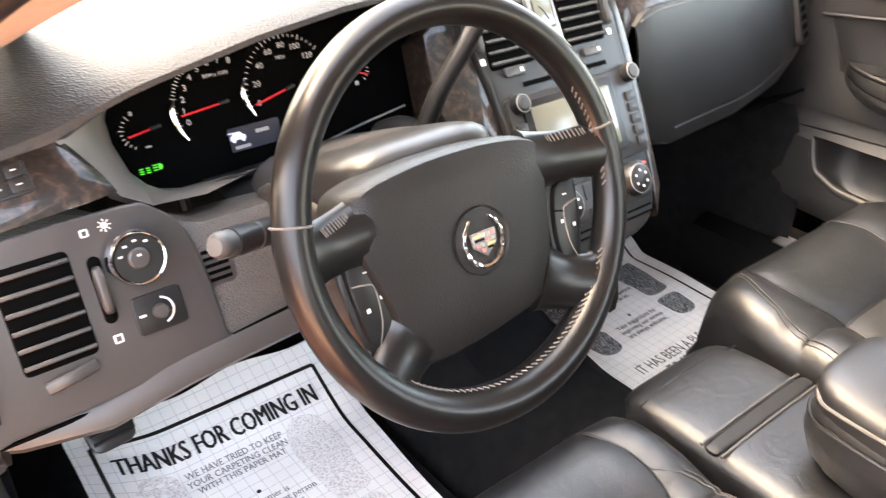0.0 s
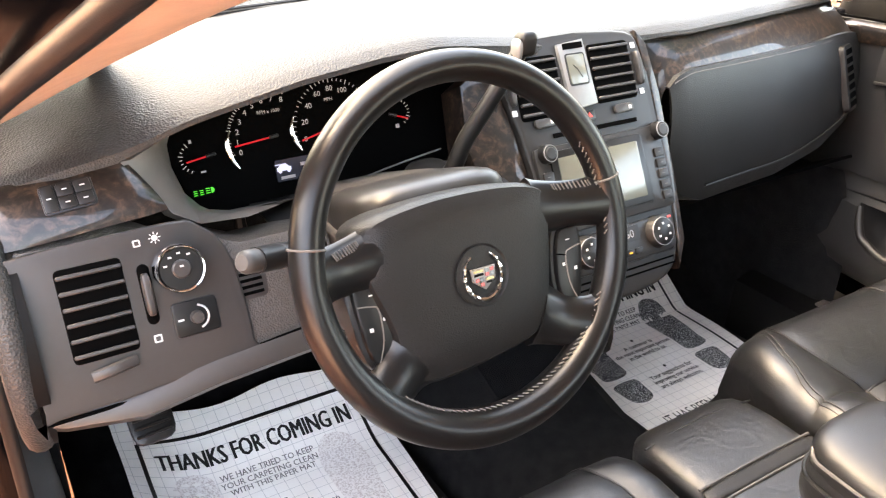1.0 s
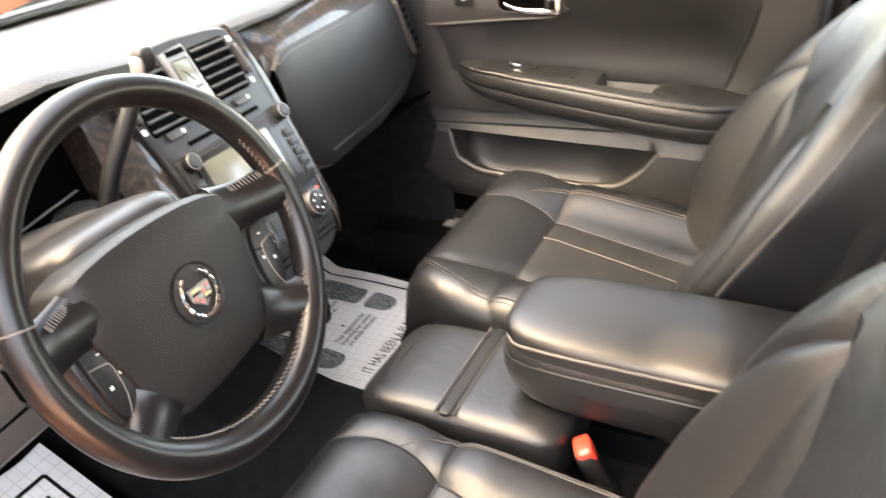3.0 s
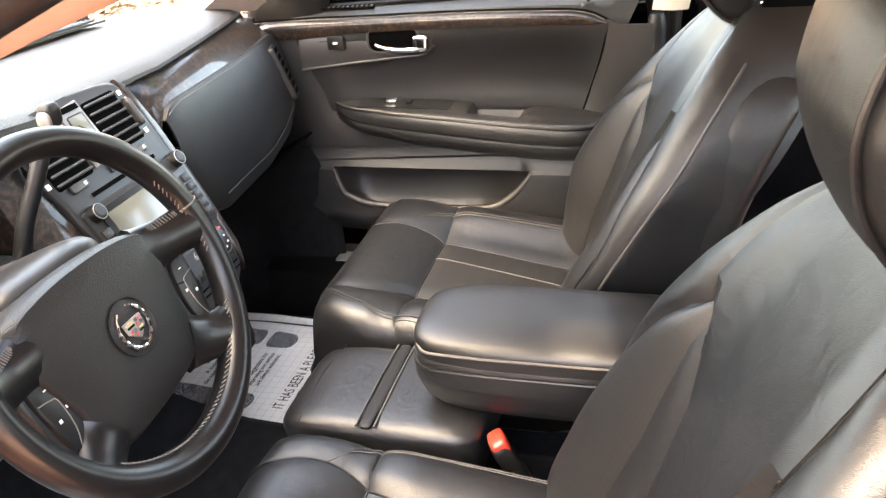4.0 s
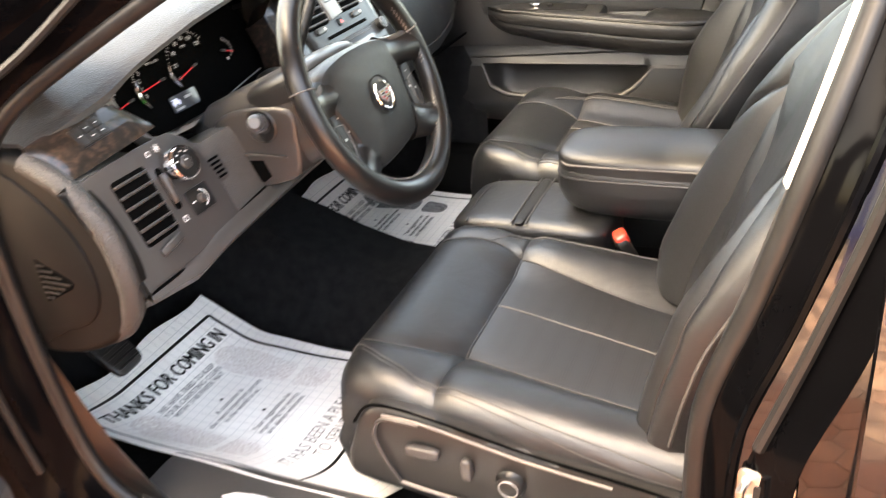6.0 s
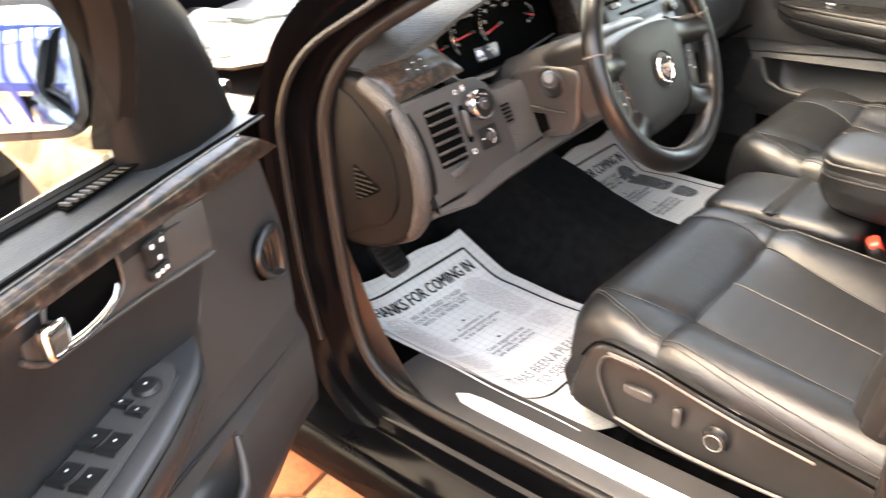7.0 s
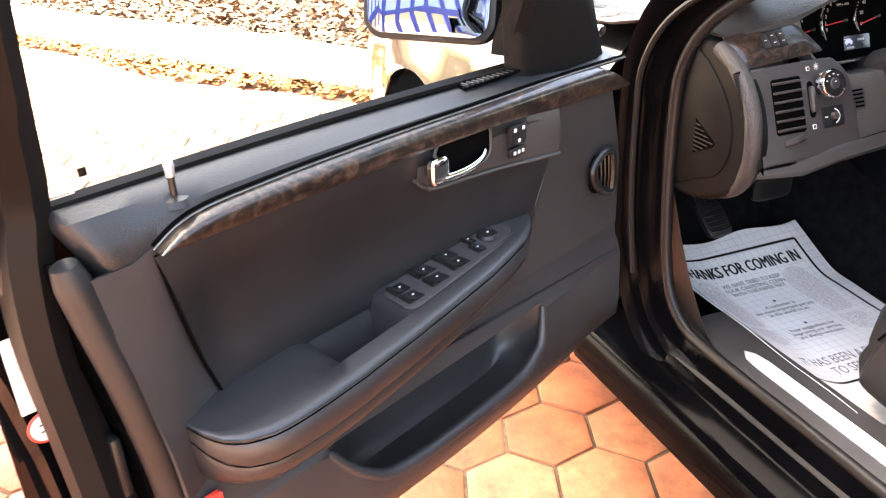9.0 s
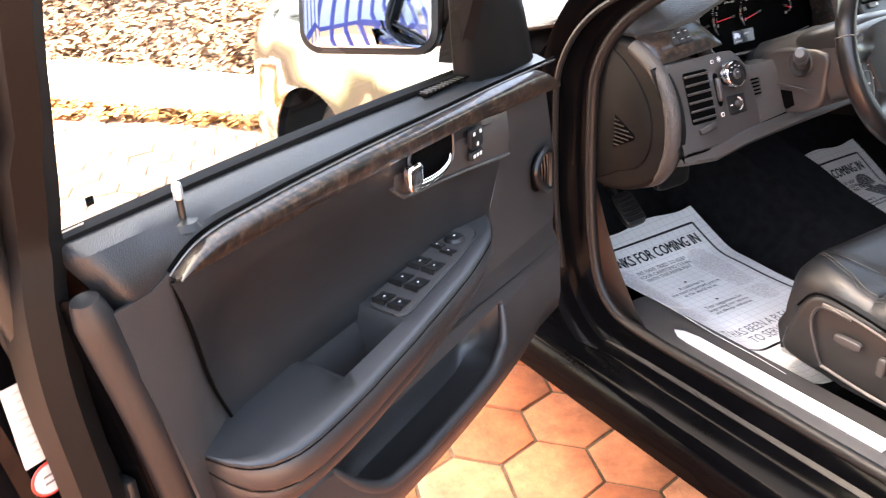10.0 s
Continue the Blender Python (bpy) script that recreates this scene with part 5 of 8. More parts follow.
for x, dz in ((-0.785, 0.0), (-0.75, 0.0), (-0.68, 0.0), (-0.60, 0.012), (-0.52, 0.018), (-0.46, 0.022), (-0.30, 0.03), (-0.22, 0.03)):
    b = 0.04 * max(0, (-0.70 - x) / 0.085) ** 1.5
    rows.append([(x, face_y(0.75) + 0.003 + b, 0.75 + dz), (x, face_y(0.744) - 0.002 + b, 0.744 + dz), (x, face_y(0.735) - 0.001 + b, 0.735 + dz), (x, face_y(0.73) + 0.008 + b, 0.727 + dz), (x, 0.70 + b, 0.722 + dz), (x, 0.80, 0.712 + dz), (x, 0.95, 0.70)])
part("knee_panel", loft(rows, thick=0.005), SMOOTH, dash, "smooth dark knee panel")
part("panel_gap", tube([(-0.775, face_y(0.75), 0.748), (-0.68, face_y(0.75), 0.749), (-0.60, face_y(0.76), 0.761), (-0.47, face_y(0.77), 0.772), (-0.42, face_y(0.775), 0.774)], 0.002, 6), DARK, dash)

bez = part("switch_bezel", slab([(-0.112, 0.05), (-0.105, 0.062), (0.045, 0.066), (0.075, 0.058), (0.098, 0.03), (0.106, -0.02), (0.108, -0.075), (0.10, -0.088), (-0.09, -0.098), (-0.106, -0.09)], 0.012, LP @ Matrix.Translation((0, 0, 0.005)), 0.003, 3, 3), SMOOTH, dash, "smooth dark bezel with vent and lamp switch")


def vent(w, h, m, parent, slats=6, label="black air vent with slats"):
    # Flat near-black backing paints the shade between the slats.
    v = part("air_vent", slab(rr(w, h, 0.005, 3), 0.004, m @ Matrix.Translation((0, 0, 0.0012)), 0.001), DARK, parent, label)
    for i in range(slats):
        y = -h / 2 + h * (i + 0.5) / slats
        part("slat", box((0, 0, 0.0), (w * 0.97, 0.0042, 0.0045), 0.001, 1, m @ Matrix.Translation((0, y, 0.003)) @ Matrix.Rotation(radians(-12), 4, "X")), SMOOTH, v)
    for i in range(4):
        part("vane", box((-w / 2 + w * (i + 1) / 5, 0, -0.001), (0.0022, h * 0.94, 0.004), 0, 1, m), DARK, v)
    return v


vent(0.062, 0.094, LP @ Matrix.Translation((-0.037, -0.004, 0.005)), bez, 6)
tab = part("vent_tab", tube([(-0.055, -0.066, 0.006), (-0.035, -0.063, 0.010), (-0.012, -0.06, 0.006)], 0.006, 8, False, 4, 0.6), SMOOTH, bez, "", LP)
part("thumb_slot", slab(rr(0.012, 0.062, 0.006), 0.003, LP @ Matrix.Translation((0.012, 0.0, 0.0062)), 0.001), DARK, bez)
part("thumb_wheel", rcube((0.012, 0.0, 0.005), (0.0048, 0.022, 0.009), 4, 8, None, LP), SMOOTH, bez)
kn = part("lamp_knob", lathe([(0, 0.021), (0.021, 0.021), (0.0225, 0.019), (0.024, 0.012), (0.024, 0.004)], 40, LP @ Matrix.Translation((0.045, 0.02, 0.005))), BLACK, bez, "round lamp switch with a chrome rim")
part("chrome_rim", lathe([(0.0218, 0.0212), (0.0232, 0.0216), (0.0246, 0.0195), (0.025, 0.010), (0.0255, 0.006)], 40, LP @ Matrix.Translation((0.045, 0.02, 0.005))), CHROME, kn)
part("push_cap", lathe([(0, 0.024), (0.008, 0.0238), (0.0095, 0.0225), (0.0098, 0.0205)], 24, LP @ Matrix.Translation((0.045, 0.02, 0.005))), SMOOTH, kn)
for a, r in ((90, 0.016), (125, 0.016), (55, 0.016), (160, 0.016), (90, 0.003)):
    part("key_mark", box((0.045 + r * math.cos(radians(a)), 0.02 + r * math.sin(radians(a)), 0.0262 if r > 0.01 else 0.0292), (0.0036, 0.0018, 0.0006), 0, 1, LP), WHITE, kn)
dm = part("dimmer_plate", slab(rr(0.046, 0.036, 0.004), 0.004, LP @ Matrix.Translation((0.053, -0.034, 0.0075)), 0.001), BLACK, bez, "dimmer switch")
part("dimmer_knob", lathe([(0, 0.008), (0.0055, 0.0078), (0.0065, 0.006), (0.007, 0)], 20, LP @ Matrix.Translation((0.053, -0.034, 0.0075))), SMOOTH, dm)
part("key_mark", tube([(0.053 + 0.0125 * math.cos(radians(a)), -0.034 + 0.0125 * math.sin(radians(a)), 0.008) for a in (-75, -40, 0, 40, 75)], 0.0011, 6, False, 3, 1.0), WHITE, dm, "", LP)
part("key_mark", box((0.037, -0.034, 0.008), (0.006, 0.002, 0.0006), 0, 1, LP), WHITE, dm)
for px, py, s in ((0.012, 0.052, 0.007), (0.012, -0.046, 0.008)):
    part("key_mark", slab(rr(s, s, 0.001, 2, px, py), 0.001, LP @ Matrix.Translation((0, 0, 0.0056)), 0), WHITE, bez)
    part("mark_hollow", slab(rr(s * 0.6, s * 0.6, 0.0006, 2, px, py), 0.001, LP @ Matrix.Translation((0, 0, 0.006)), 0), SMOOTH, bez)
part("key_mark", lathe([(0, 0.0008), (0.0028, 0.0008), (0.003, 0)], 16, LP @ Matrix.Translation((0.03, 0.054, 0.0052))), WHITE, bez)
for i in range(8):
    part("key_mark", box((0.0048, 0, 0.0055), (0.0022, 0.0009, 0.0006), 0, 1, LP @ Matrix.Translation((0.03, 0.054, 0)) @ Matrix.Rotation(radians(45 * i), 4, "Z")), WHITE, bez)
sg = part("sensor_grille", slab(rr(0.036, 0.042, 0.008), 0.006, LP @ Matrix.Translation((0.118, -0.012, 0.0)), 0.001), SMOOTH, dash)
for i in range(5):
    part("slot", box((0.118, -0.026 + 0.007 * i, 0.0004), (0.024, 0.0034, 0.001), 0, 1, LP), DARK, sg)

# small wood piece with the driver-information keys
WL = basis((-0.70, 0.758, 0.9335), (0.995, -0.046, 0.092), (-0.03, 0.706, 0.70))


def wood_at(u, v):
    """A point of the cushion-shaped piece; u runs to the right and v up it, from 0 to 1."""
    low, high = Vector((-0.0686 + 0.153 * u, -0.0355, 0)), Vector((-0.080 + 0.136 * u, 0.026 + 0.003 * u, 0))
    return low.lerp(high, v) + Vector((0, 0, 0.0075 * (1 - abs(2 * v - 1) ** 2.2) * (1 - abs(2 * u - 1) ** 24) - 0.003))


wl = part("wood_piece", loft([[wood_at(u / 16, v) for v in (0, 0.03, 0.08, 0.16, 0.26, 0.38, 0.5, 0.62, 0.74, 0.84, 0.92, 0.97, 1)] for u in range(17)], thick=0.005), WOOD, dash, "small burl wood panel with four keys", WL)
kp = part("key_pad", slab(rr(0.049, 0.031, 0.004), 0.004, WL @ Matrix.Translation((-0.0005, 0.0, 0.0105)), 0.001), BLACK, wl)
for x, y, w, h in ((-0.0175, 0.0, 0.0125, 0.027), (-0.002, 0.0068, 0.015, 0.0125), (-0.002, -0.0068, 0.015, 0.0125), (0.0145, 0.0068, 0.015, 0.0125), (0.0145, -0.0068, 0.015, 0.0125)):
    k1 = part("key", slab(rr(w, h, 0.002, 3), 0.003, WL @ Matrix.Translation((x, y, 0.0121)), 0.0007), STACK, kp)
    part("key_mark", box((x, y, 0.0124), (0.0045, 0.0012, 0.0004), 0, 1, WL), WHITE, k1)

# end of the dash beside the door
cap = [(0.81, 0.942), (0.76, 0.915), (0.715, 0.89), (0.685, 0.85), (0.668, 0.80), (0.67, 0.755), (0.695, 0.705), (0.745, 0.668), (0.82, 0.645), (0.90, 0.66), (0.92, 0.80), (0.90, 0.93)]
CAPM = basis((-0.779, 0, 0), (0, -1, 0), (0, 0, 1))
cp = part("dash_end", slab([(-y, z) for y, z in cap], 0.03, CAPM @ Matrix.Translation((0, 0, 0.012)), 0.012, 4, 3), TRIM, dash, "dark end of the dash")
part("end_cover", slab([(-0.82, 0.918), (-0.775, 0.888), (-0.74, 0.85), (-0.722, 0.81), (-0.72, 0.76), (-0.745, 0.715), (-0.80, 0.69), (-0.865, 0.68), (-0.87, 0.92)], 0.006, CAPM @ Matrix.Translation((0, 0, 0.0155)), 0.003, 2, 3), TRIM, cp)
part("end_roll", tube([(-0.781, 0.785, 0.930), (-0.781, 0.738, 0.904), (-0.781, 0.708, 0.873), (-0.781, 0.687, 0.835), (-0.781, 0.679, 0.79), (-0.779, 0.684, 0.745), (-0.776, 0.708, 0.704), (-0.772, 0.752, 0.676), (-0.76, 0.80, 0.664)], lambda t: 0.0145 - 0.006 * max(0, t - 0.75) / 0.25, 12, False, 5), DASH_TOP, cp, "grained padded roll along the end")
spk = part("speaker_grille", slab([(-0.812, 0.800), (-0.762, 0.774), (-0.757, 0.768), (-0.762, 0.761), (-0.812, 0.736)], 0.002, CAPM @ Matrix.Translation((0, 0, 0.0172)), 0.001), DARK, cp, "small triangular speaker grille")
for i in range(7):
    z = 0.744 + 0.008 * i
    part("rib", tube([(-0.810, z, 0.018), (-0.812 + 0.052 * (1 - abs(z - 0.768) / 0.034), z, 0.018)], 0.0013, 6, False, 1), BLACK, spk, "", CAPM)

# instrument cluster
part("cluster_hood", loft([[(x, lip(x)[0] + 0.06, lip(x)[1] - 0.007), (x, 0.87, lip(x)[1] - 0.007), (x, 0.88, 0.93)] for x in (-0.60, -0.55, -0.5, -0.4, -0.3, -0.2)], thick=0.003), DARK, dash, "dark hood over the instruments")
part("cluster_hood", loft([[(-0.175, lip(-0.18)[0] + 0.01, 1.01), (-0.175, 0.87, 1.01)], [(-0.185, 0.76, 0.86), (-0.185, 0.87, 0.86)]], thick=0.003), BLACK, dash)
CL = basis((-0.395, 0.838, 0.918), (1, 0, 0), (0, 0.30, 0.954))
face = [(-0.168, 0.050), (-0.184, 0.026), (-0.185, 0.0), (-0.176, -0.033), (-0.160, -0.057), (-0.130, -0.064), (-0.08, -0.064), (0.0, -0.072), (0.12, -0.062), (0.185, -0.045), (0.19, 0.06), (0.1, 0.095), (0.0, 0.098), (-0.1, 0.085)]
cl = part("cluster_face", slab(face, 0.01, CL, 0.001, 1, 4), DARK, dash, "black instrument face with white figures and red needles")
# satin surround left of and below the dials, from the fascia in to the face
sur = []
for (ox, oy, oz), (bx, by) in (((-0.645, 0.770, 0.958), (-0.168, 0.052)), ((-0.638, 0.766, 0.948), (-0.180, 0.038)), ((-0.625, 0.768, 0.931), (-0.187, 0.024)), ((-0.604, 0.762, 0.896), (-0.188, 0.0)), ((-0.578, 0.760, 0.879), (-0.180, -0.033)), ((-0.540, 0.762, 0.876), (-0.162, -0.058)), ((-0.50, 0.764, 0.879), (-0.130, -0.066)), ((-0.46, 0.768, 0.880), (-0.085, -0.066))):
    o, i_ = Vector((ox, oy, oz)), CL @ Vector((bx, by, 0.004))
    up = CL.to_3x3() @ Vector((0, 0, 1))
    sur.append([o + Vector((-0.004, 0.012, -0.006)), o, o.lerp(i_, 0.3) + up * 0.006, o.lerp(i_, 0.65) + up * 0.006, i_.lerp(o, 0.06), i_ - up * 0.006])
part("cluster_surround", loft(sur, thick=0.002), GREY, dash, "satin grey surround of the instruments")
part("cluster_shelf", loft([[(x, 0.72, 0.862 - 0.01 * k), (x, 0.775, 0.868 - 0.004 * k), (x, 0.83, 0.858)] for x, k in ((-0.50, 1), (-0.45, 0), (-0.35, 0), (-0.25, 0), (-0.19, 0))], thick=0.004), BLACK, dash)


def dial(cx, cy, rx, ry, a0, a1, count, words, size, skip=(), inset=0.012):
    """Ticks and figures along a flattened arc."""
    for i in range(count):
        a = radians(a0 + (a1 - a0) * i / (count - 1))
        big = i % 4 == 0 if words else i % 3 == 0
        n_ = math.atan2(math.sin(a) / ry, math.cos(a) / rx)
        part("tick", box((0, 0, 0.0008), (0.0055 if big else 0.003, 0.0009, 0.0005), 0, 1, CL @ Matrix.Translation((cx + rx * math.cos(a), cy + ry * math.sin(a), 0.0)) @ Matrix.Rotation(n_, 4, "Z")), G_WHITE, cl)
    for i, w in enumerate(words):
        a = radians(a0 + (a1 - a0) * i / (len(words) - 1))
        lettering(w, size, CL @ Matrix.Translation((cx + (rx - inset * (0.8 + 0.3 * len(w) * 0.5)) * math.cos(a), cy + (ry - inset * 0.8) * math.sin(a) - size * 0.35, 0.0008)), G_WHITE, cl, "CENTER", 0.0001, "figure")


def needle(x0, y0, x1, y1, hub=0.006):
    d = Vector((x1 - x0, y1 - y0, 0))
    part("needle", box((0, 0, 0.004), (d.length, 0.0020, 0.001), 0.0003, 1, CL @ Matrix.Translation((x0 + d.x / 2, y0 + d.y / 2, 0)) @ Matrix.Rotation(math.atan2(d.y, d.x), 4, "Z")), G_RED, cl, "red lit needle")
    part("needle_hub", box((0, 0, 0.004), (0.012, 0.004, 0.004), 0.001, 1, CL @ Matrix.Translation((x1, y1, 0)) @ Matrix.Rotation(math.atan2(d.y, d.x), 4, "Z")), BLACK, cl)


dial(-0.060, 0.012, 0.056, 0.053, 196, 70, 33, [str(i) for i in range(9)], 0.0092, (), 0.011)
needle(-0.1107, 0.0075, -0.062, 0.0121)
dial(0.020, 0.012, 0.053, 0.056, 192, 40, 25, ["0", "20", "40", "60", "80", "100", "120"], 0.0092, (), 0.012)
needle(-0.0273, 0.001, 0.018, 0.0115)
dial(-0.150, 0.003, 0.024, 0.019, 130, 235, 9, [], 0.006)
needle(-0.1690, -0.001, -0.140, 0.0032)
dial(0.100, 0.015, 0.025, 0.019, 60, -45, 9, [], 0.006)
needle(0.1219, 0.0058, 0.100, 0.0135)
lettering("RPM x 1000", 0.0058, CL @ Matrix.Translation((-0.0625, 0.040, 0.0008)), G_WHITE, cl, "CENTER", 0.0001)
lettering("MPH", 0.0058, CL @ Matrix.Translation((0.016, 0.0435, 0.0008)), G_WHITE, cl, "CENTER", 0.0001)
for pts in ([(-0.1134, 0.027), (-0.1185, 0.018), (-0.1198, 0.009), (-0.1165, -0.006), (-0.1097, -0.018)], [(-0.0338, 0.0312), (-0.0385, 0.02), (-0.0385, 0.010), (-0.035, 0.0), (-0.0296, -0.0107)]):
    part("dial_ring", tube([(x, y, 0.004) for x, y in pts], lambda t: 0.0008 + 0.0022 * math.sin(math.pi * t), 8, False, 4), CHROME, cl, "polished chrome crescent", CL)
ds = part("message_screen", slab(rr(0.062, 0.026, 0.002, 3, -0.035, -0.030), 0.002, CL @ Matrix.Translation((0, 0, 0.002)), 0), LCD, cl, "small lit message screen")
part("car_icon", join(slab([(-0.009, -0.003), (0.009, -0.003), (0.009, 0.001), (0.006, 0.002), (0.003, 0.0055), (-0.004, 0.0055), (-0.007, 0.002), (-0.009, 0.001)], 0.0004, CL @ Matrix.Translation((-0.0555, -0.0275, 0.0026)), 0), lathe([(0, 0.0005), (0.0022, 0.0005)], 10, CL @ Matrix.Translation((-0.061, -0.031, 0.0024))), lathe([(0, 0.0005), (0.0022, 0.0005)], 10, CL @ Matrix.Translation((-0.050, -0.031, 0.0024))), box((-0.0635, -0.0225, 0.0026), (0.006, 0.0012, 0.0004), 0, 1, CL @ Matrix.Translation((0, 0, 0)))), G_BLUE, ds)
part("odometer_bar", box((-0.052, -0.0388, 0.0026), (0.018, 0.0035, 0.0004), 0, 1, CL), G_DIM, ds)
part("message_bar", box((-0.026, -0.026, 0.0026), (0.016, 0.004, 0.0004), 0, 1, CL), G_DIM, ds)
part("telltale", join(*[box((-0.1613 + k * 0.0035, -0.0375 + 0.0024 * i * k, 0.001), (0.004, 0.001, 0.0005), 0, 1, CL) for i in (-1, 0, 1) for k in (-1, 1)]), G_GREEN, cl, "green lit lamp symbol")
part("telltale", join(*[box((-0.1502, -0.0392 + 0.0026 * i, 0.001), (0.005, 0.001, 0.0005), 0, 1, CL) for i in range(3)], slab([(-0.1465, -0.040), (-0.1435, -0.039), (-0.1425, -0.0365), (-0.1435, -0.034), (-0.1465, -0.033)], 0.0005, CL @ Matrix.Translation((0, 0, 0.0012)), 0)), G_GREEN, cl, "green lit lamp symbol")
part("gauge_mark", box((-0.151, -0.0145, 0.001), (0.006, 0.002, 0.0005), 0, 1, CL), G_DIM, cl)
part("gauge_mark", box((-0.160, 0.0215, 0.001), (0.003, 0.004, 0.0005), 0, 1, CL), G_DIM, cl)
part("gauge_mark", box((0.1063, -0.0015, 0.001), (0.005, 0.005, 0.0005), 0, 1, CL), G_DIM, cl)
part("trim_line", tube([(0.02, -0.062, 0.006), (0.09, -0.05, 0.008), (0.16, -0.04, 0.012)], 0.0012, 6), SILVER, cl, "", CL)

# centre stack
ST = basis((-0.0285, 0.733, 0.88), (1, 0, 0), (0, 0.478, 0.878))
stack = part("console_face", slab([(-0.148, 0.138), (-0.128, 0.150), (0.0, 0.156), (0.09, 0.150), (0.112, 0.125), (0.115, 0.06), (0.112, -0.05), (0.106, -0.15), (0.085, -0.195), (0.03, -0.212), (-0.06, -0.212), (-0.10, -0.195), (-0.115, -0.15), (-0.12, -0.05), (-0.125, 0.03), (-0.14, 0.10)], 0.06, ST, 0.006, 3, 3), STACK, dash, "dark grey console face with round and square controls")
vent(0.074, 0.082, ST @ Matrix.Translation((0.05, 0.096, 0.001)), stack, 6)
vent(0.074, 0.082, ST @ Matrix.Translation((-0.082, 0.090, 0.001)), stack, 6)
ck = part("clock_panel", slab([(-0.040, 0.142), (0.006, 0.146), (0.010, 0.056), (-0.036, 0.052)], 0.006, ST @ Matrix.Translation((0, 0, 0.006)), 0.002), SILVER, stack, "silver framed analogue clock")
part("clock_face", slab(rr(0.03, 0.04, 0.003, 3, -0.015, 0.106), 0.002, ST @ Matrix.Translation((0, 0, 0.0072)), 0.0004), SCREEN, ck)
part("clock_bezel", slab(rr(0.034, 0.044, 0.004, 3, -0.015, 0.106), 0.001, ST @ Matrix.Translation((0, 0, 0.0066)), 0), BLACK, ck)
part("clock_hand", tube([(-0.015, 0.106, 0.0076), (-0.021, 0.112, 0.0076)], 0.0006, 5, False, 1), BLACK, ck, "", ST)
part("clock_hand", tube([(-0.015, 0.106, 0.0076), (-0.009, 0.094, 0.0076)], 0.0005, 5, False, 1), BLACK, ck, "", ST)
part("clock_vent", box((-0.015, 0.138, 0.0066), (0.034, 0.008, 0.001), 0, 1, ST), DARK, ck)
part("hazard_key", slab(rr(0.02, 0.014, 0.002, 3, -0.008, 0.042), 0.003, ST @ Matrix.Translation((0, 0, 0.003)), 0.0008), BLACK, stack)
part("hazard_mark", slab([(-0.0125, 0.039), (-0.0035, 0.039), (-0.008, 0.0465)], 0.0005, ST @ Matrix.Translation((0, 0, 0.0036)), 0), RED, stack)
for x in (0.055, -0.085):
    part("vent_tab", slab(rr(0.034, 0.012, 0.004, 3, x, 0.043), 0.004, ST @ Matrix.Translation((0, 0, 0.005)), 0.0015), SMOOTH, stack)
    part("key_mark", box((x + 0.01, 0.043, 0.0054), (0.005, 0.005, 0.0004), 0, 1, ST), WHITE, stack)
for x, s in ((0.098, 1), (-0.128, -1)):
    part("vent_thumb", rcube((x, 0.095, 0.002), (0.004, 0.024, 0.008), 4, 8, None, ST), SMOOTH, stack)
    for y in (0.128, 0.062):
        part("key_mark", slab(rr(0.008, 0.008, 0.001, 2, x, y), 0.0006, ST @ Matrix.Translation((0, 0, 0.001)), 0), WHITE, stack)
part("disc_slot", box((0.0, 0.024, 0.0015), (0.15, 0.006, 0.003), 0.0005, 1, ST), DARK, stack)
rad = part("radio", slab(rr(0.226, 0.118, 0.006, 4, -0.003, -0.048), 0.006, ST @ Matrix.Translation((0, 0, 0.006)), 0.002), STACK, stack, "radio with a pale touch screen")
part("screen_frame", slab(rr(0.164, 0.098, 0.004, 3, -0.012, -0.045), 0.003, ST @ Matrix.Translation((0, 0, 0.0085)), 0.001), BLACK, rad)
part("touch_screen", slab(rr(0.142, 0.078, 0.002, 3, -0.012, -0.045), 0.002, ST @ Matrix.Translation((0, 0, 0.0095)), 0.0004), SCREEN, rad, "pale grey reflecting touch screen")
for x in (-0.098, 0.1045):
    k2 = part("radio_knob", lathe([(0, 0.014), (0.0095, 0.014), (0.0118, 0.0125), (0.0128, 0.006), (0.0132, 0)], 32, ST @ Matrix.Translation((x, 0.002, 0.004))), BLACK, rad, "black knob with a silver rim")
    part("knob_ring", tube([(x + 0.0108 * math.cos(radians(30 * i)), 0.002 + 0.0108 * math.sin(radians(30 * i)), 0.0172) for i in range(12)], 0.0007, 6, True, 3), SILVER, k2, "", ST)
    part("knob_cap", lathe([(0, 0.0152), (0.0075, 0.0148), (0.0085, 0.0138)], 24, ST @ Matrix.Translation((x, 0.002, 0.004))), STACK, k2)
for i in range(5):
    for x in (-0.102, 0.098):
        k1 = part("radio_key", slab(rr(0.017, 0.013, 0.002, 3, x, -0.028 - 0.0155 * i), 0.003, ST @ Matrix.Translation((0, 0, 0.0085)), 0.0008), STACK, rad)
        part("key_mark", box((x, -0.028 - 0.0155 * i, 0.0087), (0.005, 0.001, 0.0004), 0, 1, ST), STITCH, k1)
hv = part("climate_panel", slab(rr(0.205, 0.052, 0.012, 5, -0.004, -0.142), 0.006, ST @ Matrix.Translation((0, 0, 0.005)), 0.002), STACK, stack, "climate controls with two round dials")
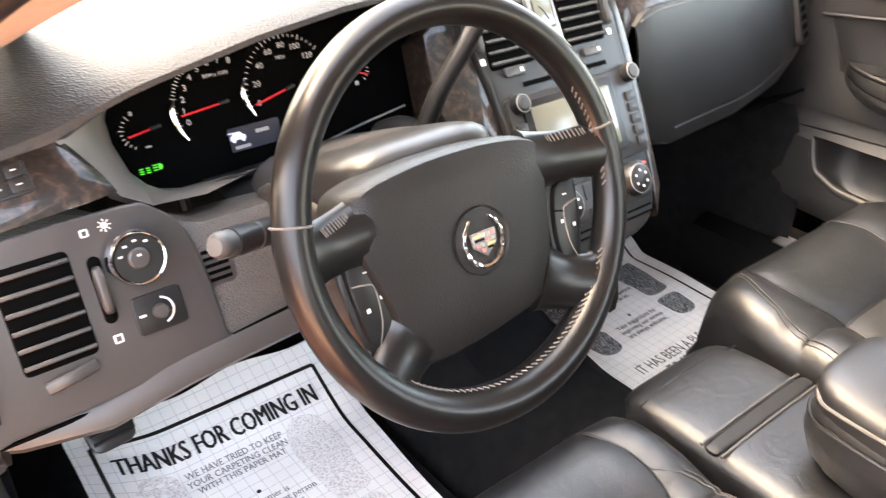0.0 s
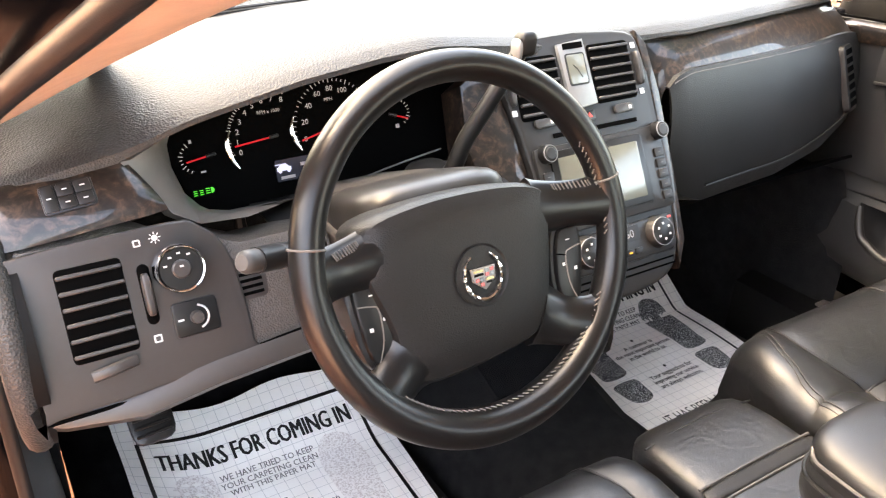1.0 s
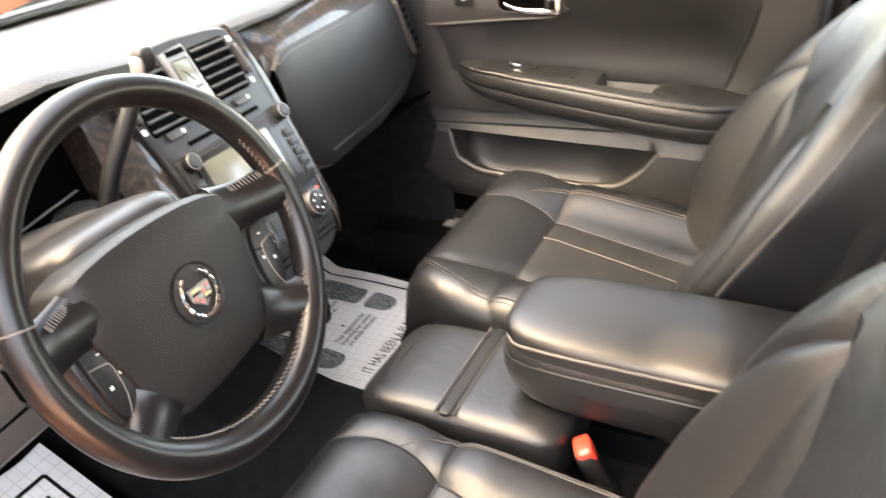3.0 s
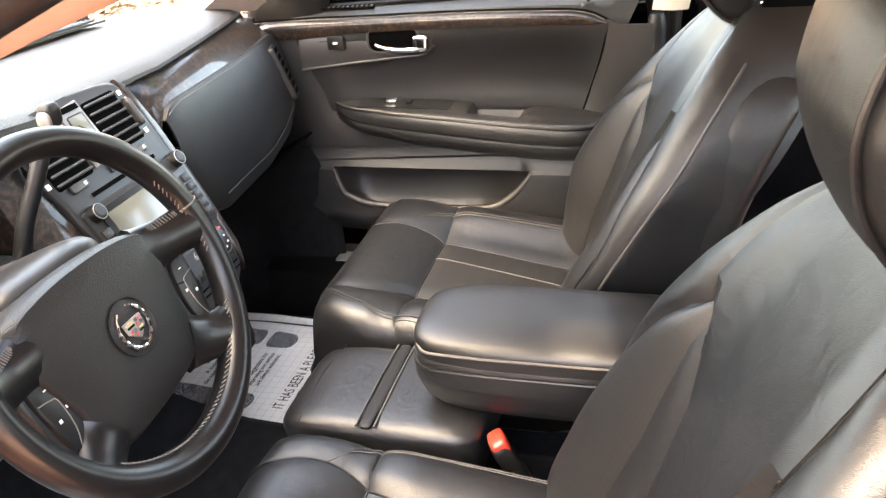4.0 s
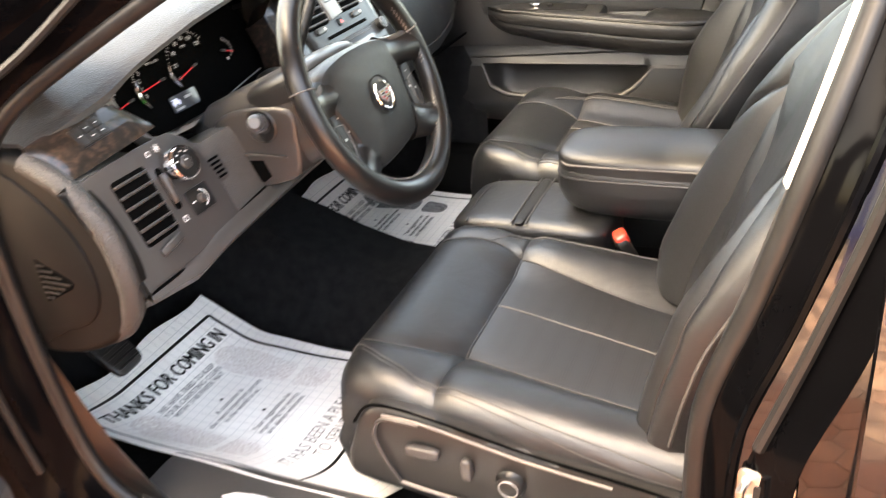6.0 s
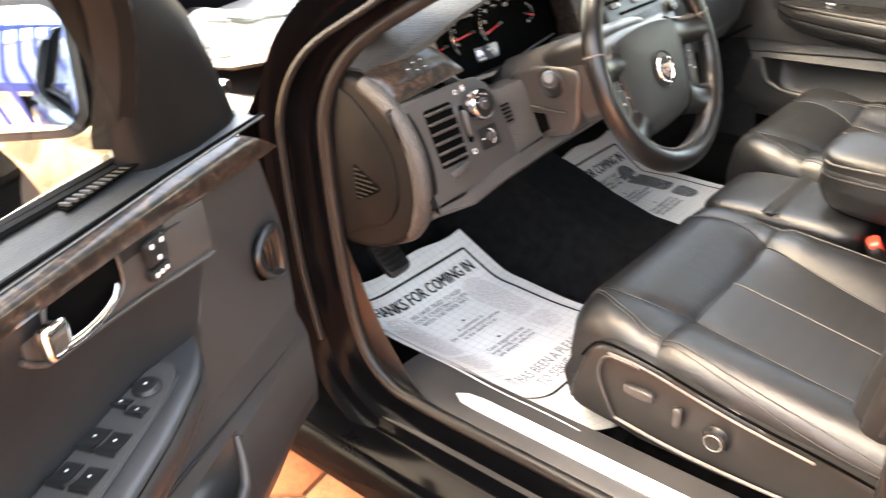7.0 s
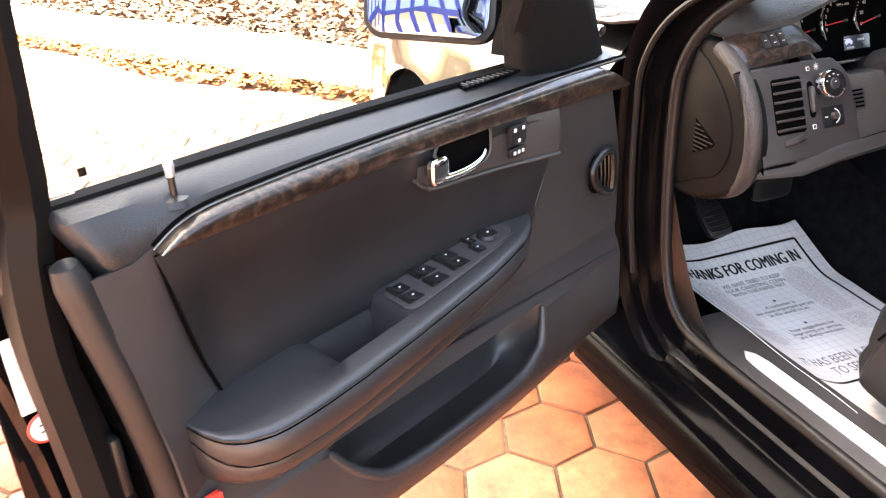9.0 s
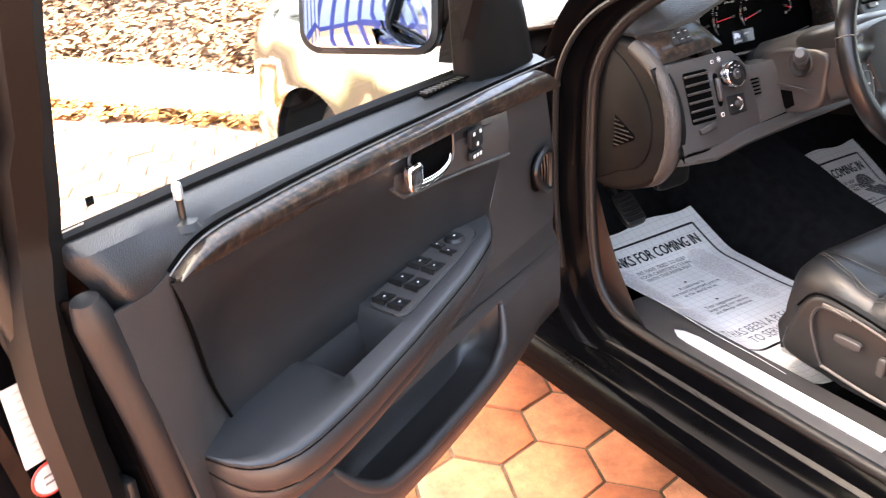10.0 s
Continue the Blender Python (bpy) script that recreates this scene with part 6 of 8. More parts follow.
for x in (-0.066, 0.066):
    k3 = part("climate_knob", lathe([(0, 0.014), (0.019, 0.014), (0.0205, 0.012), (0.0225, 0.004), (0.024, 0)], 36, ST @ Matrix.Translation((x, -0.138, 0.003))), STACK, hv, "round climate dial")
    part("knob_ring", tube([(x + 0.0195 * math.cos(radians(30 * i)), -0.138 + 0.0195 * math.sin(radians(30 * i)), 0.0162) for i in range(12)], 0.0007, 6, True, 3), SILVER, k3, "", ST)
    part("knob_cap", lathe([(0, 0.0152), (0.0170, 0.015), (0.0188, 0.0138)], 30, ST @ Matrix.Translation((x, -0.138, 0.003))), BLACK, k3)
    for i in range(6):
        a = radians(60 * i + 30)
        part("key_mark", box((x + 0.011 * math.cos(a), -0.138 + 0.011 * math.sin(a), 0.0185), (0.0035, 0.003, 0.0004), 0, 1, ST), WHITE, k3)
part("climate_screen", slab(rr(0.06, 0.022, 0.002, 3, 0.0, -0.13), 0.002, ST @ Matrix.Translation((0, 0, 0.0066)), 0), BLACK, hv, "dark climate display")
lettering("60", 0.016, ST @ Matrix.Translation((0.004, -0.1355, 0.0071)), G_WHITE, hv, "LEFT", 0.0001, "figure")
for i, mat in enumerate((BLACK, BLACK, BLACK, BLACK)):
    part("climate_key", slab(rr(0.014, 0.009, 0.002, 3, -0.024 + 0.016 * i, -0.156), 0.002, ST @ Matrix.Translation((0, 0, 0.0065)), 0.0006), mat, hv)
part("key_lamp", box((0.008, -0.156, 0.0068), (0.006, 0.002, 0.0005), 0, 1, ST), G_AMBER, hv)
part("key_mark", box((0.092, -0.121, 0.0056), (0.007, 0.003, 0.0005), 0, 1, ST), RED, hv)
part("key_mark", box((-0.092, -0.121, 0.0056), (0.007, 0.003, 0.0005), 0, 1, ST), RED, hv)
for y in (-0.178, -0.187):
    part("tray_line", box((0.0, y, 0.0006), (0.18, 0.0025, 0.0012), 0, 1, ST), DARK, stack)
part("stack_cheek", slab([(0.112, 0.15), (0.128, 0.13), (0.134, 0.06), (0.13, -0.06), (0.122, -0.16), (0.10, -0.20), (0.106, -0.15), (0.113, -0.05), (0.116, 0.06)], 0.08, ST @ Matrix.Translation((0, 0, -0.002)), 0.003, 2), WOOD, dash, "burl wood edge of the stack")
part("wood_left", slab([(-0.15, 0.135), (-0.142, 0.10), (-0.127, 0.03), (-0.12, -0.05), (-0.116, -0.11), (-0.15, -0.10), (-0.19, -0.04), (-0.205, 0.03), (-0.195, 0.11)], 0.05, ST @ Matrix.Translation((0, 0, -0.008)), 0.004, 2), WOOD, dash, "burl wood beside the stack")
part("console_flank", loft([[(s, 0.83, 0.98), (s, 0.75, 0.80), (s, 0.69, 0.715), (s, 0.72, 0.68), (s, 0.95, 0.65), (s, 1.0, 0.95)] for s in (-0.125, 0.075)], closed=True, caps=True), TRIM, dash)

# passenger side: wood band, padded panel, side vent
GT = [(0.126, 0.768, 0.925), (0.135, 0.768, 0.940), (0.168, 0.771, 0.950), (0.25, 0.778, 0.949), (0.40, 0.797, 0.945), (0.55, 0.823, 0.940), (0.64, 0.846, 0.937), (0.70, 0.861, 0.933), (0.752, 0.876, 0.924)]
GB = [(0.128, 0.755, 0.80), (0.15, 0.742, 0.765), (0.20, 0.734, 0.745), (0.40, 0.748, 0.746), (0.55, 0.772, 0.758), (0.64, 0.80, 0.772), (0.70, 0.822, 0.777), (0.752, 0.85, 0.787)]


def on_edge(curve, x):
    return lerp_curve([(p[0], p[1]) for p in curve], x), lerp_curve([(p[0], p[2]) for p in curve], x)


rows, rows2 = [], []
for x in (0.07, 0.085, 0.10, 0.115, 0.13, 0.16, 0.2, 0.27, 0.35, 0.45, 0.55, 0.62, 0.67, 0.705, 0.73):
    y, z = lip(x)
    yb, zb = on_edge(GT, x)
    if x < 0.13:
        yb, zb = 0.772, lerp_curve([(0.07, 0.94), (0.085, 0.88), (0.10, 0.86), (0.115, 0.875), (0.13, 0.93)], x)
    a, b = Vector((x, y + 0.014, z - 0.022 + 0.011 * max(0, min(1, (x - 0.06) / 0.08)))), Vector((x, yb + 0.004, zb + 0.001))
    rows.append([a.lerp(b, q) + Vector((0, -0.003, 0.0025)) * math.sin(math.pi * q) for q in (0, 0.12, 0.3, 0.5, 0.7, 0.88, 1)])
part("wood_band", loft(rows, thick=0.004), WOOD, dash, "broad burl wood band before the passenger")
for i in range(26):
    x = 0.128 + (0.752 - 0.128) * (i / 25) ** 1.15
    (y0, z0), (y1, z1) = on_edge(GT, x), on_edge(GB, x)
    a, b = Vector((x, y0, z0)), Vector((x, y1, z1))
    rows2.append([a + Vector((0, 0.03, 0.0))] + [a.lerp(b, q) + Vector((0, -0.014, 0.006)) * math.sin(math.pi * min(1, 0.02 + 0.96 * q)) ** 0.5 for q in (0, 0.03, 0.1, 0.25, 0.45, 0.65, 0.85, 0.97, 1)] + [b + Vector((0, 0.05, -0.02)), b + Vector((0, 0.12, -0.04))])
part("glovebox_panel", loft(rows2, thick=0.005), PAD, dash, "smooth black padded glovebox panel")
part("glovebox_gap", tube([(x, on_edge(GB, x)[0] - 0.010 + 0.0, on_edge(GB, x)[1] + 0.03) for x in (0.2, 0.3, 0.4, 0.5, 0.6, 0.66)], 0.0016, 6), BLACK, dash)
part("edge_stitching", tube([(x, on_edge(GT, x)[0] - 0.006, on_edge(GT, x)[1] - 0.004) for x in (0.135, 0.15, 0.18, 0.25, 0.4, 0.55, 0.64, 0.70)], 0.001, 6), STITCH, dash)
# Shade under the dash is put into the panel's near-black colour.
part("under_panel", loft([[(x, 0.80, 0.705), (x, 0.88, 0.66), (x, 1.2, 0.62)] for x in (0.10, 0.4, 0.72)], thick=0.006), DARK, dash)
PV = basis((0.6595, 0.8165, 0.862), (0.93, 0.36, -0.05), (-0.18, 0.28, 0.94))
pv = part("side_vent", slab(rr(0.06, 0.122, 0.01), 0.012, PV @ Matrix.Translation((0, 0, 0.008)), 0.003), PAD, dash, "tall black vent at the passenger end")
for i in range(7):
    part("slot", box((0.002, -0.048 + 0.016 * i, 0.0084), (0.044, 0.010, 0.001), 0, 1, PV), DARK, pv)
part("dash_end_passenger", loft([[(0.722, y, z) for y, z in ((0.93, 0.985), (0.90, 0.93), (0.865, 0.85), (0.85, 0.76), (0.88, 0.72), (1.1, 0.70))], [(0.73, y + 0.01, z) for y, z in ((0.93, 0.985), (0.90, 0.93), (0.865, 0.85), (0.85, 0.76), (0.88, 0.72), (1.1, 0.70))]], thick=0.004), TRIM, dash)

# ---- steering wheel and column ----
WH = basis((-0.388, 0.511, 0.916), (1, 0, 0), (0, 0.375, 0.927))
sw = thing("steering_wheel", (-0.388, 0.511, 0.916), "black leather steering wheel with stitched rim and a chrome wreath badge", "steering wheel")
R0, RT = 0.1695, 0.0152


def ring_pt(a, r=R0, z=0.0):
    return (r * math.cos(radians(a)), r * math.sin(radians(a)), z)


part("rim", tube([ring_pt(a, R0 + 0.005 * max(0, -math.sin(radians(a))) ** 2) for a in range(0, 360, 15)], lambda t: RT * (1 + 0.28 * max(0, -math.sin(2 * math.pi * t)) ** 2), 18, True, 5, 1.12), RIM_LEATHER, sw, "smooth worn black leather rim", WH)
for a in (168, 12):
    part("rim_seam", tube([(*(Vector(ring_pt(a)) + Vector((math.cos(radians(a)) * math.cos(b) * (RT + 0.0006), math.sin(radians(a)) * math.cos(b) * (RT + 0.0006), math.sin(b) * (RT * 1.12 + 0.0006)))),) for b in (2 * math.pi * i / 16 for i in range(16))], 0.0012, 6, True, 1), STITCH, sw, "", WH)
for a0, a1 in ((-132, -28), (-8, 32)):
    bms = []
    for i in range(int((a1 - a0) * 0.42)):
        a = a0 + (a1 - a0) * i / ((a1 - a0) * 0.42)
        p, q = ring_pt(a, R0 - RT - 0.0002, 0.006), ring_pt(a + 1.6, R0 - RT + 0.0012, 0.0095)
        bms.append(tube([p, q], 0.0008, 5, False, 1))
    part("rim_stitching", join(*bms), STITCH, sw, "grey cross stitching inside the rim", WH)
pad_out = [(-0.119, 0.030), (-0.104, 0.046), (-0.055, 0.054), (-0.01, 0.0555), (0.04, 0.053), (0.082, 0.045), (0.094, 0.032), (0.093, 0.0), (0.086, -0.04), (0.078, -0.08), (0.058, -0.104), (0.02, -0.112), (-0.03, -0.117), (-0.075, -0.117), (-0.096, -0.105), (-0.103, -0.06), (-0.112, -0.03), (-0.121, 0.0)]


def dome(q):
    return Vector((q.x, q.y, q.z - 0.18 * (q.x ** 2 + 0.5 * (q.y + 0.02) ** 2)))


pad_bm = bmesh.new()
outl = [(p.x, p.y) for p in smooth_path([(x, y, 0) for x, y in pad_out], 3, True)]
prev = None
for k, zz in ((0.985, -0.052), (1.0, -0.03), (1.0, -0.016), (0.985, -0.006), (0.94, 0.001), (0.8, 0.005), (0.6, 0.0075), (0.35, 0.009), (0.15, 0.0095)):
    ringv = [pad_bm.verts.new(dome(Vector((x * k, (y + 0.015) * k - 0.015, zz)))) for x, y in outl]
    if prev:
        for j in range(len(ringv)):
            pad_bm.faces.new((prev[j], prev[(j + 1) % len(ringv)], ringv[(j + 1) % len(ringv)], ringv[j]))
    prev = ringv
pad_bm.faces.new(prev)
part("airbag_pad", pad_bm, PAD, sw, "grained black airbag cover", WH)
EM = WH @ Matrix.Translation((-0.005, -0.026, 0.0088))
em = part("badge_dish", lathe([(0.030, 0.0005), (0.028, -0.001), (0.024, -0.0005), (0.0, 0.0)], 36, EM @ Matrix.Translation((0, 0, 0.002))), PAD, sw)
part("badge_wreath", tube([(0.0205 * math.cos(radians(a)), 0.0225 * math.sin(radians(a)), 0.0035) for a in range(-240, 61, 20)], lambda t: 0.0013 + 0.0011 * math.sin(math.pi * t) + 0.0004 * math.sin(70 * t), 8, False, 4), CHROME, em, "chrome wreath", EM)
part("badge_shield", slab([(-0.0135, 0.008), (0.0135, 0.008), (0.0125, -0.004), (0.0, -0.0135), (-0.0125, -0.004)], 0.003, EM @ Matrix.Translation((0, 0, 0.006)), 0.001), SILVER, em, "silver shield with coloured fields")
for x, y, w, hh, mt in ((-0.0062, 0.0052, 0.0105, 0.0022, BADGE_GOLD), (-0.0062, 0.0018, 0.0105, 0.0022, DARK), (0.0032, 0.0048, 0.0042, 0.0034, LCD), (0.0088, 0.0048, 0.0042, 0.0034, BADGE_RED), (0.0032, 0.0008, 0.0042, 0.0034, BADGE_RED), (0.0088, 0.0008, 0.0042, 0.0034, LCD), (-0.0085, -0.003, 0.004, 0.0034, BADGE_RED), (-0.0035, -0.003, 0.004, 0.0034, LCD), (-0.0035, -0.0075, 0.004, 0.0036, BADGE_RED), (0.0055, -0.0036, 0.0085, 0.0022, BADGE_GOLD), (0.0042, -0.0066, 0.006, 0.0018, DARK)):
    part("shield_field", box((x, y, 0.0062), (w, hh, 0.0006), 0, 1, EM), mt, em)


def spoke(pts, r, label=""):
    return part("spoke", tube(pts, r, 12, False, 6, 0.55), RIM_LEATHER, sw, label, WH)


spoke([(-0.10, 0.012, -0.014), (-0.13, 0.010, -0.011), (-0.155, 0.008, -0.005), (-0.172, 0.004, 0.0)], lambda t: 0.024 + 0.008 * abs(2 * t - 1) ** 2)
spoke([(0.075, 0.02, -0.014), (0.11, 0.017, -0.011), (0.145, 0.014, -0.005), (0.172, 0.012, 0.0)], lambda t: 0.024 + 0.008 * abs(2 * t - 1) ** 2)
spoke([(-0.085, -0.09, -0.014), (-0.10, -0.1, -0.010), (-0.118, -0.112, -0.004), (-0.13, -0.118, 0.0)], lambda t: 0.026 + 0.008 * abs(2 * t - 1) ** 2)
spoke([(0.065, -0.085, -0.014), (0.09, -0.098, -0.010), (0.118, -0.108, -0.004), (0.14, -0.112, 0.0)], lambda t: 0.026 + 0.009 * abs(2 * t - 1) ** 2)
for pts in ([(-0.120, 0.029, -0.003), (-0.132, 0.027, 0.0), (-0.146, 0.024, 0.003)], [(0.10, 0.037, -0.003), (0.12, 0.036, 0.0), (0.142, 0.034, 0.003)], [(-0.102, -0.088, 0.0), (-0.110, -0.098, 0.002), (-0.118, -0.108, 0.006)]):
    part("spoke_stitching", join(*[tube([Vector(p) + Vector((0.001, 0.003, 0)), Vector(p) + Vector((0.004, -0.004, 0.001))], 0.0008, 5, False, 1) for p in smooth_path(pts, 5)]), STITCH, sw, "", WH)
for s, marks in ((-1, 4), (1, 4)):
    sp = part("switch_pod", slab([(s * 0.130, -0.010), (s * 0.120, -0.007), (s * 0.104, -0.010), (s * 0.096, -0.04), (s * 0.096, -0.07), (s * 0.103, -0.086), (s * 0.111, -0.088), (s * 0.122, -0.077), (s * 0.128, -0.045)], 0.02, WH @ Matrix.Translation((0, 0, -0.006)), 0.003, 2, 3), BLACK, sw, "black switch pod with white marks")
    part("pod_back", slab([(s * 0.135, -0.008), (s * 0.12, -0.003), (s * 0.10, -0.006), (s * 0.092, -0.04), (s * 0.092, -0.074), (s * 0.10, -0.092), (s * 0.113, -0.094), (s * 0.127, -0.08), (s * 0.133, -0.045)], 0.022, WH @ Matrix.Translation((0, 0, -0.012)), 0.004, 2, 3), SMOOTH, sw)
    for i in range(4):
        mx, my, mw, mh = ((0.113, -0.019, 0.0045, 0.0012), (0.1185, -0.05, 0.0035, 0.0035), (0.104, -0.043, 0.003, 0.003), (0.1045, -0.08, 0.004, 0.0012))[i]
        part("key_mark", box((s * mx, my, -0.0056), (mw, mh, 0.0006), 0, 1, WH), WHITE, sp)
    part("pod_groove", tube([(s * 0.128, -0.027, -0.0062), (s * 0.115, -0.029, -0.0058), (s * 0.108, -0.034, -0.0058), (s * 0.1085, -0.062, -0.0058), (s * 0.116, -0.082, -0.0062)], 0.0007, 6, False, 3), GREY, sp, "", WH)
    part("pod_groove", tube([(s * 0.108, -0.034, -0.0058), (s * 0.097, -0.031, -0.0062)], 0.0007, 6, False, 1), DARK, sp, "", WH)

column = thing("steering_column", (-0.39, 0.66, 0.86), "grey plastic steering column shroud with stalk and ignition", "steering column")
CO = basis((-0.388, 0.60, 0.878), (1, 0, 0), (0, 0.375, 0.927))
rows = []
for z, w, h, dy in ((0.055, 0.07, 0.06, 0.0), (0.04, 0.082, 0.068, 0.0), (0.0, 0.085, 0.072, 0.0), (-0.06, 0.085, 0.074, 0.0), (-0.16, 0.088, 0.078, -0.005)):
    rows.append([(x, y + dy, z) for x, y in rr(w * 2, h * 2, 0.045, 6)])
part("shroud", loft(rows, closed=True, caps=True), SMOOTH, column, "smooth dark column shroud", CO)
part("upper_shroud", rcube((0.0, 0.040, -0.01), (0.085, 0.033, 0.075), 4, 10, None, CO), STACK, column, "satin grey upper column cover")
PODM = basis((-0.478, 0, 0), (0, -1, 0), (0, 0, 1))
pod = part("side_pod", slab([(-0.605, 0.897), (-0.69, 0.893), (-0.742, 0.872), (-0.742, 0.845), (-0.722, 0.80), (-0.70, 0.768), (-0.67, 0.77), (-0.605, 0.795), (-0.598, 0.85)], 0.10, PODM, 0.008, 3, 3), SMOOTH, column, "smooth side cover of the column with the stalk socket")
# No real hollow: a flat near-black plate paints the recess's shade.
part("pod_recess", slab([(-0.715, 0.812), (-0.665, 0.815), (-0.655, 0.79), (-0.67, 0.779), (-0.70, 0.782)], 0.003, PODM @ Matrix.Translation((0, 0, 0.0015)), 0.001), DARK, pod)
part("pod_step", box((-0.481, 0.675, 0.824), (0.006, 0.11, 0.004), 0.0015), SMOOTH, pod)
part("stalk_socket", lathe([(0.013, 0.0), (0.024, 0.001), (0.0265, 0.004), (0.024, 0.006), (0.016, 0.003)], 28, basis((-0.4795, 0.652, 0.872), (0, -1, 0), (0, 0, 1))), BLACK, pod)
stalk = part("stalk", tube([(-0.47, 0.655, 0.873), (-0.50, 0.637, 0.883), (-0.535, 0.615, 0.897)], 0.0085, 12), BLACK, column, "black turn-signal stalk")
part("stalk_grip", tube([(-0.528, 0.620, 0.894), (-0.55, 0.606, 0.903), (-0.576, 0.59, 0.913)], 0.0125, 18, False, 1), BLACK, stalk, "ribbed black twist grip")
part("grip_ring", tube([(-0.546, 0.609, 0.901), (-0.549, 0.607, 0.902)], 0.0133, 18, False, 1), SMOOTH, stalk)
# The highlight on the stalk end is put into a paler colour.
part("stalk_tip", tube([(-0.576, 0.59, 0.913), (-0.584, 0.585, 0.9165), (-0.589, 0.582, 0.918), (-0.5925, 0.580, 0.9195)], lambda t: 0.0112 - 0.004 * max(0, t - 0.6) / 0.4, 18, False, 2), PIPING, stalk, "stalk end with its highlight painted in as paler grey")
lever = part("gear_lever", tube([(-0.30, 0.72, 0.87), (-0.288, 0.705, 0.905), (-0.277, 0.695, 0.945), (-0.258, 0.68, 0.99), (-0.238, 0.668, 1.035), (-0.23, 0.665, 1.05)], lambda t: 0.011 - 0.002 * t, 12), BLACK, column, "black column gear lever")
part("lever_knob", rcube((-0.226, 0.664, 1.056), (0.011, 0.010, 0.014), 4, 8), BLACK, lever, "black and silver lever knob")
part("knob_band", rcube((-0.239, 0.662, 1.050), (0.004, 0.0088, 0.013), 3, 6), SILVER, lever)
part("lever_boot", rcube((-0.295, 0.735, 0.868), (0.032, 0.042, 0.034), 3, 8), BLACK, column, "grained boot where the lever leaves the column")


# ---- seats ----
def build_seat(name, label, x0, y0, outer, ridges, insert, back=0.0, lift=0.0):
    """A bucket seat about the middle x0, its cushion front at y0; outer is +1 or -1.
    ridges: how far the bolsters of the back stand out at heights, for x below and above the middle;
    insert: how the insert's edge above the middle is drawn in; back: how far the backrest stands forward; lift: how much higher the cushion is."""
    s = thing(name, (x0, y0 - 0.25, 0.33), label, "car seat", "front seats")
    W = 0.245

    def put(pname, bm, mat, parent=None, plabel="", xf=None):
        return part(pname, bm, mat, parent or s, plabel, Matrix.Translation((x0, y0, 0)) @ (xf or Matrix()))
    side = outer
    put("seat_base", rcube((0, -0.24, 0.385), (W - 0.02, 0.25, 0.065), 8, 8), BLACK, None, "dark plastic seat base")
    # cushion
    put("cushion_sides", rcube((0, -0.255, 0.415), (W - 0.004, 0.25, 0.05), 8, 10), LEATHER, None, "black leather cushion sides")
    FRONT = [(0.016, 0.41), (0.032, 0.45), (0.038, 0.49), (0.032, 0.525), (0.016, 0.546), (-0.008, 0.557), (-0.04, 0.557), (-0.075, 0.549), (-0.105, 0.538), (-0.125, 0.529), (-0.136, 0.522), (-0.142, 0.517)]
    REAR = [(-0.142, 0.517), (-0.15, 0.519), (-0.17, 0.5185), (-0.21, 0.514), (-0.28, 0.506), (-0.36, 0.496), (-0.44, 0.486), (-0.53, 0.478)]

    def ctop(v, y, z):
        """A point of the cushion's skin; v runs across it and on down the sides."""
        q, far = abs(v), v > 0
        t = min(1, max(0, (q - 0.45) / 0.32))
        g = min(1, max(0.1, (-y - 0.03) / 0.14))
        z += (0.028 if y < -0.13 else 0.020) * t * t * (3 - 2 * t) * g * (z > 0.45)
        wd = (W + 0.012) * (1 - (0.35 if far else 1.1) * max(0, y + 0.05))
        z -= 0.006 * math.exp(-((v - (edge_far(y) if far else edge_near(y))) / 0.05) ** 2) * (y < 0.0)
        if q > 0.84:
            e = min(1, (q - 0.84) / 0.16)
            z -= (0.03 if far else 0.04) * (1 - math.sqrt(max(0, 1 - e * e)))
        if q > 1:
            z -= (q - 1) * max(0, z - 0.40)
        yy = y - (0.004 if far else 0.014) * max(0, (q - 0.6)) / 0.4 * (y > -0.08)
        return (math.copysign(min(q, 1), v) * wd, yy, z + lift)

    def skin(pname, v0, v1, prof, mat, plabel, n=10):
        return put(pname, loft([[ctop(v0(y) + (v1(y) - v0(y)) * j / n, y, z) for j in range(n + 1)] for y, z in prof], thick=0.004), mat, None, plabel)

    def edge_far(y):
        return insert * lerp_curve([(-0.53, 0.44), (-0.40, 0.47), (-0.28, 0.55), (-0.16, 0.64), (-0.142, 0.66), (-0.125, 0.70), (-0.105, 0.73), (-0.075, 0.75), (-0.04, 0.75), (0.0, 0.71), (0.03, 0.67)], y)

    def edge_near(y):
        return -lerp_curve([(-0.53, 0.62), (-0.40, 0.58), (-0.28, 0.52), (-0.16, 0.46), (-0.142, 0.45), (-0.125, 0.49), (-0.105, 0.54), (-0.06, 0.61), (0.03, 0.66)], y)

    def mid_v(y):
        return lerp_curve([(-0.53, -0.08), (-0.142, 0.115)], y)
    skin("front_cushion", edge_near, edge_far, FRONT, LEATHER, "smooth black leather front of the cushion", 20)
    ins = skin("cushion_insert", edge_near, edge_far, REAR, PERF, "perforated black leather seat insert", 14)
    put("insert_seam", tube([Vector(ctop(mid_v(y), y, z)) + Vector((0, 0, 0.0006)) for y, z in REAR], 0.0013, 6), STITCH, ins)
    put("front_seam", tube([Vector(ctop(edge_near(-0.142) + (edge_far(-0.142) - edge_near(-0.142)) * j / 12, -0.142, 0.517)) for j in range(13)], 0.0022, 6), BLACK)
    whole = FRONT + REAR[1:]
    for k, ed in ((-1, edge_near), (1, edge_far)):
        skin("cushion_bolster", ed, lambda y: k * 1.6, whole, LEATHER, "raised leather bolster", 22)
        put("bolster_seam", tube([Vector(ctop(ed(y), y, z)) + Vector((0, 0, 0.0004)) for y, z in whole[3:]], 0.0015, 6, False, 2), BLACK)
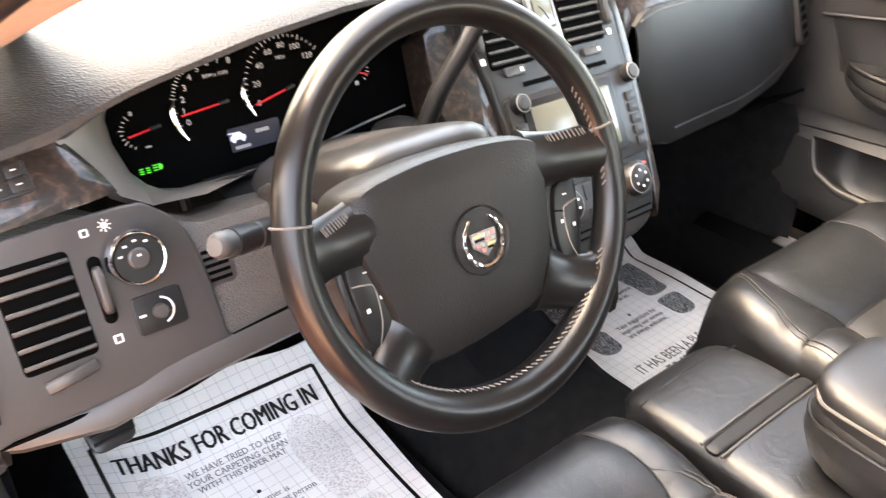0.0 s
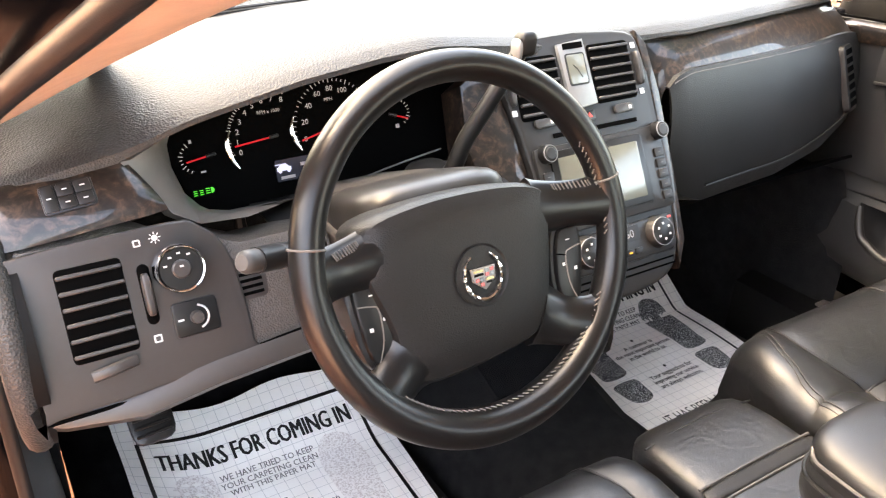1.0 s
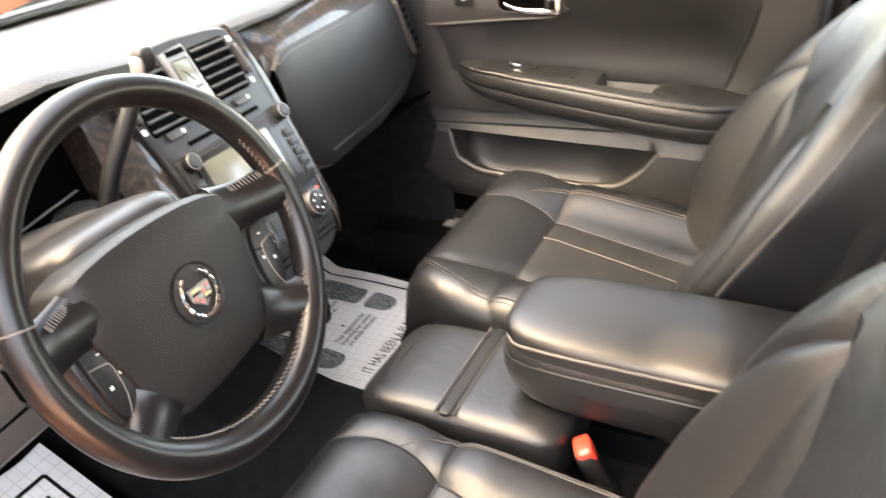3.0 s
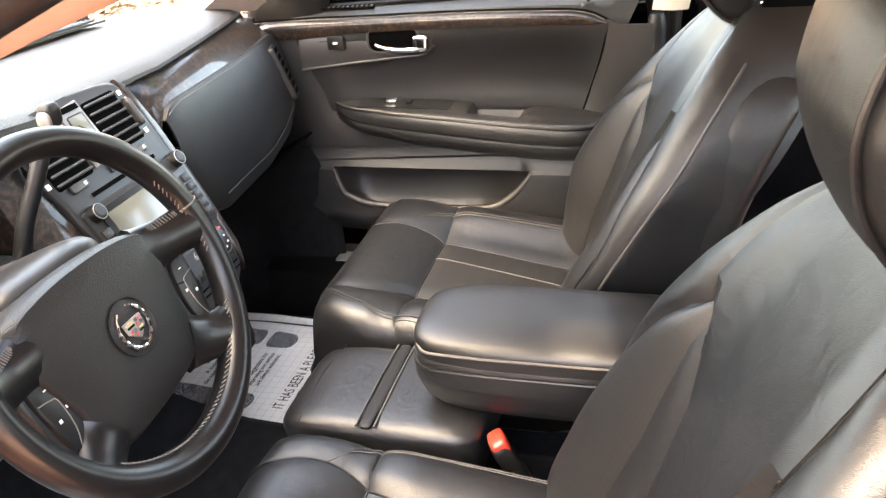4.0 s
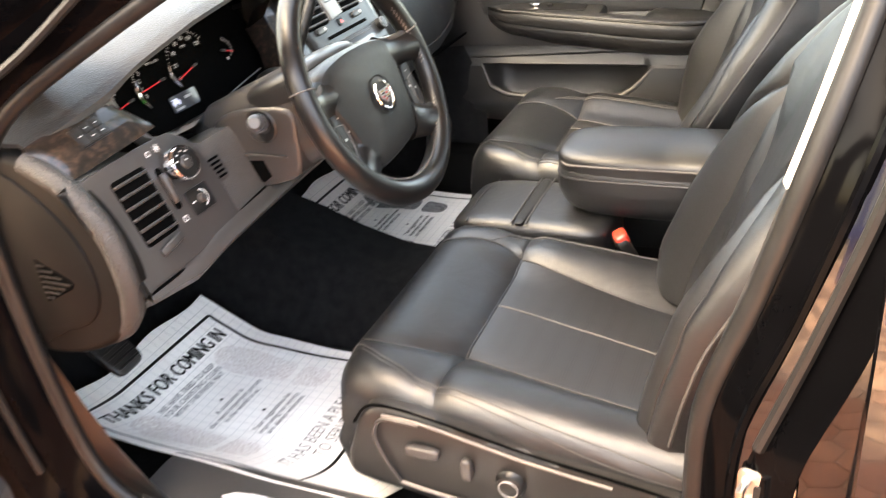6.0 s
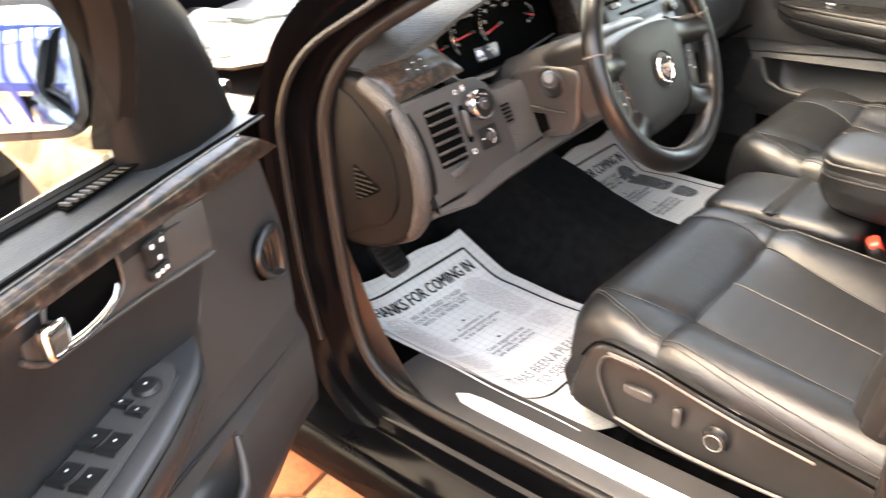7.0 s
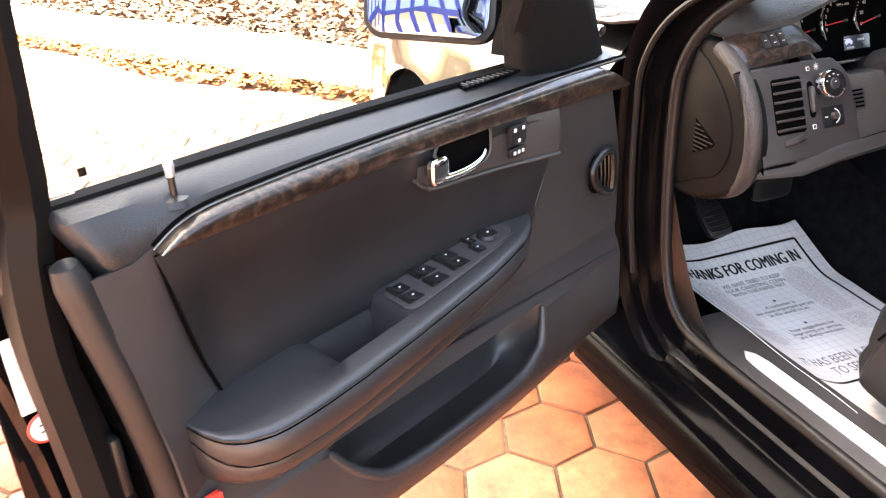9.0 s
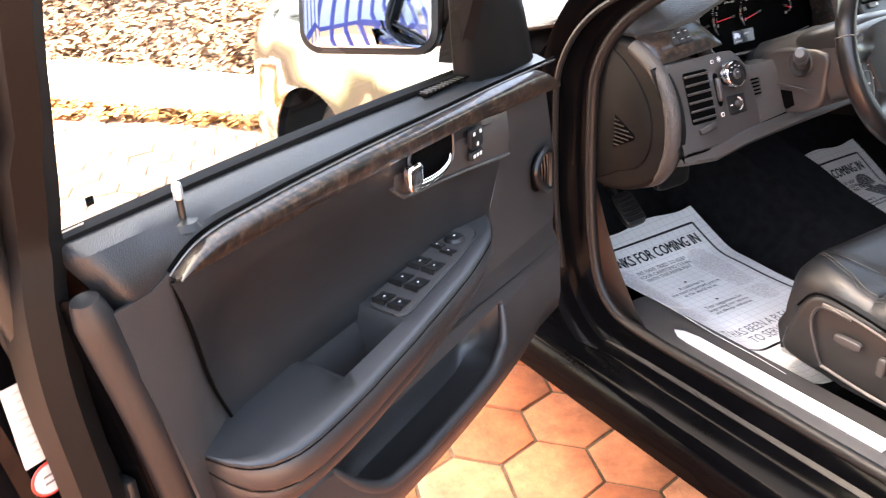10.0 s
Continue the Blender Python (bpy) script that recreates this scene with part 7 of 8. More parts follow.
    # a seam over the crest of the far bolster, a double one along the near edge
    for o, r in ((0.0, 0.0011), (0.035, 0.0008)):
        put("crest_seam", tube([Vector(ctop(insert ** 0.5 * lerp_curve([(-0.53, 0.90), (-0.2, 0.93), (-0.13, 0.905), (-0.1, 0.84), (-0.075, 0.75)], y) + o * (y < -0.1), y, z)) + Vector((0, 0, 0.0006)) for y, z in whole[7:]], r, 6, False, 2), PIPING)
        put("edge_seam", tube([Vector(ctop(-lerp_curve([(-0.53, 1.0), (-0.30, 0.95), (-0.1, 0.86), (0.0, 0.74), (0.03, 0.68)], y) - o, y, z)) + Vector((-0.0004, 0, 0.0006)) for y, z in whole[3:]], r, 6, False, 2), PIPING)
    # outer trim with the switches
    TR = [(0.0, 0.40), (0.03, 0.49), (0.06, 0.525), (0.14, 0.52), (0.28, 0.49), (0.42, 0.47), (0.5, 0.455), (0.5, 0.40), (0.46, 0.372), (0.2, 0.372), (0.05, 0.376)]
    tr = put("side_trim", slab([(-side * a, b) for a, b in TR], 0.05, Matrix(), 0.012, 3, 3), STACK, None, "brownish dark plastic side trim", basis((side * (W + 0.03), 0, 0), (0, side, 0), (0, 0, 1)))
    X = side * (W + 0.032)
    if side < 0:
        put("trim_line", tube([(X, -0.09, 0.395), (X - 0.004, -0.075, 0.43), (X - 0.004, -0.06, 0.475), (X - 0.003, -0.075, 0.51), (X, -0.13, 0.508)], 0.003, 8), SMOOTH, tr)
        put("trim_line", tube([(X, -0.09, 0.395), (X - 0.003, -0.2, 0.385), (X - 0.002, -0.34, 0.382), (X, -0.45, 0.385)], 0.003, 8), GREY, tr)
        put("trim_edge", tube([(X - 0.001, -0.075, 0.516), (X - 0.001, -0.14, 0.512), (X - 0.001, -0.28, 0.483), (X - 0.001, -0.40, 0.466)], 0.0022, 8), GREY, tr, "pale line along the upper edge")
        put("trim_gap", tube([(X + 0.004, -0.025, 0.49), (X + 0.003, -0.06, 0.5285), (X + 0.002, -0.14, 0.524), (X + 0.002, -0.28, 0.495), (X + 0.002, -0.42, 0.475), (X + 0.003, -0.5, 0.459)], 0.0022, 8), DARK, tr)
        put("seat_switch", rcube((X - 0.006, -0.135, 0.468), (0.007, 0.026, 0.009), 4, 8), SMOOTH, tr, "seat position switch")
        put("seat_switch", rcube((X - 0.006, -0.2, 0.452), (0.007, 0.008, 0.018), 4, 8), SMOOTH, tr)
        dl = put("lumbar_dial", lathe([(0, 0.012), (0.012, 0.012), (0.018, 0.009), (0.02, 0.002), (0.022, 0)], 28, Matrix.Translation((X - 0.003, -0.262, 0.44)) @ Matrix.Rotation(radians(-90), 4, "Y")), BLACK, tr, "round dark lumbar dial")
        put("dial_ring", tube([(X - 0.0152, -0.262 + 0.0135 * math.cos(math.pi * i / 6), 0.44 + 0.0135 * math.sin(math.pi * i / 6)) for i in range(12)], 0.0012, 6, True, 3), SILVER, dl)
        put("dial_cap", lathe([(0, 0.0135), (0.009, 0.013), (0.0115, 0.0118)], 20, Matrix.Translation((X - 0.003, -0.262, 0.44)) @ Matrix.Rotation(radians(-90), 4, "Y")), BLACK, dl)
    for k in (-1, 1):
        put("seat_rail", box((k * 0.19, -0.24, 0.345), (0.035, 0.56, 0.03), 0.006), STEEL, None, "steel seat rail")
    # backrest leaning back
    LB = Matrix.Translation((0, back - 0.53, 0.545)) @ Matrix.Rotation(radians(14), 4, "X")
    put("back_shell", rcube((0, -0.065, 0.22), (W - 0.02, 0.055, 0.27), 6, 12, lambda q: Vector((q.x * (1 - 0.2 * max(0, q.z / 0.27) ** 2), q.y - 0.05 * max(0, q.z / 0.27) ** 2, q.z)), LB), LEATHER, None, "black leather backrest")
    def base_y(z):
        return back + lerp_curve([(0.50, -0.45), (0.60, -0.475), (0.68, -0.50), (0.76, -0.53), (0.84, -0.565), (0.91, -0.60), (0.98, -0.64), (1.05, -0.69)], z)

    def ridge(v, z):
        return lerp_curve(ridges[v > 0], z)

    def half(z):
        return lerp_curve([(0.50, 0.235), (0.60, 0.25), (0.70, 0.252), (0.80, 0.243), (0.88, 0.222), (0.95, 0.19), (1.0, 0.158), (1.05, 0.115)], z)

    def surf(v, z):
        """A point of the front of the backrest; v runs from -1 to 1 across it and on round the flanks."""
        q = abs(v)
        t = min(1, max(0, (q - 0.3) / 0.5))
        y = base_y(z) + ridge(v, z) * t * t * (3 - 2 * t)
        for f, top, deep in ((shield, 1.03, 0.008), (inner, 0.89, 0.009), (arc, 0.874, 0.013)):
            if z < top:
                y -= deep * math.exp(-((q - f(z)) / 0.045) ** 2)
        if q > 0.84:
            e = min(1, (q - 0.84) / 0.16)
            y -= 0.045 * (1 - math.sqrt(max(0, 1 - e * e)))
        x = math.copysign(min(q, 1), v) * half(z)
        if q > 1:
            y -= (q - 1) * 1.0
            x *= 1 - 0.12 * (q - 1) / 0.13
        return (x, y, z)

    def patch(pname, v0, v1, z0, z1, mat, plabel, n=8, m=18):
        zs = [z0 + (z1 - z0) * i / m for i in range(m + 1)]
        return put(pname, loft([[surf(v0(z) + (v1(z) - v0(z)) * j / n, z) for j in range(n + 1)] for z in zs], thick=0.004), mat, None, plabel, None)

    def shield(z):
        return lerp_curve([(0.52, 0.03), (0.62, 0.13), (0.72, 0.26), (0.80, 0.40), (0.86, 0.56), (0.90, 0.66), (0.95, 0.72), (1.0, 0.76), (1.05, 0.8)], z)

    def inner(z):
        return lerp_curve([(0.50, 0.52), (0.62, 0.50), (0.70, 0.48), (0.80, 0.52), (0.86, 0.57), (0.90, 0.66), (0.95, 0.72), (1.05, 0.8)], z)

    def arc(z):
        return lerp_curve([(0.50, 0.90), (0.66, 0.90), (0.75, 0.86), (0.82, 0.76), (0.86, 0.66), (0.875, 0.60)], z)
    patch("back_shield", lambda z: -shield(z), shield, 0.52, 1.05, LEATHER, "smooth upper back panel with an embossed badge", 16)
    for k in (-1, 1):
        patch("back_insert", lambda z: k * shield(z), lambda z: k * inner(z), 0.50, 0.90, LEATHER_SOFT, "smooth back insert", 6)
        patch("back_bolster", lambda z: k * inner(z), lambda z: k * max(arc(z), inner(z) + 0.002), 0.50, 0.875, PERF, "finely perforated side bolster", 8)
        patch("bolster_flank", lambda z: k * (max(arc(z), inner(z) + 0.002) if z < 0.875 else inner(z)), lambda z: k * 1.13, 0.50, 1.05, LEATHER, "smooth leather flank of the backrest", 16, 30)
        put("back_piping", tube([Vector(surf(k * 1.0, z)) + Vector((k * 0.001, 0.0, 0)) for z in (0.52, 0.6, 0.68, 0.76, 0.84, 0.9, 0.96, 0.985)], 0.0026, 8, False, 4), PIPING)
        for f, z0, z1 in ((inner, 0.50, 0.89), (shield, 0.53, 1.04)):
            put("back_seam", tube([Vector(surf(k * f(z0 + (z1 - z0) * i / 14), z0 + (z1 - z0) * i / 14)) + Vector((0, 0.0004, 0)) for i in range(15)], 0.0024, 6, False, 2), BLACK)
        put("back_seam", tube([Vector(surf(k * max(arc(z), inner(z)), z)) + Vector((0, 0.0006, 0)) for z in (0.52, 0.58, 0.64, 0.70, 0.75, 0.79, 0.82, 0.845, 0.86, 0.872)], 0.0034, 8, False, 3), LEATHER)
    BD = Matrix.Translation((0, back - 0.5995, 0.912)) @ Matrix.Rotation(radians(27), 4, "X") @ Matrix.Scale(0.75, 4)
    put("embossed_badge", join(*[tube([(-0.026 + 0.011 * i, 0.0, -0.014), (-0.021 + 0.011 * i, 0.001, 0.004), (-0.013 + 0.011 * i, 0.0, 0.014)], 0.0013, 8) for i in range(5)], tube([(-0.045, -0.001, -0.022), (-0.03, 0.0, -0.008), (-0.01, 0.0005, -0.016), (0.02, 0.0005, -0.006), (0.046, -0.001, 0.022)], 0.001, 8), tube([(-0.03, -0.001, 0.012), (0.0, 0.0, 0.022), (0.03, 0.0, 0.014), (0.044, -0.001, 0.002)], 0.001, 8)), LEATHER, None, "embossed script badge", BD)
    # head restraint
    def head(q):
        """The restraint leans back and narrows towards its foot."""
        t = max(0, -q.z / 0.1)
        return Vector((q.x * (1 - 0.2 * t), q.y * (1 - 0.4 * t) + 0.9 * (0.142 ** 2 - q.x ** 2) * (1 if q.y > 0 else 0.3) - 0.035 * t * t + 0.01 * q.z / 0.1, q.z))
    put("head_restraint", rcube((0, 0.005, 0.588), (0.142, 0.058, 0.1), 3.0, 16, head, LB), LEATHER, None, "rounded black leather head restraint")
    for k in (-1, 1):
        loop = []
        for i in range(24):
            c, w = math.cos(math.pi * i / 12), math.sin(math.pi * i / 12)
            q = head(Vector((k * 0.112, 0.0505 * math.copysign(abs(c) ** 0.66, c), 0.087 * math.copysign(abs(w) ** 0.66, w))))
            loop.append((q.x, q.y + 0.005, q.z + 0.588))
        put("restraint_piping", tube(loop, 0.0032, 8, True, 3), LEATHER, None, "", LB)
    for k in (-1, 1):
        put("restraint_post", tube([(k * 0.06, -0.075, 0.4), (k * 0.06, -0.05, 0.53)], 0.006, 8, False, 1), CHROME, None, "", LB)
    return s


build_seat("driver_seat", "black leather driver seat with perforated inserts and power switches", -0.375, 0.50, -1, ([(0.50, 0.035), (0.57, 0.04), (0.70, 0.043), (0.785, 0.026), (0.85, 0.014), (0.93, 0.008), (1.05, 0.0)], [(0.50, 0.07), (0.57, 0.083), (0.62, 0.077), (0.68, 0.072), (0.76, 0.062), (0.84, 0.058), (0.91, 0.047), (0.98, 0.028), (1.05, 0.0)]), 1.0)
build_seat("passenger_seat", "black leather passenger seat with dark piping", 0.40, 0.575, 1, ([(0.50, 0.055), (0.64, 0.048), (0.70, 0.03), (0.845, 0.004), (0.96, 0.0), (1.05, 0.0)], [(0.50, 0.07), (0.565, 0.078), (0.696, 0.095), (0.807, 0.078), (0.91, 0.045), (0.97, 0.025), (1.05, 0.0)]), 0.62, 0.007, 0.024)

mid = thing("middle_seat", (0.01, 0.3, 0.33), "narrow black leather middle seat with a dark strap", "car seat")
part("cushion", rcube((0.006, 0.385, 0.497), (0.108, 0.155, 0.052), 7, 14, lambda q: Vector((q.x, q.y + 0.01 * q.z / 0.052 * (q.y > 0.1), q.z - 0.012 * max(0, (q.y - 0.06) / 0.09) ** 2))), LEATHER, mid)
for y in (0.383, 0.411):
    part("strap_edge", tube([(-0.10, y, 0.5475), (0.006, y, 0.5505), (0.112, y, 0.5475)], 0.0022, 6), PIPING, mid)
part("strap", rcube((0.006, 0.397, 0.5455), (0.1075, 0.012, 0.0055), 5, 8), PAD, mid, "dark vinyl band across the cushion")
part("cushion_seam", tube([(-0.098, 0.505, 0.540), (0.006, 0.512, 0.543), (0.11, 0.505, 0.540)], 0.0014, 6), BLACK, mid)
part("backrest", rcube((0.012, -0.17, 0.58), (0.11, 0.06, 0.16), 6, 10), LEATHER, mid)
arm = thing("folding_armrest", (0.03, 0.1, 0.55), "folded-down black leather centre armrest with a stitched lid", "armrest")
part("armrest_body", rcube((0.035, 0.105, 0.60), (0.098, 0.235, 0.058), 5, 14, lambda q: Vector((q.x * (1 - 0.1 * max(0, -q.z / 0.058)), q.y - 0.02 * max(0, -q.z / 0.058) * (q.y > 0), q.z))), LEATHER, arm, "rounded leather armrest body")
lid = part("lid", rcube((0.035, 0.105, 0.644), (0.096, 0.235, 0.030), 4.5, 14, lambda q: Vector((q.x, q.y, q.z + 0.008 * (1 - (q.x / 0.096) ** 2)))), LEATHER_SOFT, arm, "soft leather lid")
part("lid_seam", tube([(-0.058, -0.05, 0.655), (-0.061, 0.1, 0.655), (-0.058, 0.27, 0.654), (-0.04, 0.322, 0.652), (0.035, 0.338, 0.652), (0.11, 0.322, 0.652), (0.13, 0.26, 0.654)], 0.0022, 6), STITCH, lid)
part("lid_gap", tube([(-0.060, -0.05, 0.628), (-0.064, 0.1, 0.628), (-0.061, 0.27, 0.628), (-0.042, 0.326, 0.628), (0.035, 0.342, 0.628), (0.112, 0.326, 0.628), (0.132, 0.26, 0.628)], 0.0025, 6), BLACK, arm)

bk = thing("belt_buckle", (-0.07, 0.19, 0.45), "black seat belt buckle with a red release button", "seat belt")
BK = basis((-0.068, 0.200, 0.500), (0.9, 0.43, 0.0), (-0.15, 0.42, 0.9))
part("buckle_body", rcube((0, -0.02, 0), (0.022, 0.05, 0.014), 5, 8, None, BK), BLACK, bk)
part("release_button", rcube((0, 0.022, 0.003), (0.0185, 0.0125, 0.0125), 5, 8, None, BK), RED, bk, "red release button")
part("buckle_stem", tube([(-0.075, 0.185, 0.48), (-0.08, 0.15, 0.44), (-0.085, 0.10, 0.40)], 0.014, 8, False, 4, 0.5), BLACK, bk)


# ---- paper mats ----
def paper_mat(name, label, at, turn, rise, seed, worn):
    """A printed sheet; its own u runs across and v up it, from the first print dot; rise gives (y, z) along v."""
    m = thing(name, (at[0], at[1], rise(0.0, 0.0)[1]), label, "floor mat", "paper floor mats")
    rnd = random.Random(seed)
    ph = [rnd.uniform(0, 6) for _ in range(4)]
    ca, sa = math.cos(radians(turn)), math.sin(radians(turn))

    def lay(u, v, lift=0.0):
        dy, z = rise(u, v)
        z += 0.003 * math.sin(9 * u + ph[0]) * math.sin(7 * v + ph[1]) + 0.0015 * math.sin(26 * v + 4 * u + ph[2])
        return Vector((at[0] + ca * u - sa * dy, at[1] + sa * u + ca * dy, z + lift))
    U, V0, V1 = 0.222, -0.45, 0.222
    rows = []
    for j in range(41):
        v = V0 + (V1 - V0) * j / 40
        rows.append([lay((-U + 2 * U * i / 24) + 0.005 * math.sin(9 * v + ph[3]) * (i in (0, 24)), v + 0.006 * math.sin(13 * i / 24 + ph[1]) * (j in (0, 40))) for i in range(25)])
    part("paper_sheet", loft(rows, thick=0.0008), PAPER, m, "white printed paper")

    def drape(bm, lift=0.0016):
        for w in bm.verts:
            w.co = lay(w.co.x, w.co.y, lift + w.co.z)
        return bm

    def bar(ax, ay, bx, by, w):
        n = 30
        d = Vector((bx - ax, by - ay, 0))
        o = Vector((-d.y, d.x, 0)).normalized() * w / 2
        return drape(loft([[Vector((ax, ay, 0)) + d * i / n - o, Vector((ax, ay, 0)) + d * i / n + o] for i in range(n + 1)]))

    def words(text, size, v, squeeze, bold, ink=PRINT):
        ob = lettering(text, size, Matrix.Translation((0, v, 0)), ink, m, "CENTER", 0.0, "lettering", squeeze, 0.0)
        b2 = bmesh.new()
        b2.from_mesh(ob.data)
        src = b2.faces[:]
        for k in (-1, 1):
            if bold:
                dup = bmesh.ops.duplicate(b2, geom=src)["geom"]
                bmesh.ops.translate(b2, verts=[e for e in dup if isinstance(e, bmesh.types.BMVert)], vec=(bold * k, 0, 0.0001 * k))
        drape(b2, 0.0022)
        b2.to_mesh(ob.data)
        b2.free()
        return ob
    L, B, T = 0.188, -0.305, 0.172
    for q in ((-L, T, L, T), (-L, B, -L, T), (L, B, L, T), (-L, B, L, B)):
        part("border_line", bar(*q, 0.0065), BLACK, m)
    words("THANKS FOR COMING IN", 0.047, T - 0.062, 0.61, 0.0012)
    words("WE HAVE TRIED TO KEEP\nYOUR CARPETING CLEAN\nWITH THIS PAPER MAT", 0.0165, T - 0.095, 0.86, 0.0002, PRINT_FAINT if worn else PRINT)
    words("A customer is\nthe most important person\nin the world to us.", 0.0165, -0.024, 0.86, 0.0002, PRINT_FAINT if worn else PRINT)
    words("Your suggestions for\nimproving our service\nare always welcome.", 0.0165, -0.124, 0.86, 0.0002, PRINT_FAINT if worn else PRINT)
    words("IT HAS BEEN A PLEASURE\nTO SERVE YOU", 0.036, B + 0.058, 0.66, 0.0, PRINT_FAINT if worn else PRINT)
    for v in (0.0, -0.1):
        part("print_dot", drape(lathe([(0, 0), (0.0038, 0)], 12, Matrix.Translation((0, v, 0)))), BLACK, m)

    def shoe(sx, sy, flip):
        sole = [(0.0, 0.10), (0.03, 0.088), (0.044, 0.05), (0.042, 0.0), (0.034, -0.05), (0.029, -0.082), (-0.026, -0.082), (-0.032, -0.04), (-0.036, 0.0), (-0.036, 0.05), (-0.024, 0.088)]
        heel = [(-0.027, -0.102), (0.028, -0.102), (0.032, -0.128), (0.025, -0.16), (0.0, -0.17), (-0.025, -0.16), (-0.031, -0.128)]
        for o in (sole, heel):
            pts = [p for p in smooth_path([(sx + flip * x, sy + y, 0) for x, y in o], 4, True)]
            c = sum(pts, Vector()) / len(pts)
            part("shoe_print", drape(loft([[c.lerp(p, q) for p in pts] for q in (0.03, 0.3, 0.55, 0.8, 1)], closed=True), 0.0012), SMUDGE if worn else SPECKLE, m, "brownish trodden shoe print" if worn else "grey speckled shoe print")
    shoe(0.118, 0.0, 1)
    shoe(-0.118, 0.0, -1)
    return m


def driver_rise(u, v):
    """Flat on the floor, up the toe board in front and over the sill trim beside the door."""
    a = max(0, v - 0.03)
    b = min(a, 0.06)
    slope = 0.47 * (b * b / 0.12 + (a - b))
    side = max(0, (-0.08 - u) / 0.09)
    return v - 0.16 * slope, 0.289 + slope * 0.95 + 0.04 * side ** 1.5 * (1 if v < 0.05 else max(0.3, 1 - (v - 0.05) * 5))


def passenger_rise(u, v):
    a = max(0, v - 0.05)
    return v - 0.2 * a, 0.25 + 0.55 * a


paper_mat("paper_floor_mat", "white printed paper mat lying crooked in the driver footwell", (-0.454, 0.902), -1.5, driver_rise, 2, True)
paper_mat("paper_floor_mat", "white printed paper mat with shoe prints in the passenger footwell", (0.40, 0.995), 0.0, passenger_rise, 4, False)

pedal = thing("parking_brake_pedal", (-0.62, 0.95, 0.52), "black ribbed rubber parking brake pedal", "pedal")
PB = basis((-0.635, 0.925, 0.525), (1, 0.0, 0.05), (0, 0.75, 0.66))
part("pedal_pad", rcube((0, 0, 0), (0.03, 0.042, 0.008), 5, 8, None, PB), BLACK, pedal)
for i in range(6):
    part("rib", box((0, -0.03 + 0.012 * i, 0.0085), (0.05, 0.005, 0.003), 0.001, 1, PB), RUBBER, pedal)
part("pedal_arm", tube([(-0.635, 0.94, 0.53), (-0.64, 1.05, 0.62), (-0.64, 1.1, 0.75)], 0.01, 8), BLACK, pedal)
pedal2 = thing("brake_pedal", (-0.40, 1.0, 0.5), "wide black brake pedal in the dark footwell", "pedal")
part("pedal_pad", rcube((-0.40, 1.02, 0.52), (0.055, 0.012, 0.03), 5, 8), BLACK, pedal2)
part("pedal_arm", tube([(-0.40, 1.03, 0.53), (-0.40, 1.15, 0.62), (-0.40, 1.2, 0.75)], 0.01, 8), BLACK, pedal2)


# ---- things round the car ----
fence = thing("blue_fence", (-4.9, -1.0, 0), "tall fence of blue painted steel bars", "fence")
for z in (0.7, 2.3):
    part("rail", box((-4.9, -1.0, z), (0.06, 9.0, 0.16), 0.004, 1), BLUE, fence)
bar_me = None
for i in range(26):
    if bar_me is None:
        ob = part("bar", box((0, 0, 1.2), (0.05, 0.10, 2.4), 0.004, 1), BLUE, fence)
        bar_me = ob.data
    else:
        ob = new("bar", bar_me)
        ob.parent = fence
        ob.matrix_parent_inverse = fence.matrix_basis.inverted()
    ob.matrix_basis = Matrix.Translation((-4.9, -5.4 + 0.34 * i, 0))
house = thing("white_building", (-12, 0, 0), "plain white stucco building beyond the fence", "building")
part("wall", box((-12.5, -1, 1.6), (0.4, 16, 3.2), 0.02, 1), RENDER, house)
part("parapet", box((-12.45, -1, 3.3), (0.6, 16.2, 0.2), 0.03, 1), CONCRETE, house)


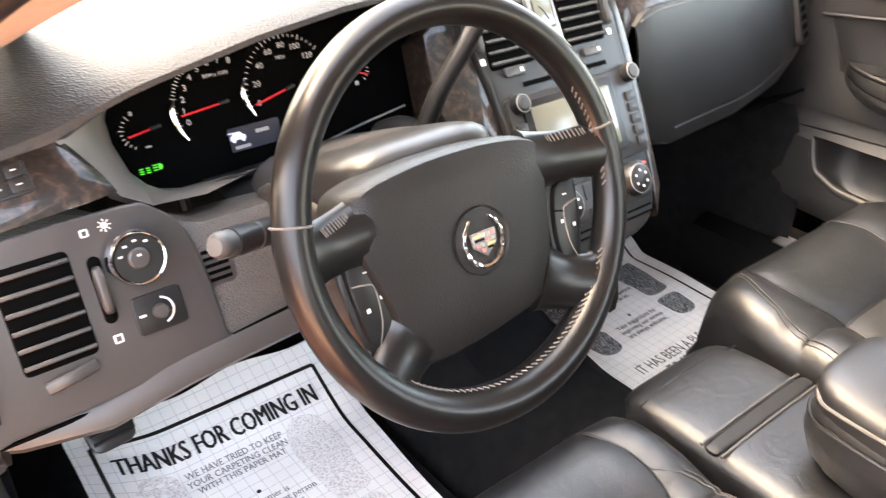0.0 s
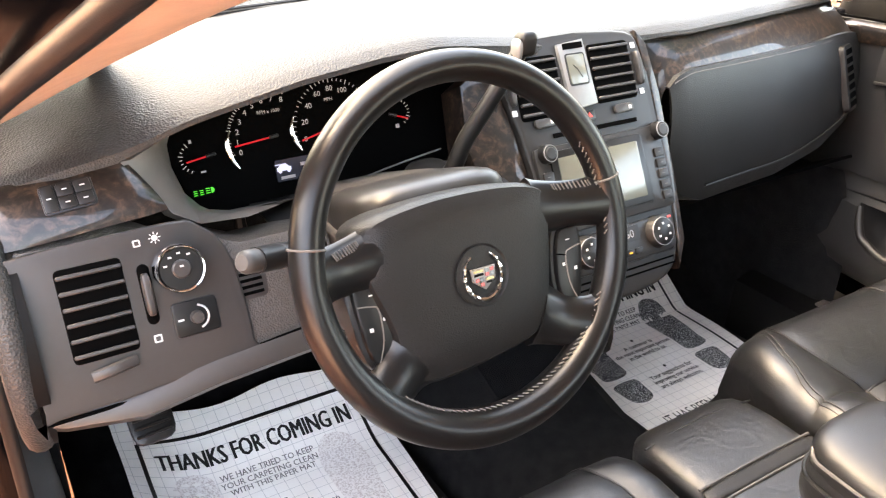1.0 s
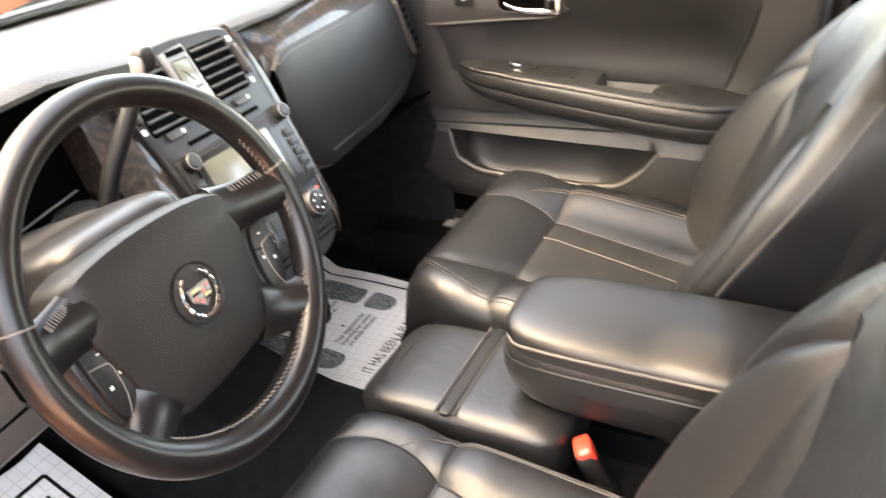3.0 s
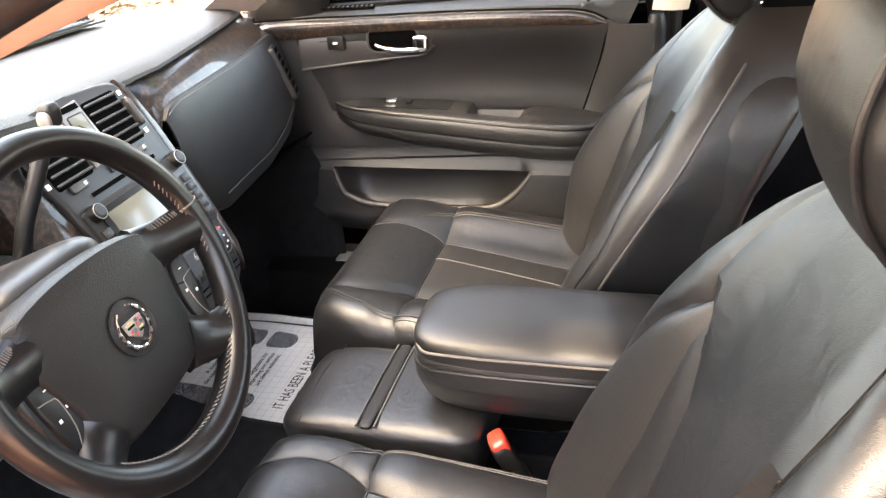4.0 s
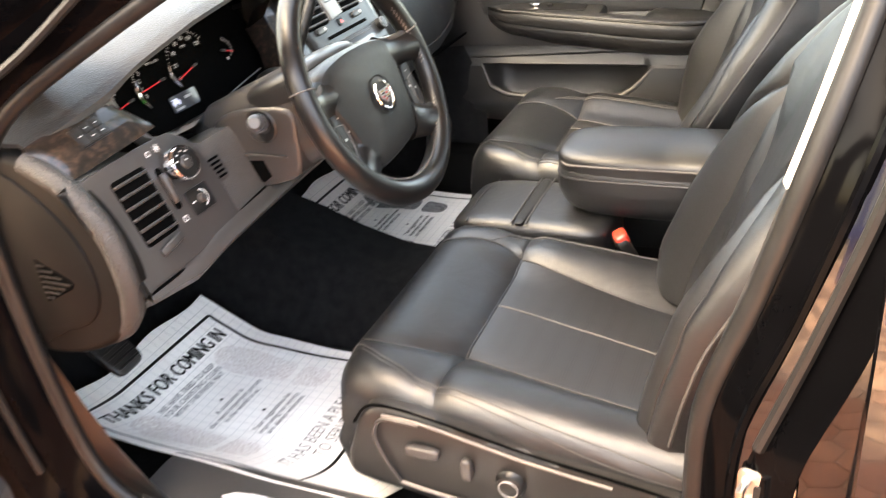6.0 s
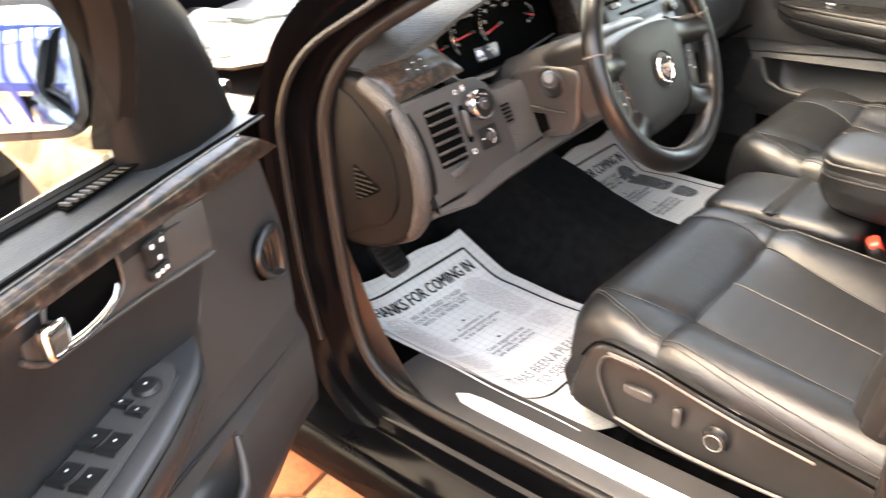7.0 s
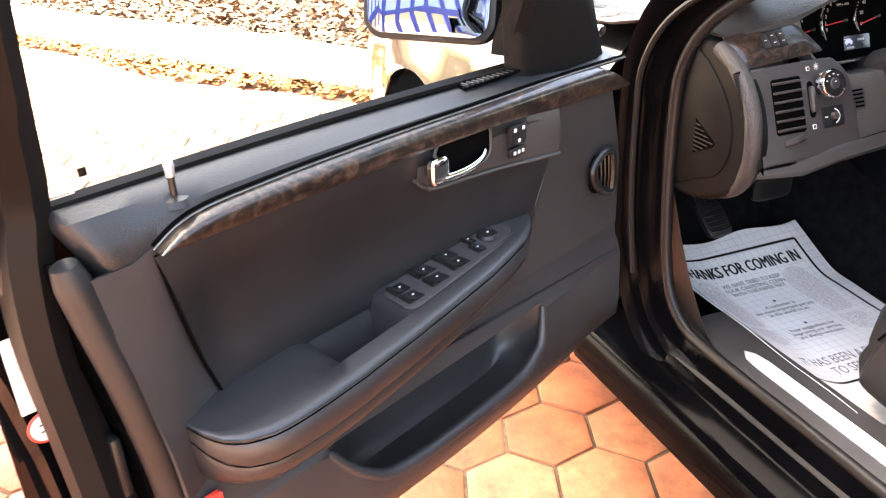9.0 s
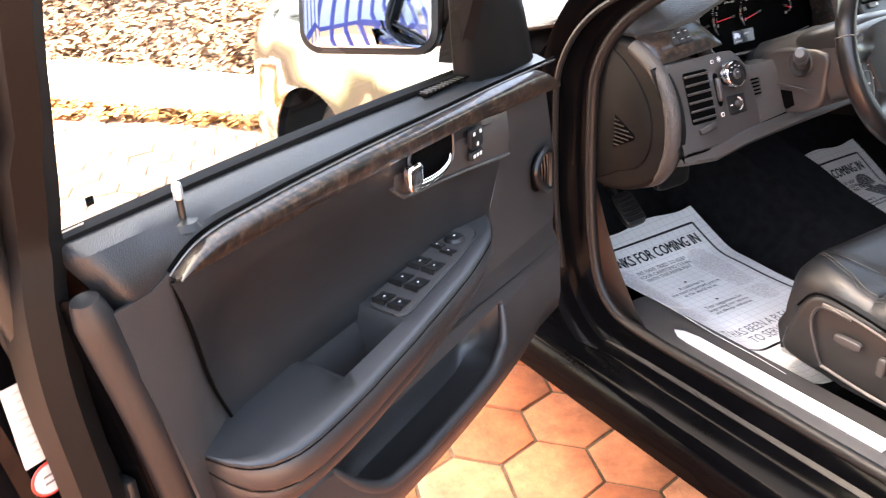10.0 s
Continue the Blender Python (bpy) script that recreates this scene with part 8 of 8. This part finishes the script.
def tree(place, height, spread, seed, label, crown=None, dense=130):
    rnd = random.Random(seed)
    t = thing("tree", place, label, "tree", "trees round the drive")
    p = Vector(place)
    bms = [tube([p + Vector((0, 0, -0.1)), p + Vector((0.08, 0.05, height * 0.3)), p + Vector((-0.05, 0.1, height * 0.62)), p + Vector((0.1, 0, height * 0.9))], lambda q: 0.17 * (1 - 0.8 * q), 10)]
    tips = []
    for i in range(11):
        a, z = rnd.uniform(0, 6.3), height * rnd.uniform(0.4, 0.85)
        e = p + Vector((math.cos(a) * spread * rnd.uniform(0.5, 1), math.sin(a) * spread * rnd.uniform(0.5, 1), z + height * rnd.uniform(0.05, 0.3)))
        b = p + Vector((0, 0.05, z))
        bms.append(tube([b, b.lerp(e, 0.5) + Vector((0, 0, 0.2)), e], lambda q: 0.06 * (1 - 0.8 * q), 6))
        if crown:
            e = Vector(crown) + Vector((rnd.uniform(-1, 1), rnd.uniform(-1, 1), rnd.uniform(-0.4, 0.4))) * spread * 0.75
            bms[-1].free()
            bms[-1] = tube([b, b.lerp(e, 0.5) + Vector((0, 0, 0.3)), e], lambda q: 0.07 * (1 - 0.8 * q), 6)
        tips += [b.lerp(e, 0.6), e, b.lerp(e, 0.85)]
    part("trunk", join(*bms), BARK, t)
    V, F = [], []
    for c in tips:
        for _ in range(dense):
            d = Vector((rnd.gauss(0, 1), rnd.gauss(0, 1), rnd.gauss(0, 0.7)))
            q = c + d * spread * 0.2
            r = Euler((rnd.uniform(0, 6), rnd.uniform(0, 6), rnd.uniform(0, 6))).to_matrix()
            s = rnd.uniform(0.06, 0.14)
            k = len(V)
            V += [q + r @ Vector(w) * s for w in ((-1, 0, 0), (0, -0.4, 0.1), (1, 0, 0), (0, 0.4, 0.1))]
            F.append((k, k + 1, k + 2, k + 3))
    me = bpy.data.meshes.new("crown")
    me.from_pydata(V, [], F)
    me.materials.append(LEAF)
    ob = new("crown", me)
    ob.parent = t
    ob.matrix_parent_inverse = t.matrix_basis.inverted()
    return t


# First tree is an added sun blocker, its crown set between sun and cabin.
tree((-6.4, 7.2, 0.2), 9.0, 2.5, 9, "unseen leafy tree added to keep the sun off the car", (-4.0, 4.7, 7.2), 1300)
tree((-1.6, 11.0, 0.3), 6.0, 2.4, 1, "leafy tree standing in the mulch bed")
tree((3.5, 13.0, 0.4), 7.0, 2.8, 2, "tall leafy tree beyond the bonnet")
tree((-9.0, 7.5, 0.2), 6.5, 2.5, 3, "leafy tree beside the fence")
tree((4.6, 1.3, 0.0), 6.0, 2.0, 4, "tree with a reddish trunk beyond the passenger window", (3.9, -0.3, 4.9), 260)


# ---- hexagonal paving ----
SIDE, TH0 = 0.1165, 10.0
C0 = Vector((-0.778, 0.947, 0))
E1 = Vector((math.cos(radians(TH0 + 30)), math.sin(radians(TH0 + 30)), 0)) * SIDE * math.sqrt(3)
E2 = Vector((math.cos(radians(TH0 + 90)), math.sin(radians(TH0 + 90)), 0)) * SIDE * math.sqrt(3)
pave = thing("paving", (-1, 1, 0), "worn hexagonal terracotta pavers with sandy joints", "pavement", kind="structure")


def hexagon(grow, z):
    return [(math.cos(radians(TH0 + 60 * k)) * SIDE * grow, math.sin(radians(TH0 + 60 * k)) * SIDE * grow, z) for k in range(6)]


hex_bm = bmesh.new()
rings = [[hex_bm.verts.new(p) for p in hexagon(g, z)] for g, z in ((0.970, -0.02), (0.968, -0.004), (0.945, 0.003), (0.86, 0.0055))]
for a, b in zip(rings, rings[1:]):
    for k in range(6):
        hex_bm.faces.new((a[k], a[(k + 1) % 6], b[(k + 1) % 6], b[k]))
hex_bm.faces.new(rings[-1])
rnd = random.Random(11)
near, far_v, far_f, hex_me = 0, [], [], None
spots = []
for i in range(-60, 61):
    for j in range(-60, 61):
        p = C0 + E1 * i + E2 * j
        off = (p - K0).dot(KN)
        if -7 < p.x < 9 and -5 < p.y < 12 and off < -0.05:
            spots.append(((p - Vector((-1.1, 0.9, 0))).length, p))
spots.sort(key=lambda q: q[0])
for n_, (dist, p) in enumerate(spots):
    turn = Matrix.Translation(p + Vector((0, 0, rnd.uniform(-0.003, 0.002)))) @ Euler((rnd.uniform(-0.012, 0.012), rnd.uniform(-0.012, 0.012), rnd.uniform(-0.02, 0.02))).to_matrix().to_4x4()
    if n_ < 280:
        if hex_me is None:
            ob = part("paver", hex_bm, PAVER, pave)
            hex_me = ob.data
        else:
            ob = new("paver", hex_me)
            ob.parent = pave
            ob.matrix_parent_inverse = pave.matrix_basis.inverted()
        ob.matrix_basis = turn
    else:
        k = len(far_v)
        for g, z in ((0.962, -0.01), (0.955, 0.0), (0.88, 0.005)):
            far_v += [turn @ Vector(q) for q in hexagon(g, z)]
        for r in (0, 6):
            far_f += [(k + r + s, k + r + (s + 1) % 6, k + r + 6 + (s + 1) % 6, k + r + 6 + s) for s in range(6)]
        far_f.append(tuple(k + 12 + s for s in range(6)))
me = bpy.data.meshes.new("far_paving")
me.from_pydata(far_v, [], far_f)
me.materials.append(PAVER_SUNLIT)
tagged(new("far_paving", me), "hexagonal terracotta pavers of the drive, the sunlight put into their paler colour", "pavement", kind="stuff")
